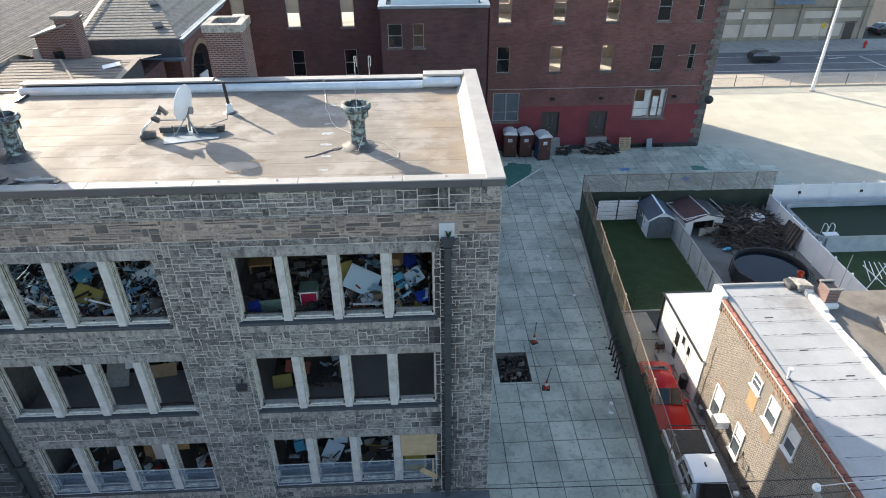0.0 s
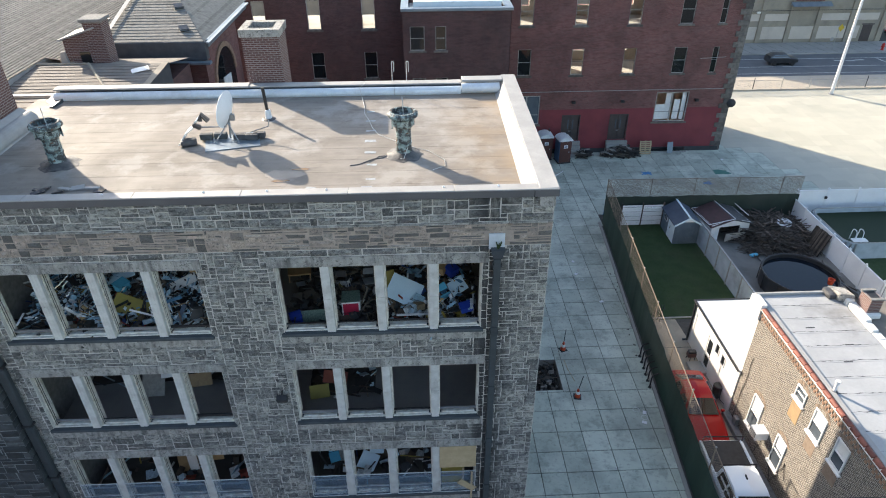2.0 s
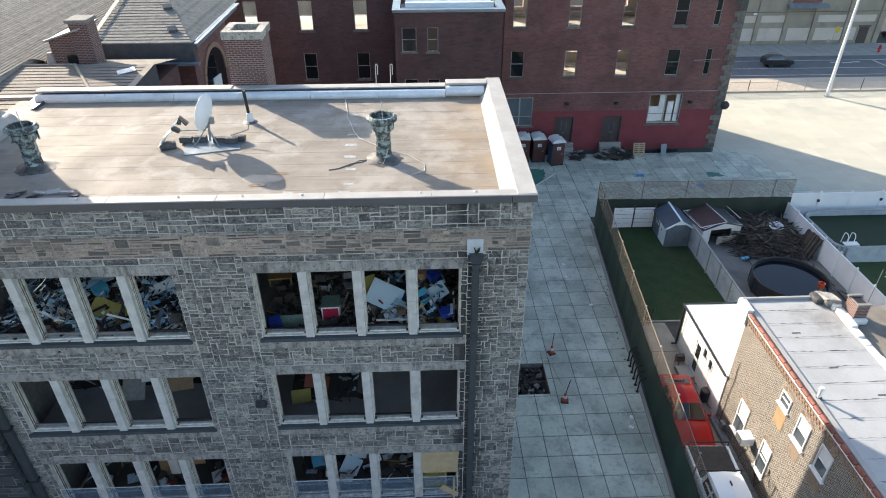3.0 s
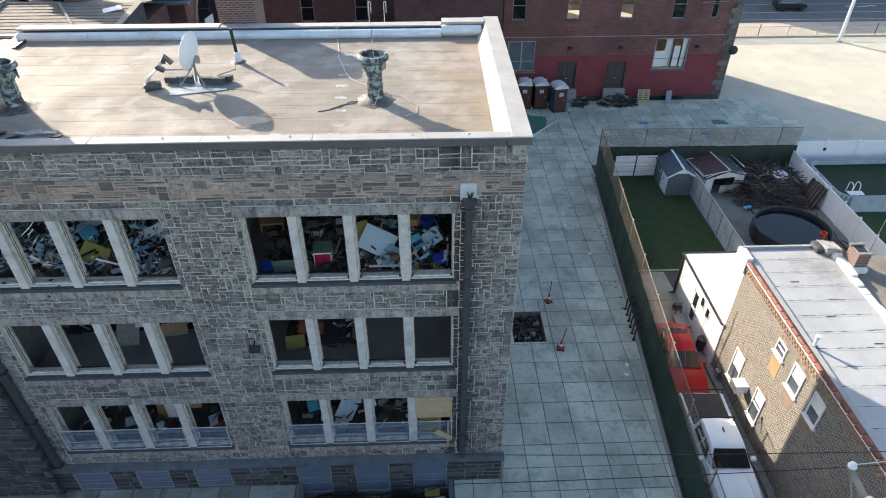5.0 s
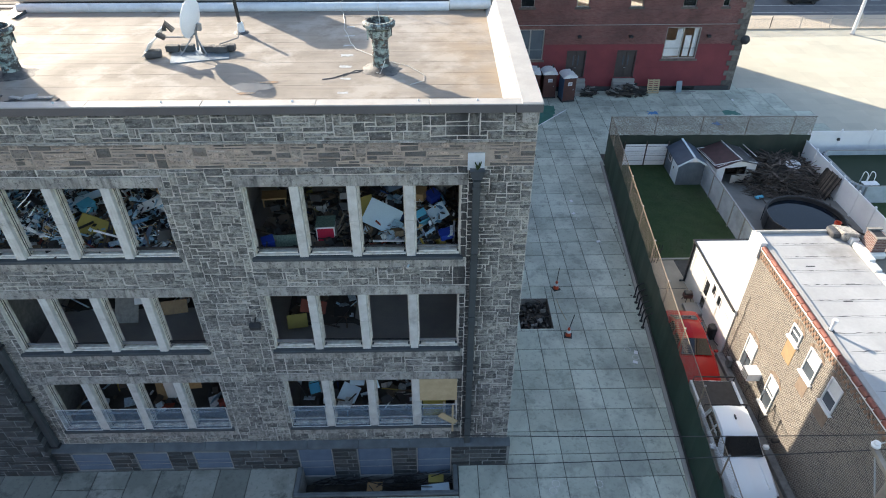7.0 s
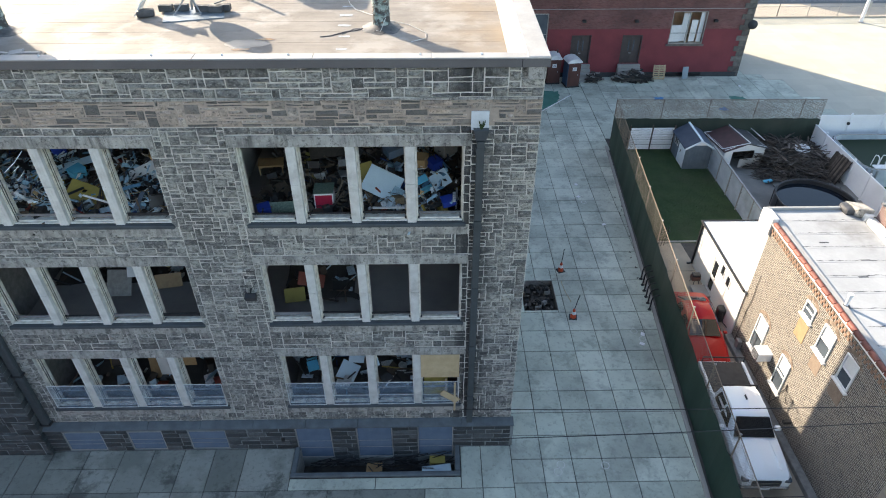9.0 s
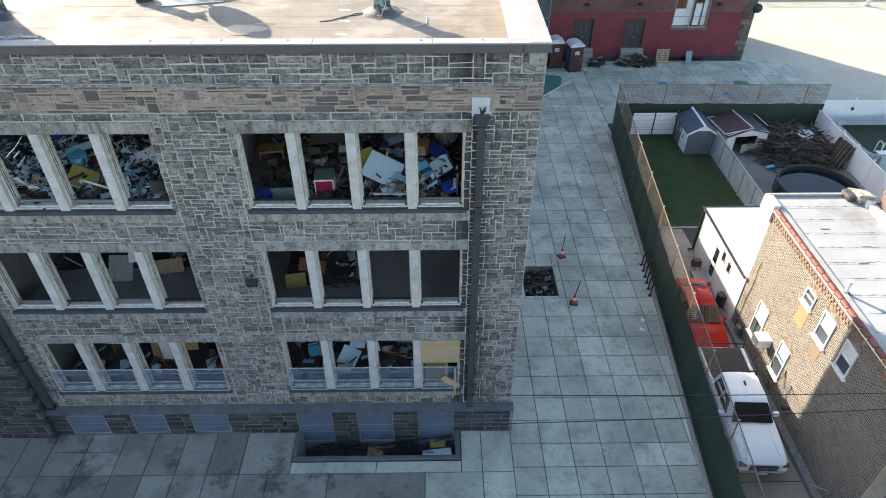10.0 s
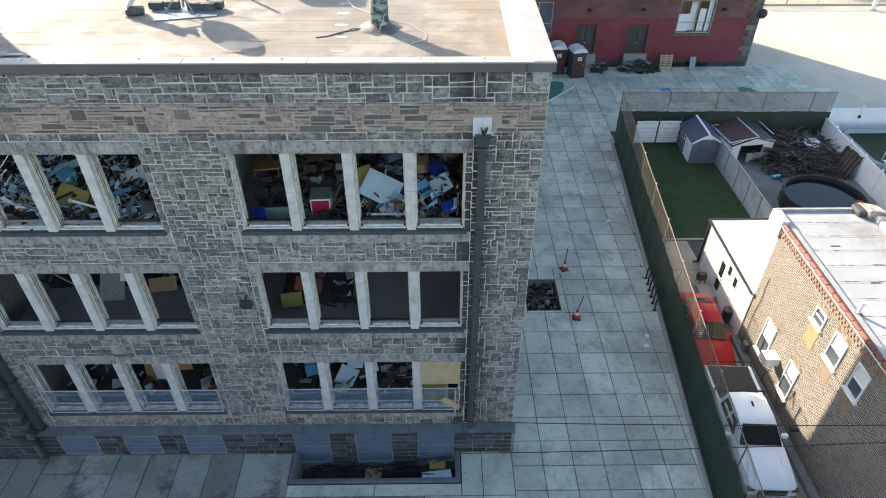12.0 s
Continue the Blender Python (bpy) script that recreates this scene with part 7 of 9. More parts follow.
    fl = thing("pool_float", (18.6, 13.55, 0.0), "pale blue pool ladder part", "pool part")
    part("frame", G().box(-0.2, -0.1, 0, 0.25, 0.12, 0.9), "cyan_plastic", fl, bevel=0.06)
    # white board fence
    def vinyl(m, L, h, label, posts=1.85):
        f = thing("white_fence", m, label, "fence")
        nn = int(L / posts)
        for i in range(nn + 1):
            pp = part("post", G().box(i * posts - 0.06, -0.06, 0, i * posts + 0.06, 0.06, h + 0.08), "white_vinyl", f)
            part("post_cap", G().lathe([(0.09, h + 0.08), (0.09, h + 0.11), (0.01, h + 0.18)], (i * posts, 0, 0), 4), "white_vinyl", pp)
        for i in range(nn):
            part("panel", G().box(i * posts + 0.06, -0.02, 0.06, (i + 1) * posts - 0.06, 0.02, h - 0.04), "white_vinyl", f)
            part("rail", G().box(i * posts + 0.06, -0.04, h - 0.1, (i + 1) * posts - 0.06, 0.04, h), "white_vinyl", f)
        return f
    vinyl(pose(24.47, 25.7, 0, 0, 0, -90), 13.2, 1.8, "white vinyl board fence between the gardens")
    vinyl(pose(24.75, 25.9, 0, 0, 0, 0), 20, 2.25, "tall white vinyl board fence at the garden's end", 2.4)
    for x in (27.0, 31.8):
        fx = thing("fence_light", (x, 25.84, 1.55), "small dark light on the white fence", "light")
        part("case", G().box(-0.08, -0.12, 0, 0.08, 0.0, 0.18), "plastic_black", fx)
    lat = thing("plank_panel", pose(23.45, 20.75, 0, -20, 0, -82), "leaning panel of grey weathered boards", "panel")
    for i in range(18):
        part("board", G().box(-0.81 + 0.09 * i, -0.02, 0.02, -0.81 + 0.09 * i + 0.07, 0.02, 1.75 + rng.uniform(-0.05, 0.05)), "timber_grey", lat)
    part("batten", G().box(-0.84, 0.02, 0.4, 0.84, 0.06, 0.5).box(-0.84, 0.02, 1.3, 0.84, 0.06, 1.4), "timber_grey", lat)
    for i in range(9):
        pl = thing("loose_rail", pose(23.2 + 0.08 * (i % 3), 18.6 - 0.55 * i, 0.1 + 0.03 * (i % 2), 0, 0, 70 + 9 * ((i * 5) % 7)), "grey metal rail lying by the fence", "rail", group="loose rails")
        part("rail", G().box(-0.8, -0.03, 0, 0.8, 0.03, 0.06), "steel" if i % 2 else "timber_grey", pl)
    # long green pool next door
    q = thing("oval_pool", (30.2, 22.2, 0), "long pool with a grey panelled wall and green water", "pool")
    A, B = 5.2, 2.5
    m = 40
    def ring(s, z):
        r, out = 0.9, []
        for cx, cy, a0 in ((A - r, B - r, 0), (r - A, B - r, 90), (r - A, r - B, 180), (A - r, r - B, 270)):
            for q in range(10):
                a = radians(a0 + 90 * q / 9)
                out.append(((cx + r * math.cos(a)) * s, (cy + r * math.sin(a)) * s, z))
        return out
    g = G().add(ring(1, 0) + ring(1, 1.25) + ring(0.97, 1.25) + ring(0.97, 0.7), [(k_ * m + i, k_ * m + (i + 1) % m, (k_ + 1) * m + (i + 1) % m, (k_ + 1) * m + i) for k_ in range(3) for i in range(m)])
    part("wall", g, "corrugated", q)
    part("water", G().add(ring(0.972, 0.9), [tuple(range(m))]), "pool_green", q)
    part("rim", G().tube([Vector(v) for v in ring(0.985, 1.27)] + [Vector(ring(0.985, 1.27)[0])], 0.04, 6), "galvanised", q)
    for i in range(0, m, 2):
        x, y, _ = ring(1.01, 0)[i]
        part("rib", G().box(x - 0.05, y - 0.05, 0, x + 0.05, y + 0.05, 1.24), "steel", q)
    ld = thing("pool_ladder", (25.9, 20.4, 0), "white pool ladder with two steps", "ladder")
    for x in (0, 0.5):
        part("rail", G().tube([(x, -0.3, 0.1), (x, -0.2, 1.7)] + [(x, -0.2 + 0.25 - 0.25 * math.cos(a), 1.7 + 0.2 * math.sin(a)) for a in (0.6, 1.2, 1.8, 2.4, 3.0)] + [(x, 0.35, 1.0)], 0.03, 6), "white_plastic", ld)
    part("step", G().box(-0.25, -0.55, 1.25, 0.75, -0.1, 1.32), "white_plastic", ld)
    part("step", G().box(-0.1, -0.45, 0.85, 0.6, -0.1, 0.90), "white_plastic", ld)
    tp = thing("blue_pool_cover", (33.9, 21.5, 1.2), "folded blue pool cover over the pool edge", "cover")
    part("sheet", G().box(-0.6, -1.6, 0.05, 0.5, 1.4, 0.35), "tarp_blue", tp, bevel=0.12, seg=2)
    dry = thing("drying_rack", (26.6, 15.6, 0), "white folding clothes rack", "clothes rack")
    for i in range(6):
        part("bar", G().tube([(-0.9 + 0.35 * i, -0.8, 0.9 + 0.08 * i), (-0.5 + 0.35 * i, 0.8, 1.35 - 0.05 * i)], 0.025, 5), "white_plastic", dry)
    part("leg", G().tube([(-0.8, -0.6, 0), (0.8, 0.4, 1.3)], 0.03, 5), "white_plastic", dry)
    part("leg", G().tube([(0.8, -0.6, 0), (-0.8, 0.4, 1.3)], 0.03, 5), "white_plastic", dry)
    # by the white door
    pt = thing("dark_planter", (10.55, 9.75, 0), "dark round barbecue by the door", "barbecue")
    part("bowl", G().box(-0.24, -0.17, 0.34, 0.24, 0.17, 0.58), "toilet_brown", pt, bevel=0.05, seg=2)
    part("lid", G().box(-0.22, -0.15, 0.585, 0.22, 0.15, 0.72), "plastic_black", pt, bevel=0.06, seg=2)
    for a in range(3):
        part("leg", G().cyl((0.28 * math.cos(a * 2.1), 0.28 * math.sin(a * 2.1), 0), (0.15 * math.cos(a * 2.1), 0.15 * math.sin(a * 2.1), 0.4), 0.02, 0.02, 6), "black_iron", pt)
    bn = thing("bin", (10.75, 6.9, 0), "black wheelie cart lying by the wall", "cart")
    part("body", G().lathe([(0.20, 0), (0.24, 0.1), (0.26, 0.75), (0.22, 0.80)], n=14), "plastic_black", bn)
    part("wheel", G().cyl((-0.3, -0.1, 0.13), (-0.24, -0.1, 0.13), 0.13, 0.13, 12), "rubber", bn)
    part("handle", G().tube([(-0.1, -0.3, 0.7), (-0.1, -0.6, 0.35), (0.15, -0.7, 0.1)], 0.02, 6), "black_iron", bn)
    gt = thing("garden_gate", (9.55, 13.3, 0), "black metal frame leaning at the lawn's edge", "gate")
    for i in range(4):
        part("bar", G().tube([(0.1 + 0.16 * i, 0.0, 0), (0.25 + 0.16 * i, 0.1, 1.25)], 0.025, 6), "black_iron", gt)
    part("bar", G().tube([(0.2, 0.08, 0.9), (0.85, 0.1, 0.95)], 0.02, 6), "black_iron", gt)
    tagged(part("lawn_edge", G().box(9.3, 13.62, -0.03, 15.6, 13.72, 0.05), "yard_ground"), "concrete edging of the lawn", "edging", kind="structure")


lay_out(build_gardens, (0.951, -0.0505, 0.6325), (0.0041, 0.901, 0.256), 0.93)


# ---- things in the school yard ----
def build_cone(m, lean):
    c = thing("traffic_cone", m, "orange traffic cone with a white band and a thin rod", "traffic cone", group="traffic cones")
    part("base", G().box(-0.19, -0.19, 0, 0.19, 0.19, 0.045), "plastic_black", c, bevel=0.015)
    part("body", G().lathe([(0.145, 0.045), (0.105, 0.24)], n=18), "cone_orange", c, smooth=True)
    part("band", G().lathe([(0.106, 0.24), (0.075, 0.40)], n=18), "white_plastic", c, "white reflective band", smooth=True)
    part("tip", G().lathe([(0.074, 0.40), (0.05, 0.52), (0.03, 0.53)], n=18), "cone_orange", c, smooth=True)
    part("rod", G().tube([(0, 0, 0.45), (lean, 0.05, 1.35)], 0.018, 6), "black_iron", c)
    return c


build_cone(pose(3.68, 10.22, 0, 0, 0, 20), 0.08)
build_cone(pose(3.71, 6.76, 0, 0, 0, -10), 0.15)
stick = thing("fallen_stick", pose(3.68, 8.6, 0.0, 0, 0, 100), "thin pale stick lying on the paving", "stick")
part("stick", G().tube([(-0.8, 0, 0.02), (0.1, 0.03, 0.02), (0.8, -0.04, 0.02)], 0.015, 5), "timber_pale", stick)


def build_pit():
    p = thing("broken_pit", (1.5, 7.28, 0), "square broken-out pit filled with dark rubble", "pit")
    w, d = 1.6, 2.19
    part("side", G().box(-0.06, 0, -0.6, 0, d, -0.01).box(w, 0, -0.6, w + 0.06, d, -0.01).box(0, -0.06, -0.6, w, 0, -0.01).box(0, d, -0.6, w, d + 0.06, -0.01), "cinder", p)
    part("floor", G().box(-0.06, -0.06, -0.66, w + 0.06, d + 0.06, -0.45), "soil_dark", p)
    rng = random.Random(31)
    g = G()
    for i in range(170):
        s = rng.uniform(0.05, 0.26)
        m = Matrix.Translation((rng.uniform(0.1, w - 0.1), rng.uniform(0.1, d - 0.1), -0.42 + rng.uniform(0, 0.22))) @ pose(0, 0, 0, rng.uniform(0, 90), rng.uniform(0, 90), rng.uniform(0, 180))
        g.cbox(m, s, s * rng.uniform(0.4, 0.9), s * rng.uniform(0.3, 0.7))
    tagged(part("rubble", g, "junk_dark", p), kind="stuff")
    for a, b in (((0.2, 0.7, -0.1), (1.6, 0.9, -0.05)), ((0.5, 0.3, -0.15), (1.2, 1.9, -0.05)), ((0.9, 2.3, -0.1), (1.5, 1.3, 0.06))):
        part("branch", G().tube([a, (Vector(a) + Vector(b)) / 2 + Vector((0, 0.1, 0.06)), b], 0.02, 5), "timber_grey", p)


build_pit()


def build_rack():
    for i in range(6):
        y = 7.3 + 0.45 * i
        r = thing("bike_loop", pose(7.62 + 0.08 * (y - 5.0), y, 0, 0, 0, 8), "black bent-tube bicycle loop beside the fence", "bike rack", group="bike loops")
        pts = [(-0.35, 0, 0), (-0.33, 0.02, 0.62)] + [(-0.33 + 0.3 - 0.3 * math.cos(a), 0.02, 0.62 + 0.22 * math.sin(a)) for a in (0.5, 1.05, 1.57, 2.1, 2.64)] + [(0.28, 0.02, 0.55)]
        part("tube", G().tube(pts, 0.035, 8), "black_iron", r, smooth=True)
        part("foot", G().cyl((-0.35, 0, 0), (-0.35, 0, 0.02), 0.09, 0.09, 10), "black_iron", r)


build_rack()


def build_toilet(x, y, turn, side):
    t = thing("portable_toilet", pose(x, y, 0, 0, 0, turn), "brown portable toilet with a white vaulted roof", "portable toilet", group="portable toilets")
    part("base", G().box(-0.56, -0.56, 0, 0.56, 0.56, 0.12), "plastic_black", t, bevel=0.02)
    part("cabin", G().box(-0.53, -0.53, 0.12, 0.53, 0.53, 2.02), side, t, bevel=0.03)
    part("front_panel", G().box(-0.5, -0.55, 0.14, 0.5, -0.532, 1.98), "toilet_brown", t)
    dr = part("door", G().box(-0.36, -0.575, 0.2, 0.36, -0.552, 1.92), "toilet_brown", t, "brown ribbed door", bevel=0.01)
    part("sign", G().box(-0.17, -0.585, 1.4, 0.17, -0.576, 1.68), "white_plastic", dr)
    for k in range(2):
        part("sign_bar", G().box(-0.11, -0.59, 1.47 + 0.09 * k, 0.11, -0.586, 1.50 + 0.09 * k), "toilet_blue", dr)
    part("latch", G().box(0.26, -0.60, 1.0, 0.33, -0.576, 1.1), "steel", dr)
    n = 8
    poly = [(0.6 * math.cos(math.pi * i / n), 2.02 + 0.32 * math.sin(math.pi * i / n)) for i in range(n + 1)]
    part("roof", G().prism(poly, 1.2, Matrix.Translation((0, -0.6, 0))), "white_plastic", t, "white vaulted roof", smooth=True)
    part("vent", G().cyl((0.35, 0.35, 2.1), (0.35, 0.35, 2.5), 0.06, 0.06, 10), "plastic_black", t)


build_toilet(5.58, 34.56, -4, "toilet_brown")
build_toilet(6.87, 34.52, 3, "toilet_brown")
build_toilet(8.28, 33.81, 10, "toilet_blue")


def build_yard_clutter():
    rng = random.Random(41)
    for cx, cy, w, d, h, n in ((13.46, 34.49, 2.7, 0.9, 0.9, 120), (10.32, 34.61, 0.9, 0.8, 0.65, 50)):
        hp = thing("scrap_heap", (cx, cy, 0), "heap of dark scrap timber and metal by the doors", "scrap heap")
        g = G()
        for i in range(n):
            x, y = rng.uniform(-w / 2, w / 2), rng.uniform(-d / 2, d / 2)
            z = rng.uniform(0.05, h) * (1 - abs(x) / w * 0.9)
            g.cbox(Matrix.Translation((x, y, z)) @ pose(0, 0, 0, rng.uniform(-20, 20), rng.uniform(-25, 25), rng.uniform(-30, 30)), rng.uniform(0.3, 1.1), rng.uniform(0.06, 0.25), rng.uniform(0.03, 0.12))
        tagged(part("scrap", g, "junk_dark", hp), kind="stuff")
    pl = thing("pallet", pose(15.69, 34.85, 0.02, 78, 0, 0), "pale timber pallet leaning on the red wall", "pallet")
    for i in range(7):
        part("slat", G().box(-0.5, 0.17 * i, 0.1, 0.5, 0.17 * i + 0.11, 0.12), "timber_pale", pl)
    for x in (-0.48, -0.04, 0.4):
        part("bearer", G().box(x, 0, 0, x + 0.08, 1.15, 0.1), "timber_pale", pl)
    br = thing("leaning_board", pose(17.93, 34.99, 0.0, -12, 0, 8), "pale blue board leaning by the basement window", "board")
    part("board", G().box(-0.25, -0.03, 0.0, 0.25, 0.0, 0.95), "metal_blue", br)
    st = thing("white_pole", (4.4, 27.96, 0), "long white pole lying on the paving", "pole")
    part("pole", G().cyl((0, 0, 0.04), (3.56, 3.78, 0.04), 0.035, 0.04, 8), "white_plastic", st)
    # faded court paint on the ground
    for nm, pts, mat in (("court_paint", [(4.7, 28.4), (6.8, 30.6), (7.2, 32.5), (5.3, 32.9), (4.1, 30.7)], "court_green"), ("blue_paint", [(14.3, 30.9), (15.1, 30.9), (15.2, 31.4), (14.4, 31.4)], "sky_blue_paint"),
                         ("green_paint", [(20.2, 30.7), (21.5, 30.7), (21.3, 31.4), (20.3, 31.5)], "court_green"), ("blue_paint", [(18.6, 29.1), (19.4, 28.9), (19.2, 29.6)], "sky_blue_paint"), ("blue_paint", [(9.5, 24.5), (10.0, 24.4), (10.1, 25.1), (9.6, 25.2)], "sky_blue_paint")):
        ragged = []
        for (xa, ya), (xb, yb) in zip(pts, pts[1:] + pts[:1]):
            ragged += [(xa + (xb - xa) * q / 6 + rng.uniform(-0.11, 0.11), ya + (yb - ya) * q / 6 + rng.uniform(-0.11, 0.11), 0.0045) for q in range(6)]
        me = G().add(ragged, [tuple(range(len(ragged)))])
        solo(nm, me, mat, "faded patch of sports paint on the paving", "ground paint", kind="structure")
    for x, y in ((21.9, 33.4), (5.9, 17.2), (6.8, 14.3), (6.5, 5.0), (6.7, 5.6), (6.0, 18.6)):
        tr = thing("paper_scrap", (x, y, 0.003), "small white scrap lying on the paving", "litter", group="litter")
        part("scrap", G().box(-0.12, -0.08, 0, 0.1, 0.09, 0.02), "white_plastic", tr).rotation_euler = (0, 0, rng.uniform(0, 3))
    for i in range(26):
        y = rng.uniform(9.5, 17.5)
        x = 6.9 + 0.08 * (y + 3.1) - rng.uniform(0.0, 0.5)
        tr = thing("leaf_litter", (x, y, 0.003), "small dark scrap at the fence foot", "litter", group="litter")
        part("scrap", G().box(-0.03, -rng.uniform(0.02, 0.05), 0, rng.uniform(0.02, 0.08), 0.03, 0.02), "junk_dark", tr).rotation_euler = (0, 0, rng.uniform(0, 3))
    # chalk-like circles on the slabs
    for x, y in ((1.85, -1.15), (1.7, -1.45), (6.35, 5.8), (6.6, 5.3), (3.5, -1.2), (6.1, 16.6)):
        g = G()
        n = 14
        for i in range(n):
            a, b = 2 * math.pi * i / n, 2 * math.pi * (i + 0.8) / n
            r0, r1 = 0.13, 0.16
            g.quad((x + r0 * math.cos(a), y + r0 * math.sin(a), 0.005), (x + r1 * math.cos(a), y + r1 * math.sin(a), 0.005), (x + r1 * math.cos(b), y + r1 * math.sin(b), 0.005), (x + r0 * math.cos(b), y + r0 * math.sin(b), 0.005))
        solo("chalk_mark", g, "cable_white", "faint white spray ring on the paving", "paint mark", kind="structure")


build_yard_clutter()


def build_well():
    w = thing("window_well", (-7.94, -1.38, 0), "sunken window well with a dark concrete rim", "window well")
    L, d = 5.86, 1.38
    part("rim", G().box(-0.18, -0.18, -0.03, L + 0.18, 0.0, 0.10), "plinth_stone", w, bevel=0.03)
    part("rim", G().box(-0.18, 0.004, -0.03, 0.0, d + BASE_Y - 0.01, 0.10), "plinth_stone", w, bevel=0.03)
    part("rim", G().box(L, 0.004, -0.03, L + 0.18, d + BASE_Y - 0.01, 0.10), "plinth_stone", w, bevel=0.03)
    part("side", G().box(-0.15, -0.15, -1.3, L + 0.15, -0.002, -0.032).box(-0.15, 0, -1.3, -0.002, d, -0.032).box(L + 0.002, 0, -1.3, L + 0.15, d, -0.032), "cinder", w)
    part("floor", G().box(-0.15, -0.15, -1.4, L + 0.15, d + 0.2, -1.2), "soil_dark", w)
    rng = random.Random(51)
    for i in range(46):
        x = rng.uniform(0.3, L - 1.2)
        part("bar", G().cyl((x, rng.uniform(0.1, d - 0.1), -1.0 + rng.uniform(0, 0.5)), (x + rng.uniform(0.5, 2.2), rng.uniform(0.1, d - 0.1), -0.9 + rng.uniform(0, 0.7)), 0.018, 0.018, 5), "black_iron", w)
    part("board", G().box(2.5, 0.3, -0.6, 3.1, 0.8, -0.55), "oak", w)
    part("ruined_panel", G().cbox(Matrix.Translation((5.18, 0.42, -0.62)) @ pose(0, 0, 0, 10, -4, 6), 1.1, 0.55, 0.05), "board_blue", w, "pale broken board")
    part("plywood", G().box(4.9, 0.72, -0.72, 5.5, 1.05, -0.5), "board_yellow", w)


build_well()


# overhead wires and the pole they run to
def build_wires():
    w = thing("overhead_wires", (11.9, -5.8, 0), "thin black overhead wires strung across the yard", "wires")
    for a, b, sag in (((0.2, 0.2, 8.85), (-14.0, 2.6, 5.85), 0.12), ((0.2, 0.2, 8.45), (-14.0, 1.7, 5.65), 0.12), ((0, 0.1, 3.2), (-0.75, 5.9, 1.6), 0.05), ((-0.1, 0, 2.6), (-1.5, 3.1, 0.1), 0.0)):
        a, b = Vector(a), Vector(b)
        pts = [a.lerp(b, i / 14) - Vector((0, 0, sag * 4 * (i / 14) * (1 - i / 14))) for i in range(15)]
        part("wire", G().tube(pts, 0.012, 4), "plastic_black" if b.z > 1 else "cable_white", w)
    H = 10.22
    p = thing("utility_pole", (6.68, -7.8, 0), "weathered timber utility pole with a cross-arm and insulators", "utility pole")
    part("pole", G().cyl((0, 0, -0.05), (0, 0, H), 0.17, 0.15, 16), "pole_timber", p, smooth=True)
    part("end_grain", G().cyl((0, 0, H), (0, 0, H + 0.012), 0.14, 0.13, 16), "tar", p)
    u = Vector((0.11, 0.994, 0))
    n = Vector((-u.y, u.x, 0)) * 0.02
    a, b = u * 0.1 + n, u * 0.98 + n
    arm = part("crossarm", G().cbox(Matrix.Translation((u.x * 0.42, u.y * 0.42, H - 0.08)) @ pose(0, 0, 0, 0, 0, 84), 1.15, 0.11, 0.11), "pole_timber", p, "grey timber cross-arm")
    for f in (0.04, 0.97):
        q = u * (0.93 * f) + n
        ins = part("insulator", G().lathe([(0.03, -0.06), (0.09, -0.02), (0.10, 0.03), (0.06, 0.06), (0.075, 0.10), (0.03, 0.14)], (q.x, q.y, H + 0.03), 14), "white_plastic", p, "white glazed insulator", smooth=True)
        part("line_wire", G().tube([(q.x, q.y, H + 0.10), (q.x + 6, q.y + 0.5, H + 0.0), (q.x + 20, q.y + 2.0, H + 0.2)], 0.012, 5), "cable_white", ins)
    part("brace", G().tube([(u.x * 0.7 - 0.07, u.y * 0.7, H - 0.12), (-0.07, 0.14, H - 0.7)], 0.02, 6), "steel", p)
    for k in range(8):
        part("step_bolt", G().cyl((0, -0.15, H - 1 - 0.6 * k), (0.0, -0.28, H - 1 - 0.6 * k), 0.012, 0.012, 5), "steel", p)


build_wires()


# ---- things on the school roof ----
def build_stack_vent(x, y, h=1.42):
    v = thing("roof_vent", (x, y, ROOF_Z), "old round copper vent with peeling green and white paint", "vent", group="roof vents")
    srng = random.Random(int(-x * 10))
    sk = G().lathe([(0.62, 0.004), (0.50, 0.03), (0.36, 0.06), (0.27, 0.13)], n=24)
    sk.v = [(a * q, b * q, c) for a, b, c in sk.v for q in (srng.uniform(0.82, 1.12) if math.hypot(a, b) > 0.4 else 1.0,)]
    part("skirt", sk, "tar_worn", v, "ragged tarred skirt", smooth=True)
    part("pipe", G().lathe([(0.26, 0.02), (0.235, 0.3), (0.235, h - 0.52)], n=24), "copper_old", v, smooth=True)
    part("band", G().lathe([(0.245, h * 0.28), (0.26, h * 0.30), (0.245, h * 0.32)], n=24), "copper_old", v, smooth=True)
    part("collar", G().lathe([(0.24, h - 0.52), (0.33, h - 0.42), (0.33, h - 0.24), (0.27, h - 0.22)], n=24), "copper_old", v, smooth=True)
    part("hood", G().lathe([(0.32, h - 0.21), (0.46, h - 0.14), (0.46, h - 0.06), (0.40, h), (0.34, h), (0.33, h - 0.15), (0.05, h - 0.17)], n=28), "copper_old", v, "flared hood open on top", smooth=True)
    for i in range(4):
        a = math.pi * i / 2 + 0.4
        part("strap", G().box(0.355 * math.cos(a) - 0.02, 0.355 * math.sin(a) - 0.02, h - 0.5, 0.355 * math.cos(a) + 0.02, 0.355 * math.sin(a) + 0.02, h - 0.12), "copper_old", v)
    part("mast", G().cyl((0.02, 0.05, h - 0.2), (0.0, 0.05, h + 0.42), 0.012, 0.012, 5), "cable_white", v)
    return v


build_stack_vent(-4.21, 2.98)
build_stack_vent(-14.74, 2.78, 1.36)


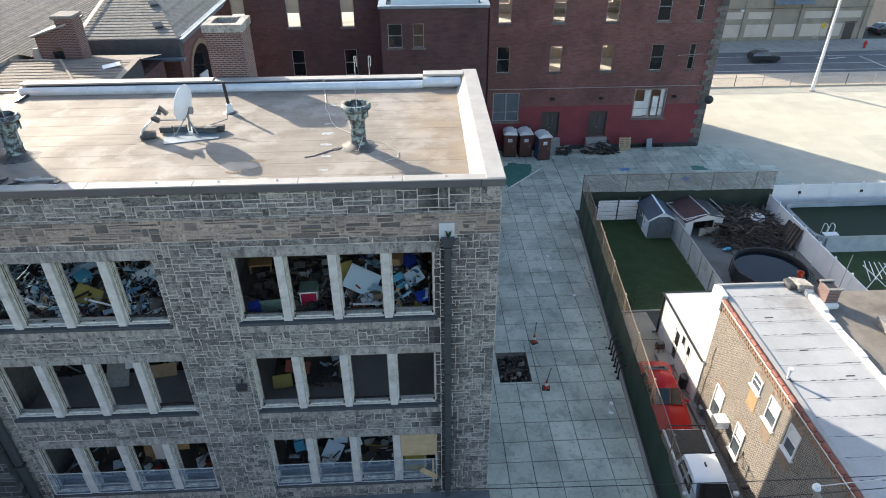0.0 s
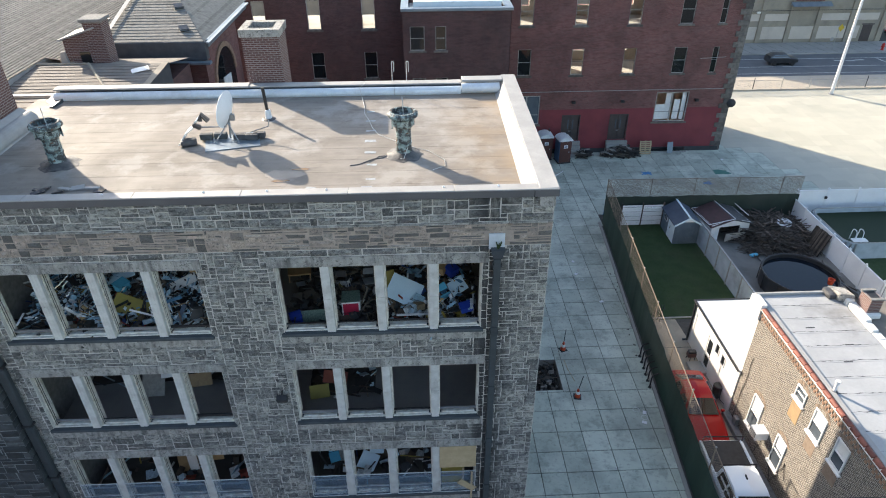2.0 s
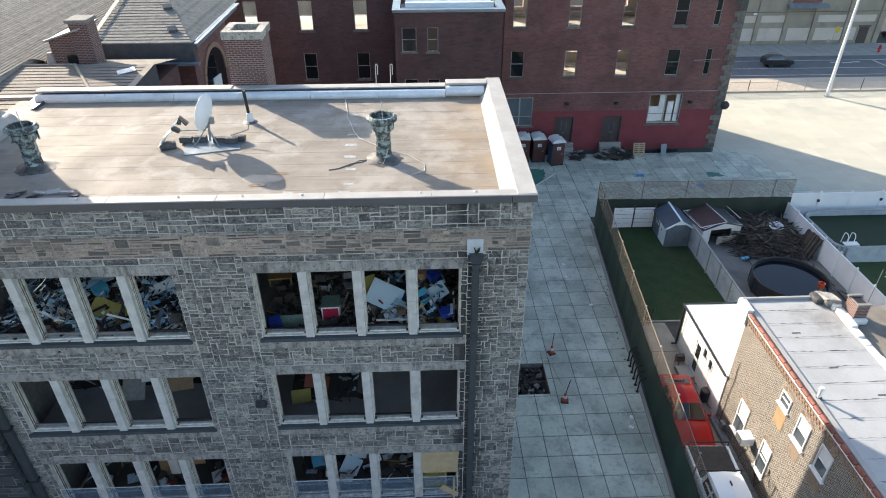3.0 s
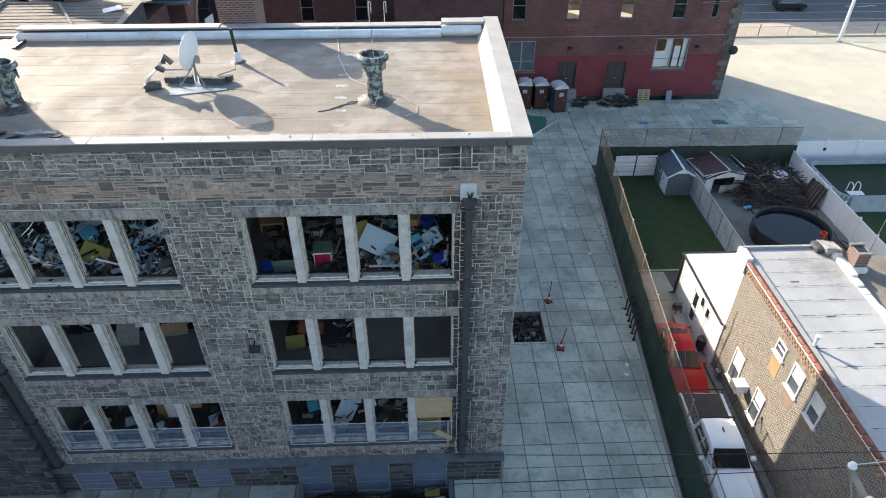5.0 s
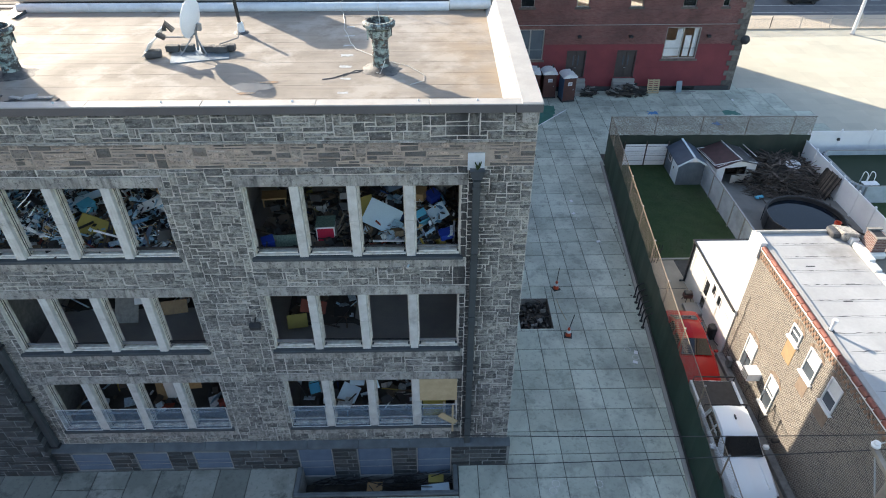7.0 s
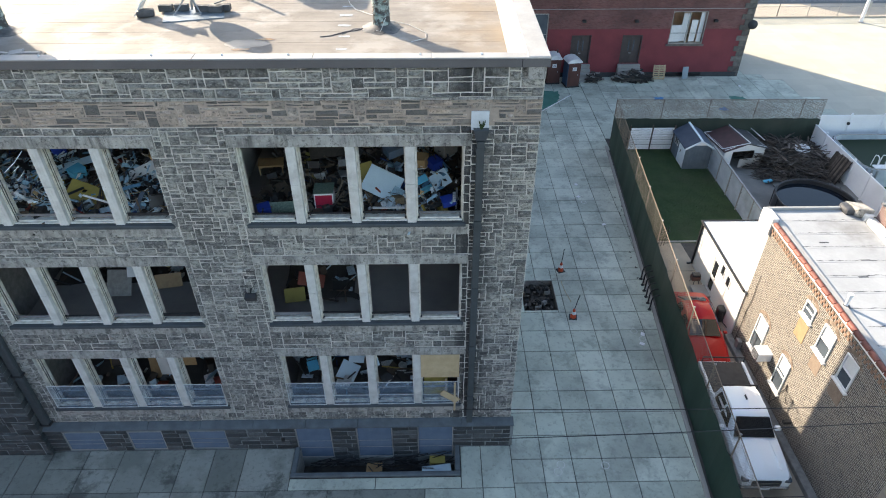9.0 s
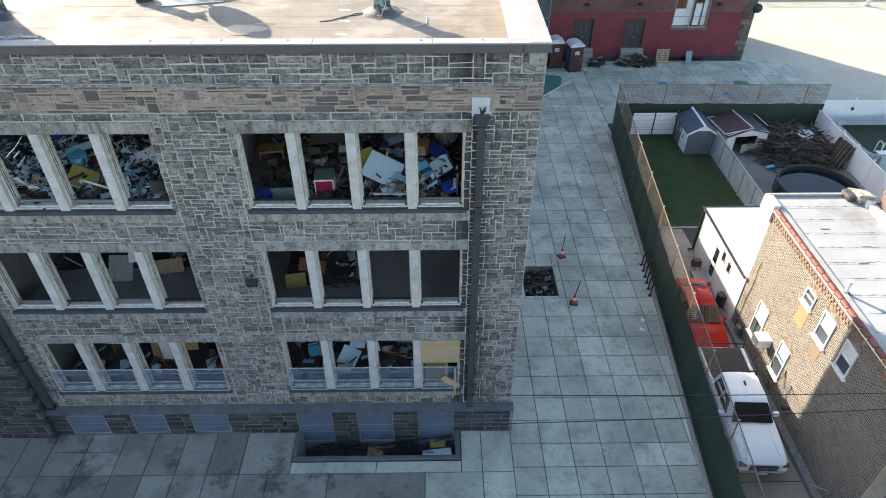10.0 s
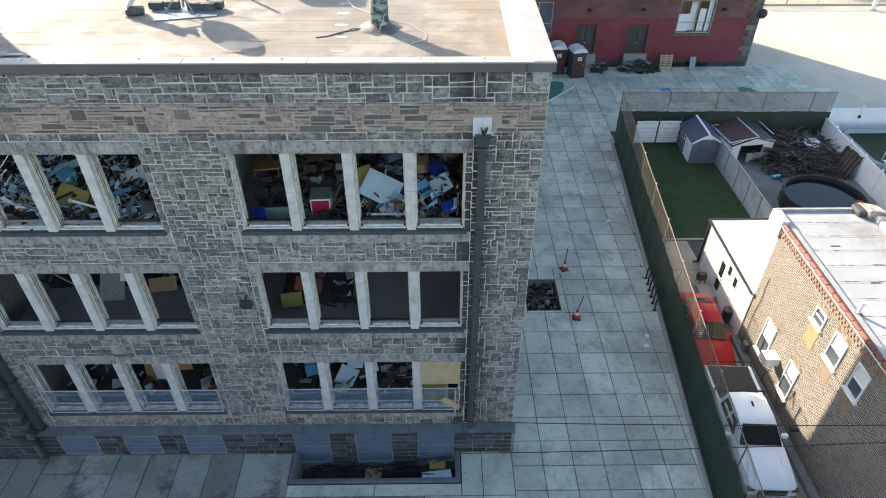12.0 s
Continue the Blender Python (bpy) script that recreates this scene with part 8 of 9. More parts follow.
def build_dish():
    d = thing("satellite_dish", (-9.95, 4.35, ROOF_Z), "white satellite dish on a frame weighted with blocks", "satellite dish")
    part("mat", G().box(-0.75, -0.75, 0, 0.95, 0.45, 0.03), "metal_blue", d, "grey roofing mat").rotation_euler = (0, 0, radians(14))
    for x, y in ((-0.75, 0.1), (-0.3, 0.15), (0.35, 0.05), (0.75, 0.0), (0.95, 0.15)):
        b = part("block", G().box(x - 0.2, y - 0.1, 0.032, x + 0.2, y + 0.1, 0.22), "tar" if x > 0 else "sill_stone", d, bevel=0.015)
        part("core", G().box(x - 0.14, y - 0.05, 0.2205, x - 0.03, y + 0.05, 0.224).box(x + 0.03, y - 0.05, 0.2205, x + 0.14, y + 0.05, 0.224), "black_iron", b)
    for x, y in ((-0.4, -0.3), (0.4, -0.3), (0.0, 0.45)):
        part("leg", G().tube([(x, y, 0.03), (0.05, 0.0, 0.62)], 0.022, 6), "steel", d)
    part("mast", G().cyl((0.05, 0, 0.1), (0.12, 0, 0.85), 0.035, 0.035, 10), "steel", d, smooth=True)
    nrm = Vector((-0.95, 0.14, 0.13)).normalized()
    m = Matrix.Translation((0.08, -0.05, 1.08)) @ nrm.to_track_quat('Z', 'Y').to_matrix().to_4x4() @ Matrix.Diagonal((1.05, 0.92, 1, 1))
    prof = [(0.01, -0.13), (0.25, -0.10), (0.45, -0.04), (0.62, 0.03), (0.635, 0.035), (0.62, 0.05), (0.45, -0.015), (0.25, -0.08), (0.01, -0.11)]
    part("reflector", G().lathe(prof, (0, 0, 0), 36, m), "dish_white", d, "white oval reflector", smooth=True)
    part("bracket", G().cbox(Matrix.Translation((0.22, 0.02, 0.80)), 0.14, 0.14, 0.22), "steel", d, bevel=0.02)
    part("feed_arm", G().tube([(0.05, -0.15, 0.55), (-0.75, -0.35, 0.62)], 0.025, 6), "steel", d)
    part("feed_head", G().cbox(Matrix.Translation((-0.82, -0.4, 0.68)) @ pose(0, 0, 0, 10, 35, 20), 0.28, 0.16, 0.14), "tar", d, bevel=0.03)
    pr = [(-1.50, 0.04), (-1.42, 0.10), (-1.22, 0.40), (-0.92, 0.62), (-0.80, 0.86), (-0.83, 0.87), (-0.95, 0.64), (-1.25, 0.43), (-1.45, 0.12), (-1.52, 0.06)]
    m_ = len(pr)
    part("bent_sheet", G().add([(x, -0.45, z) for x, z in pr] + [(x, 0.02, z) for x, z in pr], [tuple(range(m_)), tuple(range(2 * m_ - 1, m_ - 1, -1))] + [(i, (i + 1) % m_, m_ + (i + 1) % m_, m_ + i) for i in range(m_)]), "zinc", d, "bent grey metal sheet")
    part("burnt_stub", G().tube([(-0.8, -0.1, 0.75), (-0.72, -0.1, 0.95), (-0.55, -0.05, 0.72)], 0.09, 7), "tar", d)
    part("sandbag", G().cbox(Matrix.Translation((-1.2, -0.35, 0.12)) @ pose(0, 0, 0, 0, 0, 20), 0.5, 0.32, 0.2), "tar", d, bevel=0.07, seg=3)
    part("rail", G().tube([(0.7, 0.1, 0.24), (1.3, 0.15, 0.42), (1.32, 0.2, 0.62)], 0.018, 6), "steel", d)


build_dish()


def build_roof_details():
    p = thing("soil_pipe", (-9.02, 6.22, ROOF_Z), "dark rusty vent pipe with a pale collar", "vent pipe")
    part("pipe", G().cyl((0, 0, 0.1), (-0.06, 0.02, 1.12), 0.055, 0.055, 12), "black_iron", p, smooth=True)
    part("collar", G().lathe([(0.17, 0.0), (0.12, 0.05), (0.10, 0.32), (0.08, 0.34)], n=14), "zinc", p, smooth=True)
    part("foot", G().lathe([(0.26, 0), (0.2, 0.03), (0.1, 0.05)], n=14), "tar", p)
    rng = random.Random(61)

    def blot(x, y, rx, ry, mat, name, label, z=0.0045, n=18):
        pts = [(x + rx * (1 + rng.uniform(-0.22, 0.22)) * math.cos(2 * math.pi * i / n), y + ry * (1 + rng.uniform(-0.22, 0.22)) * math.sin(2 * math.pi * i / n), ROOF_Z + z) for i in range(n)]
        solo(name, G().add(pts, [tuple(range(n))]), mat, label, "roof patch", kind="structure")
    blot(-7.77, 1.30, 0.26, 0.09, "puddle", "puddle", "small brown puddle on the felt", 0.009)
    blot(-7.28, 2.05, 0.26, 0.09, "puddle", "puddle", "small brown puddle on the felt", 0.009)
    blot(-7.73, 1.7, 0.6, 0.32, "wet_felt", "wet_patch", "shallow wet patch on the felt", 0.007)
    def scrap(x, y, w, d, turn):
        pts = []
        for i in range(16):
            a = i / 4
            e, f = int(a), a - int(a)
            cx, cy = ((-1, -1), (1, -1), (1, 1), (-1, 1))[e]
            nx, ny = ((1, -1), (1, 1), (-1, 1), (-1, -1))[e]
            q = Vector(((cx + (nx - cx) * f) * w + rng.uniform(-0.02, 0.02), (cy + (ny - cy) * f) * d + rng.uniform(-0.02, 0.02), 0))
            pts.append(pose(x, y, ROOF_Z + 0.007, 0, 0, turn) @ q)
        solo("felt_patch", G().add([tuple(p) for p in pts], [tuple(range(16))]), "roof_patch", "small frayed grey patch on the felt", "roof patch", kind="structure")
    for y in (6.7, 5.83, 4.93, 4.07, 3.16):
        scrap(-5.45 + 0.05 * (6.7 - y), y, rng.uniform(0.12, 0.19), rng.uniform(0.05, 0.09), rng.uniform(-8, 8))
    for x, y in ((-5.17, 1.29), (-5.19, 2.26), (-6.84, 0.8)):
        scrap(x, y, 0.15, 0.06, rng.uniform(-10, 10))
    solo("drain_grate", G().box(-5.42, 0.64, ROOF_Z + 0.004, -5.10, 0.80, ROOF_Z + 0.03), "steel", "small grey roof drain grate", "drain", bevel=0.006)
    # cable from the parapet to the vent and loose ends
    c = thing("roof_cable", Matrix.Translation((-5.75, 7.46, ROOF_Z)) @ Matrix.Diagonal((0.96, 0.86, 1, 1)), "thin pale cable lying across the roof", "cable")
    w = [(0.0, 1.3, 0.46), (-0.2, 1.0, 0.36), (-0.1, 0.75, 0.03), (0.05, -0.4, 0.03), (0.1, -1.2, 0.03), (0.3, -1.9, 0.03), (0.45, -2.7, 0.03), (0.7, -3.4, 0.03), (1.15, -3.9, 0.03), (1.6, -4.5, 0.1), (1.75, -5.4, 0.35), (1.6, -5.75, 0.05), (1.35, -5.55, 0.03)]
    part("cable", G().tube(w, 0.011, 5), "cable_white", c)
    part("cable", G().tube([(1.8, -4.6, 0.03), (2.4, -5.0, 0.02), (2.9, -5.8, 0.02), (2.9, -6.3, 0.02), (2.5, -6.6, 0.02)], 0.010, 4), "cable_white", c)
    part("crack", G().tube([(1.3, -5.0, 0.006), (0.9, -5.5, 0.006), (0.6, -5.6, 0.006), (0.2, -6.0, 0.006), (-0.1, -6.1, 0.006)], 0.022, 4), "tar", c)
    part("crack", G().tube([(1.2, -5.3, 0.006), (0.8, -5.35, 0.006), (0.5, -5.85, 0.006)], 0.014, 4), "tar", c)
    s = thing("felt_scraps", (-13.55, 0.88, ROOF_Z), "torn black felt scraps at the roof edge", "debris")
    for i in range(9):
        part("scrap", G().cbox(Matrix.Translation((rng.uniform(-1.2, 0.9), rng.uniform(-0.15, 0.2), 0.04)) @ pose(0, 0, 0, rng.uniform(-12, 12), rng.uniform(-14, 14), rng.uniform(-25, 25)), rng.uniform(0.2, 0.5), rng.uniform(0.1, 0.22), 0.04), "tar" if i % 3 else "white_coping", s)
    for x in (-15.2, -12.3, -9.6, -7.9, -6.3, -3.1, -1.6):
        part("fastener", G().lathe([(0.03, 0.0), (0.03, 0.02), (0.012, 0.04)], (x + 13.55, -0.78, 0.30), 8), "zinc", s)


build_roof_details()


# ---- fittings on the facade ----
def build_fittings():
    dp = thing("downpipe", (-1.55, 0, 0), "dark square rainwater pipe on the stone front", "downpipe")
    for k in range(5):
        part("length", G().box(-0.105, -0.20, 0.25 + 2.54 * k, 0.105, -0.05, 0.25 + 2.54 * k + 2.51), "pipe_grey", dp, bevel=0.015)
        part("bracket", G().box(-0.13, -0.21, 2.5 + 2.54 * k, 0.13, -0.045, 2.58 + 2.54 * k), "pipe_grey", dp)
    part("hopper", G().add([(-0.20, -0.28, 13.28), (0.20, -0.28, 13.28), (0.20, -0.06, 13.28), (-0.20, -0.06, 13.28), (-0.135, -0.225, 12.98), (0.135, -0.225, 12.98), (0.135, -0.06, 12.98), (-0.135, -0.06, 12.98)],
                           [(0, 1, 2, 3), (7, 6, 5, 4), (0, 4, 5, 1), (1, 5, 6, 2), (2, 6, 7, 3), (3, 7, 4, 0)]), "lead_dark", dp)
    part("plate", G().box(-0.26, -0.09, 13.22, 0.20, -0.055, 13.74), "zinc", dp, "pale metal plate behind the hopper")
    rng = random.Random(71)
    for i in range(16):
        a = rng.uniform(0, 6.28)
        part("weed", G().tube([(0, -0.18, 13.27), (0.10 * math.cos(a), -0.18 + 0.06 * math.sin(a), 13.38 + rng.uniform(0, 0.15))], 0.014, 4), "grass_blade", dp)
    # dark upright boxes stand in for the corner's deep shade and soot
    cp = thing("corner_shade_strip", (-17.0, 0, 0), "fat black upright strip for the deep shade and soot by the wing", "downpipe")
    for k in range(5):
        part("length", G().box(-0.16, -0.26, 1.45 + 2.62 * k, 0.12, -0.055, 1.45 + 2.62 * k + 2.59), "pipe_grey", cp, bevel=0.03)
        part("bracket", G().box(-0.2, -0.27, 1.5 + 2.62 * k, 0.16, -0.05, 1.58 + 2.62 * k), "black_iron", cp)
    lamp = thing("facade_lamp", (-8.47, -0.04, 7.55), "dark flood lamp with cable on the stone wall", "flood lamp")
    part("head", G().cbox(Matrix.Translation((0, -0.2, 0.1)) @ pose(0, 0, 0, 25, 0, 0), 0.36, 0.22, 0.2), "plastic_black", lamp, bevel=0.03)
    part("arm", G().tube([(0, 0.0, 0.3), (0, -0.18, 0.22)], 0.025, 6), "black_iron", lamp)
    part("box", G().box(-0.27, -0.06, 0.95, -0.13, 0.0, 1.07), "mullion_paint", lamp)
    part("cable", G().tube([(-0.2, -0.03, 1.0), (0.2, -0.03, 0.98), (0.22, -0.03, 0.6), (0.05, -0.03, 0.32)], 0.010, 4), "plastic_black", lamp)
    # plywood in the last ground-floor window
    pw = thing("plywood_sheet", (-3.29, -0.02, 3.66), "plywood sheet closing the upper half of a window", "plywood")
    part("sheet", G().box(0.0, -0.03, 0.0, 1.33, 0.0, 1.12), "plywood", pw, bevel=0.004)
    bk = thing("broken_boards", (-3.2, 0.0, 2.26), "broken plywood and studs in a window", "boards")
    part("sheet", G().box(0.0, 0.34, 0.05, 0.85, 0.37, 1.0), "board_yellow", bk)
    part("board", G().cbox(Matrix.Translation((0.92, -0.12, 0.45)) @ pose(0, 0, 0, 0, 40, 0), 0.75, 0.03, 0.26), "plywood", bk)
    part("stud", G().box(1.06, -0.14, -0.3, 1.13, -0.09, 1.2), "timber_pale", bk)
    part("stud", G().box(0.75, 0.0, 0.5, 0.82, 0.04, 1.25), "timber_pale", bk)
    vp = thing("wall_pipe", (-8.5, -0.2, 0.5), "short dark pipe stub in the basement wall", "pipe")
    part("stub", G().cyl((0, 0.05, 0.1), (0, -0.18, 0.1), 0.07, 0.07, 10), "black_iron", vp)


build_fittings()


# ---- what lies in the classrooms ----
def junk_heap(x0, x1, y0, y1, z, top, n, seed, mat="junk", big=1.0, front=0.42):
    """A heap of thrown-about boards, boxes and slats that rises to the back of a room."""
    rng = random.Random(seed)
    g = G()
    for i in range(n):
        x, y = rng.uniform(x0, x1), y0 + (y1 - y0) * rng.random() ** 1.2
        f = (y - y0) / (y1 - y0)
        h = z + (top - z) * (front + (1 - front) * min(1, f * 1.5)) * (0.85 + 0.3 * noise.noise(Vector((x * 0.9, y * 0.9, seed))))
        zz = h - rng.random() ** 2 * 0.35
        k = rng.random()
        if k < 0.28:
            s = (rng.uniform(0.5, 1.5), rng.uniform(0.03, 0.07), rng.uniform(0.02, 0.05))
        elif k < 0.55:
            s = (rng.uniform(0.2, 0.6) * big, rng.uniform(0.15, 0.4) * big, rng.uniform(0.01, 0.03))
        elif k < 0.75:
            s = (rng.uniform(0.15, 0.4) * big, rng.uniform(0.15, 0.35) * big, rng.uniform(0.1, 0.3) * big)
        else:
            s = (rng.uniform(0.06, 0.2), rng.uniform(0.05, 0.16), rng.uniform(0.02, 0.1))
        g.cbox(Matrix.Translation((x, y, zz)) @ pose(0, 0, 0, rng.gauss(0, 28), rng.gauss(0, 28), rng.uniform(0, 360)), *s)
    # the body of the heap under the loose pieces
    nx, ny = 14, 8
    P = lambda i, j: (x0 + (x1 - x0) * i / nx, y0 + (y1 - y0) * j / ny, z + (top - z) * (front + (1 - front) * min(1, j / ny * 1.5)) * (0.85 + 0.3 * noise.noise(Vector(((x0 + (x1 - x0) * i / nx) * 0.9, (y0 + (y1 - y0) * j / ny) * 0.9, seed)))) - 0.22)
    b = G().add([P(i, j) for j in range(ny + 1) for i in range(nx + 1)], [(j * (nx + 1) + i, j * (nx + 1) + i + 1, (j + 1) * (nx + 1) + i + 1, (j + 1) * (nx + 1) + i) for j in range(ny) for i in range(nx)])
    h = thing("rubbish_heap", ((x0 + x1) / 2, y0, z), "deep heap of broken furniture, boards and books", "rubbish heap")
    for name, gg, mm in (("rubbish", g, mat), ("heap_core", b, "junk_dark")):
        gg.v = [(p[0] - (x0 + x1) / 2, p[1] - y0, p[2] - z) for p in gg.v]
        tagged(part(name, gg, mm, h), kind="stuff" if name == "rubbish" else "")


def classroom_chair(m, mat="cyan_plastic"):
    c = thing("school_chair", m, "small school chair with tube legs thrown on the heap", "chair", group="school chairs")
    part("seat", G().box(-0.2, -0.2, 0.42, 0.2, 0.2, 0.45), mat, c, bevel=0.012)
    part("backrest", G().box(-0.19, 0.19, 0.58, 0.19, 0.215, 0.82), mat, c, bevel=0.012)
    for x in (-0.18, 0.18):
        part("leg", G().tube([(x, -0.2, 0), (x, -0.17, 0.42)], 0.013, 6), "chrome", c)
        part("leg", G().tube([(x, 0.24, 0), (x, 0.19, 0.42), (x, 0.22, 0.82)], 0.013, 6), "chrome", c)
    return c


def build_contents():
    F3 = 9.45
    junk_heap(-8.0, -4.9, 0.5, 6.6, F3, 11.1, 800, 101, "junk_brown", 0.9, 0.30)
    junk_heap(-4.9, -2.0, 0.5, 6.6, F3, 11.4, 750, 111, "junk", 0.85, 0.34)
    junk_heap(-16.4, -10.4, 0.5, 6.6, F3, 11.8, 1700, 202, "junk", 0.8, 0.34)
    rng = random.Random(77)
    for xa, xb, n in ((-16.35, -13.9, 380), (-12.1, -10.5, 240), (-13.9, -12.1, 45), (-3.3, -2.1, 45)):
        g = G()
        for i in range(n):
            y = rng.uniform(0.1, 2.2)
            zz = 0.98 + 0.55 * y * 0.45 + rng.uniform(-0.1, 0.22)
            g.cbox(Matrix.Translation((rng.uniform(0, xb - xa), y, zz)) @ pose(0, 0, 0, rng.gauss(0, 30), rng.gauss(0, 30), rng.uniform(0, 360)), rng.choice((0.12, 0.2, 0.3, 0.55)), rng.uniform(0.02, 0.14), rng.uniform(0.003, 0.02))
        h = thing("paper_heap", (xa, 0.5, F3), "loose pale papers, folders and book covers strewn on the heap", "paper heap")
        tagged(part("paper", g, "paper_scraps", h), kind="stuff")
    junk_heap(-16.4, -10.4, 2.6, 6.9, 5.62, 6.9, 120, 303, "junk", 1.2)
    junk_heap(-8.0, -5.6, 1.6, 6.9, 5.62, 7.2, 80, 404, "junk", 1.2)
    junk_heap(-16.4, -10.4, 0.8, 6.9, 1.75, 3.6, 260, 505, "junk", 1.2)
    junk_heap(-8.0, -2.0, 0.8, 6.9, 1.75, 3.7, 260, 606, "junk", 1.3)
    # recognisable pieces in the top room
    t = thing("classroom_table", pose(-8.0, 2.9, 10.28, 3, 2, 8) @ Matrix.Diagonal((0.8, 0.8, 0.55, 1)), "small oak school table on the heap", "table")
    part("top", G().box(-0.5, -0.3, 0.62, 0.5, 0.3, 0.66), "oak", t, bevel=0.008)
    for x in (-0.44, 0.44):
        for y in (-0.24, 0.24):
            part("leg", G().box(x - 0.025, y - 0.025, 0, x + 0.025, y + 0.025, 0.62), "oak", t)
    part("apron", G().box(-0.44, -0.265, 0.52, 0.44, -0.245, 0.62), "oak", t)
    b = thing("toy_cupboard", pose(-6.1, 1.25, 10.02, 0, 0, 3), "small cupboard with crimson front and patterned top", "cupboard")
    part("body", G().box(-0.29, -0.2, 0, 0.29, 0.25, 0.55), "white_trim", b, bevel=0.01)
    part("front", G().box(-0.25, -0.215, 0.05, 0.25, -0.201, 0.50), "crimson", b)
    part("top", G().box(-0.30, -0.2, 0.552, 0.30, 0.42, 0.57), "green_pattern", b)
    part("shelf", G().box(-0.27, -0.219, 0.13, 0.27, -0.2155, 0.16), "plastic_black", b)

    def board(x, y, z, w, h, rx, ry, rz, mat, label):
        o = thing("board", pose(x, y, z, rx, ry, rz), label, "board", group="")
        part("panel", G().box(-w / 2, -0.012, -h / 2, w / 2, 0.012, h / 2), mat, o, bevel=0.004)
    board(-4.35, 1.55, 10.62, 1.1, 0.85, -52, 22, -14, "board_blue", "pale blue board lying on the heap")
    board(-4.86, 1.95, 10.78, 0.5, 0.6, -40, -20, 0, "board_yellow", "yellow board behind a pale blue one")
    board(-13.2, 1.25, 10.45, 1.15, 0.72, -50, 20, -8, "board_yellow", "mustard yellow board sliding down the heap")
    board(-2.6, 1.6, 10.7, 0.6, 0.5, -40, -25, 20, "board_blue", "pale broken board on the heap")
    board(-11.6, 1.9, 10.95, 0.9, 0.35, -60, -20, 15, "white_trim", "white shelf board on the heap")
    board(-13.95, 2.3, 10.9, 1.2, 0.3, -70, -8, 25, "board_blue", "pale blue shelf on the heap")
    board(-14.9, 1.2, 10.55, 0.7, 0.4, -60, 15, -20, "white_trim", "white board on the heap")
    board(-7.2, 1.0, 10.12, 1.1, 0.4, -20, 0, 5, "green_pattern", "dark screen-like panel on the floor")
    board(-4.0, 0.62, 10.35, 1.2, 0.08, -80, 3, 4, "white_trim", "white batten behind the sill")
    board(-12.3, 0.65, 10.6, 1.3, 0.06, -60, 30, 12, "white_trim", "white batten across the heap")
    board(-6.2, 3.1, 10.9, 1.1, 0.5, -65, 0, 14, "junk_dark", "dark board on top of the heap")

    def crate(x, y, z, sx, sy, sz, rz, mat, label, nm="crate"):
        o = thing(nm, pose(x, y, z, 8, -6, rz), label, nm)
        part("body", G().box(-sx / 2, -sy / 2, 0, sx / 2, sy / 2, sz), mat, o, bevel=0.012)
        part("rim", G().box(-sx / 2 - 0.015, -sy / 2 - 0.015, sz - 0.04, sx / 2 + 0.015, sy / 2 + 0.015, sz + 0.004), mat, o)
    crate(-7.85, 0.9, 10.0, 0.35, 0.3, 0.3, 20, "blue_plastic", "blue plastic bin on the heap", "bin")
    crate(-2.75, 2.2, 10.8, 0.35, 0.35, 0.3, 35, "blue_plastic", "blue plastic bin on the heap", "bin")
    crate(-2.35, 0.8, 10.35, 0.4, 0.3, 0.22, 15, "blue_plastic", "blue plastic tray on the heap", "bin")
    crate(-14.6, 3.0, 11.0, 0.4, 0.4, 0.4, 35, "blue_plastic", "blue plastic bin on the heap", "bin")
    crate(-12.5, 1.5, 10.6, 0.3, 0.3, 0.3, 35, "blue_plastic", "blue plastic bin on the heap", "bin")
    crate(-13.6, 1.9, 10.75, 0.4, 0.35, 0.3, 55, "cyan_plastic", "turquoise plastic tub on the heap", "tub")
    crate(-4.05, 2.9, 10.9, 0.55, 0.45, 0.3, 30, "hazy_panel", "clear plastic storage tub on the heap", "tub")
    crate(-3.2, 2.2, 10.9, 0.5, 0.4, 0.3, -20, "cardboard", "open cardboard box on the heap", "box")
    crate(-11.2, 2.4, 11.1, 0.5, 0.35, 0.25, 12, "cardboard", "open cardboard box on the heap", "box")
    crate(-2.4, 2.8, 11.0, 0.55, 0.5, 0.5, 40, "cinder", "grey box on the heap", "box")
    for i, (x, y, z, a, b_, c) in enumerate(((-6.4, 2.2, 10.25, 8, 4, 170), (-5.6, 2.2, 10.15, 0, 8, 20), (-11.1, 1.0, 10.5, 70, 10, 30), (-2.8, 0.9, 10.4, 60, 20, 200), (-15.3, 1.6, 10.9, 40, 30, 90), (-6.9, 5.2, 5.62, 0, 0, 30), (-11.8, 4.5, 5.62, 0, 0, 100), (-7.4, 1.4, 2.6, 30, 0, 20))):
        classroom_chair(pose(x, y, z, a, b_, c), ("plastic_black", "steel", "plastic_black", "cyan_plastic")[i % 4])
    # middle rooms: a few pieces on a bare floor
    board(-7.0, 1.7, 6.7, 1.0, 0.45, -35, 30, 25, "rust_board", "dark red sheet leaning in the room")
    board(-7.6, 1.5, 6.2, 0.7, 0.5, -30, 0, 10, "board_yellow", "yellow board leaning in the room")
    board(-13.0, 2.3, 7.2, 0.7, 1.2, -35, 10, 20, "white_trim", "white perforated ceiling board hanging down")
    board(-10.9, 2.6, 7.0, 1.0, 0.7, -20, 0, 10, "board_yellow", "dull yellow board in the dark room")
    board(-13.54, 1.7, 6.65, 0.75, 0.9, -35, 10, 12, "cinder", "grey perforated ceiling board leaning in the room")
    board(-12.12, 2.2, 6.31, 0.9, 0.5, -30, 0, 10, "oak", "orange-brown wooden panel in the dark room")
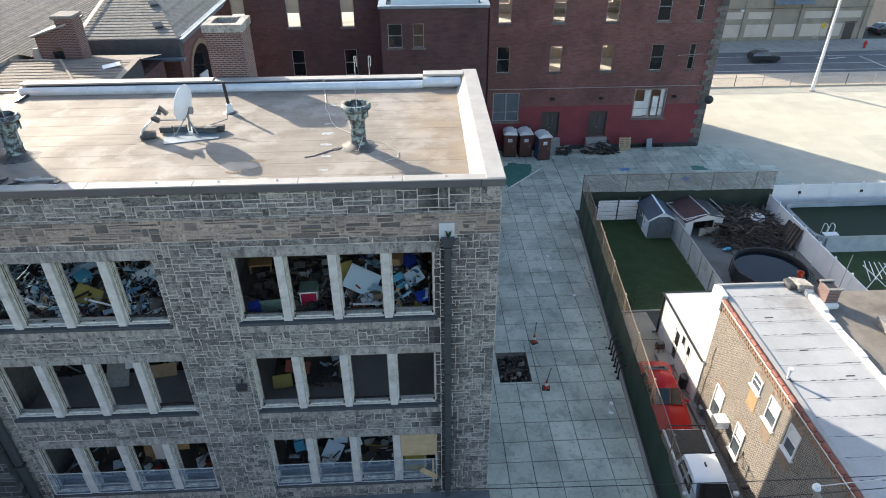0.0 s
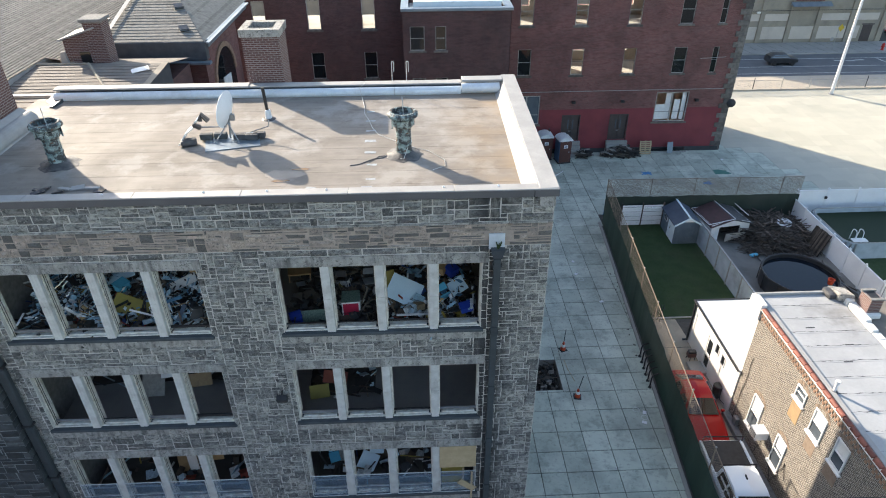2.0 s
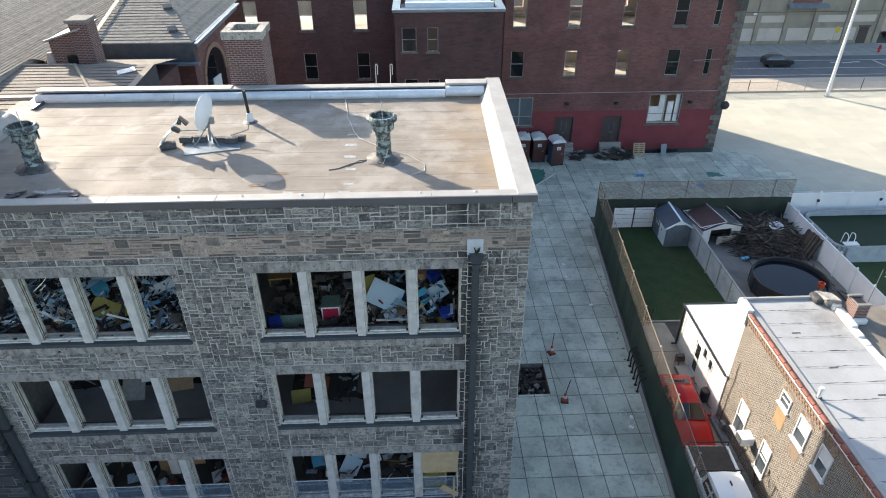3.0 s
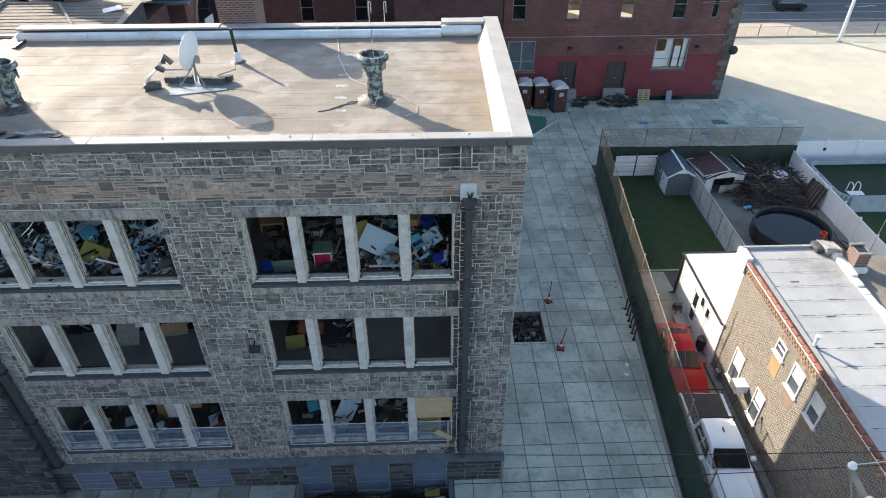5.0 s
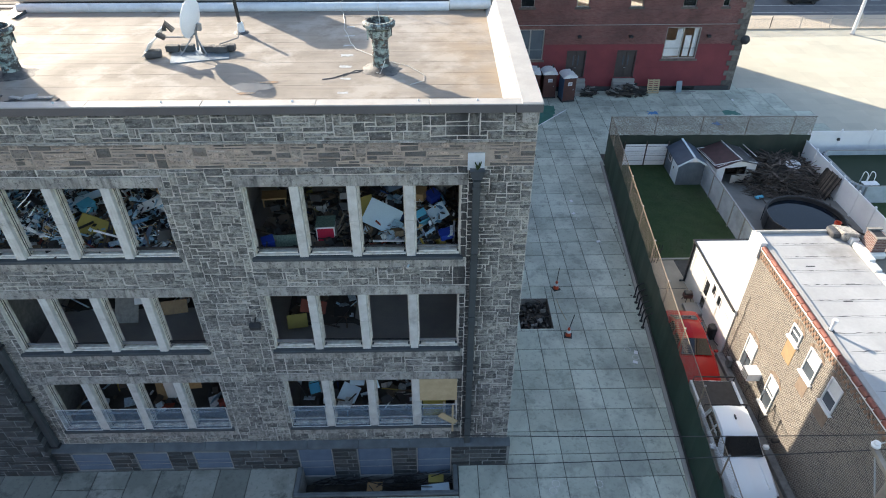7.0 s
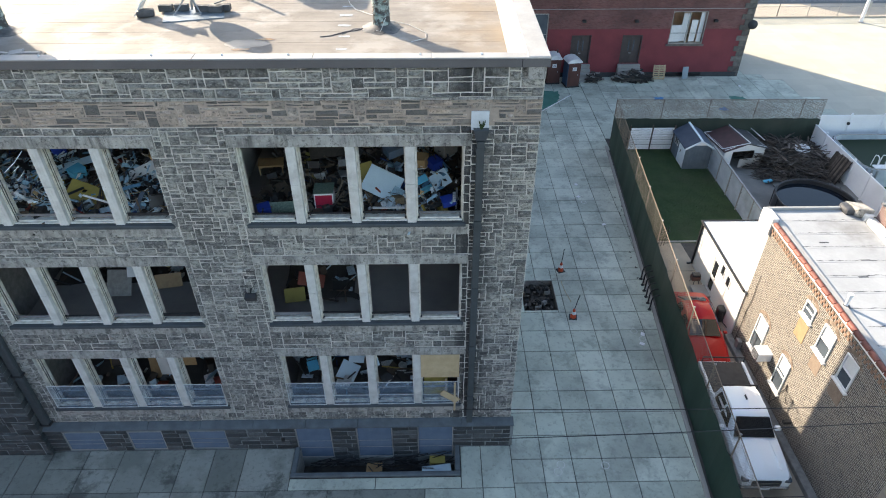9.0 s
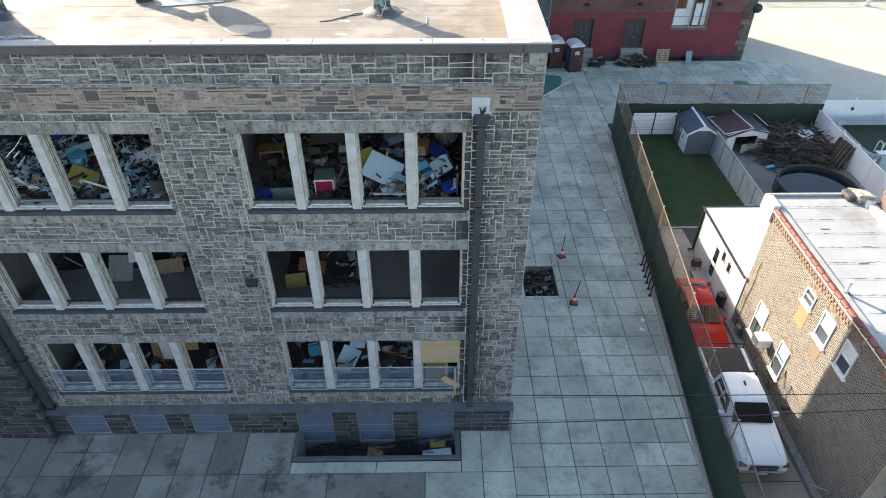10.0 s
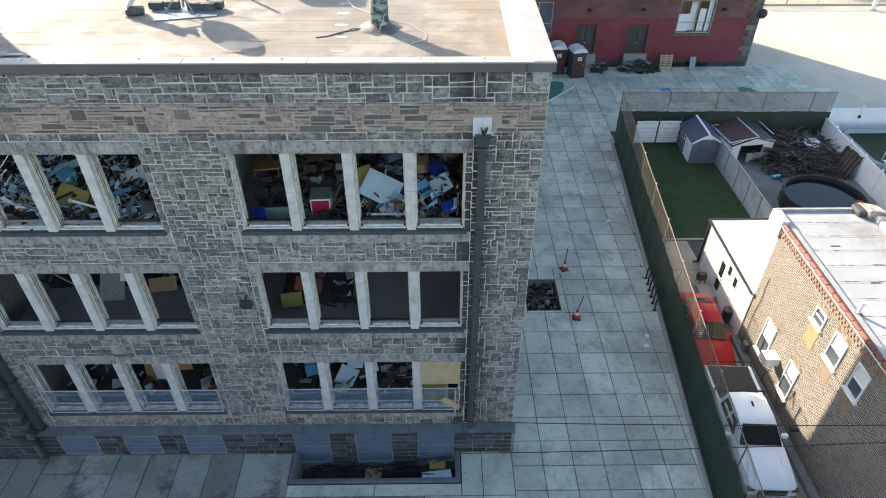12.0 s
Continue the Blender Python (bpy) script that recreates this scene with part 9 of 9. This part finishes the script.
    bd = thing("slat_bundle", (-13.83, 2.6, 6.61), "tangled bundle of long pale metal slats on the heap", "slats")
    for i in range(9):
        part("slat", G().box(-0.55, -0.02, 0, 0.55, 0.02, 0.012), "cable_white", bd).matrix_basis = pose(0.07 * (i % 4), 0, 0.05 * i, -20, 6 * ((i * 7) % 5 - 2), 8 * ((i * 3) % 5 - 2))
    # lower rooms
    board(-13.06, 1.4, 2.75, 0.75, 0.9, -12, 0, 4, "oak", "brown wooden cabinet door behind the window")
    board(-6.06, 1.2, 2.61, 0.7, 0.8, -30, 24, -10, "board_blue", "crumpled pale blue board behind the sill")
    board(-5.6, 1.2, 3.75, 0.6, 0.9, -30, 24, 20, "board_blue", "pale blue board leaning behind the sill")
    board(-5.1, 1.0, 3.6, 0.4, 0.8, -20, -12, 10, "board_blue", "pale blue board leaning behind the sill")
    board(-3.9, 1.4, 4.0, 0.8, 0.9, -10, 0, 8, "cardboard", "brown cardboard panel in the window")
    board(-11.9, 1.0, 4.0, 0.9, 1.3, -6, 0, 4, "oak", "brown wooden panel in the window")
    board(-14.3, 1.2, 3.8, 0.8, 0.5, -40, 12, 10, "white_trim", "white board in the window")
    board(-12.5, 0.7, 3.9, 0.35, 1.5, 0, 0, 2, "room_wall", "pale panel behind the window")


build_contents()


# ---- paving, laid slab by slab ----
def lay_slabs():
    yard = tagged(new("yard_paving"), "grey concrete paving slabs with dark joints", "paving", kind="structure")
    rng = random.Random(81)
    cache = {}

    def slab(x0, x1, y0, y1, single=True, g=None, mat="slab_concrete", q=0.013):
        w, d = round(x1 - x0 - 2 * q, 3), round(y1 - y0 - 2 * q, 3)
        if w < 0.05 or d < 0.05:
            return
        dz = rng.uniform(-0.004, 0.003) if q > 0.005 else 0.0
        c = 0.012 if q > 0.005 else 0.002
        vs = [(0, 0, -0.03), (w, 0, -0.03), (w, d, -0.03), (0, d, -0.03), (0, 0, -c), (w, 0, -c), (w, d, -c), (0, d, -c), (c, c, 0), (w - c, c, 0), (w - c, d - c, 0), (c, d - c, 0)]
        fs = [(8, 9, 10, 11), (4, 5, 9, 8), (5, 6, 10, 9), (6, 7, 11, 10), (7, 4, 8, 11), (0, 1, 5, 4), (1, 2, 6, 5), (2, 3, 7, 6), (3, 0, 4, 7)]
        if single:
            key = (w, d, mat)
            if key not in cache:
                me = bpy.data.meshes.new("slab")
                me.from_pydata(vs, [], fs)
                me.materials.append(MATS[mat])
                cache[key] = me
            raw("slab", cache[key], yard, (x0 + q, y0 + q, dz))
        else:
            g.add([(x0 + q + p[0], y0 + q + p[1], p[2] + dz) for p in vs], fs)

    far, warm = G(), G()
    ys = [-8.5 + 1.1 * k for k in range(6)] + [-1.88, -0.89, 0.17, 1.26, 2.37, 3.48, 4.61, 5.9, 7.13, 8.35, 9.45, 10.41, 11.8, 13.08, 14.3, 15.6, 16.82, 18.18, 19.51, 20.77]
    ys += [20.77 + 1.13 * k for k in range(1, 13)] + [35.43]
    # beside the building, up to the fence
    for k in range(len(ys) - 1):
        y0, y1 = ys[k], ys[k + 1]
        xf = F0.x + (y0 - F0.y) * (F1.x - F0.x) / (F1.y - F0.y) - 0.17 if y1 < 24 else 9.12
        xs = [0.03] + [1.17 + 1.128 * i for i in range(8)]
        xs = [x for x in xs if x < xf - 0.1] + [xf]
        for x0, x1 in zip(xs, xs[1:]):
            if x1 > 1.45 and x0 < 3.1 and y1 > 7.25 and y0 < 9.5:
                # the pit: keep what is left of each slab
                for a, b, c, d in ((x0, min(x1, 1.5), y0, y1), (max(x0, 3.1), x1, y0, y1), (max(x0, 1.5), min(x1, 3.1), y0, min(y1, 7.28)), (max(x0, 1.5), min(x1, 3.1), max(y0, 9.47), y1)):
                    if b - a > 0.06 and d - c > 0.06:
                        slab(a, b, c, d)
                continue
            slab(x0, x1, y0, y1, y0 < 22, far)
    # before the front
    cols = [-21.9, -20.6, -19.4, -18.24, -17.2, -15.88, -14.57, -13.43, -12.29, -11.14, -9.96]
    for y0, y1 in ((-2.05, -0.27), (-3.75, -2.05), (-5.3, -3.75), (-6.9, -5.3), (-8.5, -6.9)):
        xs = cols + ([-8.9, -6.7, -3.2, -1.11, 0.03] if y0 < -2.1 else [-8.14])
        for i, (x0, x1) in enumerate(zip(xs, xs[1:])):
            if y0 > -2.1 and i in (4, 5):
                slab(x0, x1, -1.06, y1, mat="front_slab_stain")
                slab(x0, x1, y0, -1.06, mat="front_slab_stain")
                continue
            slab(x0, x1, y0, y1, mat="front_slab_stain" if x0 < -6.5 else "slab_concrete")
    slab(-1.88, -1.11, -2.05, -0.27)
    slab(-1.11, 0.03, -2.05, -0.27)
    slab(-8.14, -5.0, -2.05, -1.58)
    slab(-5.0, -1.88, -2.05, -1.58)
    # wide yard to the north and east, joined
    for j in range(24):
        y0 = 23.5 + 1.12 * j
        for i in range(34):
            x0 = 9.14 + 1.4 * i
            if y0 < 24.2 and x0 < 22.6:
                continue
            y1 = y0 + 1.12
            x1 = x0 + 1.4
            if x0 < 22.4 and y1 > 35.43:
                if y0 < 35.4:
                    slab(x0, min(x1, 22.4), y0, 35.43, False, far)
                if x1 <= 22.5:
                    continue
                x0 = 22.4
            # slabs of the sunlit yard get the copy with sunlight in its colour
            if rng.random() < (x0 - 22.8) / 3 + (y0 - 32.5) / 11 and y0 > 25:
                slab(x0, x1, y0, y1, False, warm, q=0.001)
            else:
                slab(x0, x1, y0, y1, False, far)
    for j in range(18):
        for i in range(9):
            slab(-13.5 + 1.5 * i, -12 + 1.5 * i, 24.6 + 0.6 * j, 25.2 + 0.6 * j, False, far)
    me = bpy.data.meshes.new("far_slabs")
    me.from_pydata(far.v, [], far.f)
    me.materials.append(MATS["slab_concrete"])
    tagged(raw("far_slabs", me, yard), kind="stuff")
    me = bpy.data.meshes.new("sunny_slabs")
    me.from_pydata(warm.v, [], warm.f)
    me.materials.append(MATS["sunlit_slab"])
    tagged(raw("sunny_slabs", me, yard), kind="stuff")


lay_slabs()


# ---- stonework of the front ----
def lay_front():
    rng = random.Random(91)
    bay_cuts = [(a - 0.02, b + 0.02, c - 0.10, d) for a, b in BAYS for c, d in FLOORS]
    lint = [(a - 0.18, b + 0.18, d, d + 0.345) for a, b in BAYS for c, d in FLOORS] + [(a - 0.14, b + 0.14, c - 0.425, c - 0.1) for a, b in BAYS for c, d in FLOORS]
    cuts = bay_cuts + lint + [(-1.86, -1.3, 13.22, 13.74)]
    main = []
    # parapet courses of larger stones
    main += list(stones(X_LEFT, 0.0, 14.09, 14.90, 0.0, rng, 0.135, (2, 7), tall=(0.40, 0.93), gap=0.027))
    # piers and spandrels, floor by floor
    spans = [(X_LEFT, BAYS[0][0] - 0.18), (BAYS[0][1] + 0.18, BAYS[1][0] - 0.18), (BAYS[1][1] + 0.18, 0.0)]
    for x0, x1 in spans:
        main += list(stones(x0, x1, 1.42, 13.30, 0.0, rng, 0.128, (2, 5), cuts, gap=0.025, tall=(0.55, 0.985)))
    for a, b in BAYS:
        x0, x1 = a - 0.18, b + 0.18
        for zlo, zhi in ((9.09, 9.825), (5.14, 5.905), (1.42, 1.815)):
            main += list(stones(x0, x1, zlo, zhi, 0.0, rng, 0.15, (3, 8), gap=0.027))
        main += list(stones(x0, x1, 13.07, 13.30, 0.0, rng, 0.23, (4, 9), gap=0.03, tall=(1, 1)))
        # slim jambs beside the openings
        for c, d in FLOORS:
            for xa, xb in ((a - 0.18, a), (b, b + 0.18)):
                main += list(stones(xa, xb, c - 0.1, d, 0.0, rng, 0.15, (2, 2)))
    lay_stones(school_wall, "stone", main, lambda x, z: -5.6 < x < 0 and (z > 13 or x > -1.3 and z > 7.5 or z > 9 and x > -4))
    pale = list(stones(X_LEFT, 0.0, 13.30, 14.03, 0.0, rng, 0.092, (2, 8), cuts, (0.004, 0.03), 0.024, (0.55, 0.82), edge=0.02))
    lay_stones(school_wall, "stone_pale", pale, lambda x, z: x > -3.0)
    low = []
    xs = sorted([X_LEFT, 0.0] + [v for q in BASE_WIN for v in q[:2]])
    for x0, x1 in zip(xs, xs[1:]):
        mid = (x0 + x1) / 2
        over = [q for q in BASE_WIN if q[0] < mid < q[1]]
        if not over:
            z0 = -1.2 if -7.9 < mid < -2.1 else 0.0
            low += list(stones(x0, x1, z0, BASE_TOP, BASE_Y, rng, 0.24, (4, 7), (), (0.008, 0.03), 0.024, (1.0, 1.0)))
    lay_stones(school_wall, "stone_dark", low, lambda x, z: False)
    # the sooty wing
    wg = list(stones(-22.0, X_LEFT + 0.0, 0.0, 15.2, -0.42, rng, 0.15, (4, 8), (), (0.01, 0.03), 0.022))
    for k in range(51):
        z = 0.3 * k + 0.012
        q = 0.03 * (k % 2)
        wg.append(([(X_LEFT, -0.44 - q, z), (X_LEFT, -0.02, z), (X_LEFT, -0.02, z + 0.276), (X_LEFT, -0.44 - q, z + 0.276), (X_LEFT + 0.03, -0.42 - q, z + 0.02), (X_LEFT + 0.03, -0.03, z + 0.02), (X_LEFT + 0.03, -0.03, z + 0.256), (X_LEFT + 0.03, -0.42 - q, z + 0.256)], [(4, 5, 6, 7), (0, 1, 5, 4), (1, 2, 6, 5), (2, 3, 7, 6), (3, 0, 4, 7)]))
    wing_pieces = [([(p[0] + 17.25, p[1], p[2]) for p in vs], fs) for vs, fs in wg]
    lay_stones(wing, "stone_dark", wing_pieces, lambda x, z: False)


lay_front()
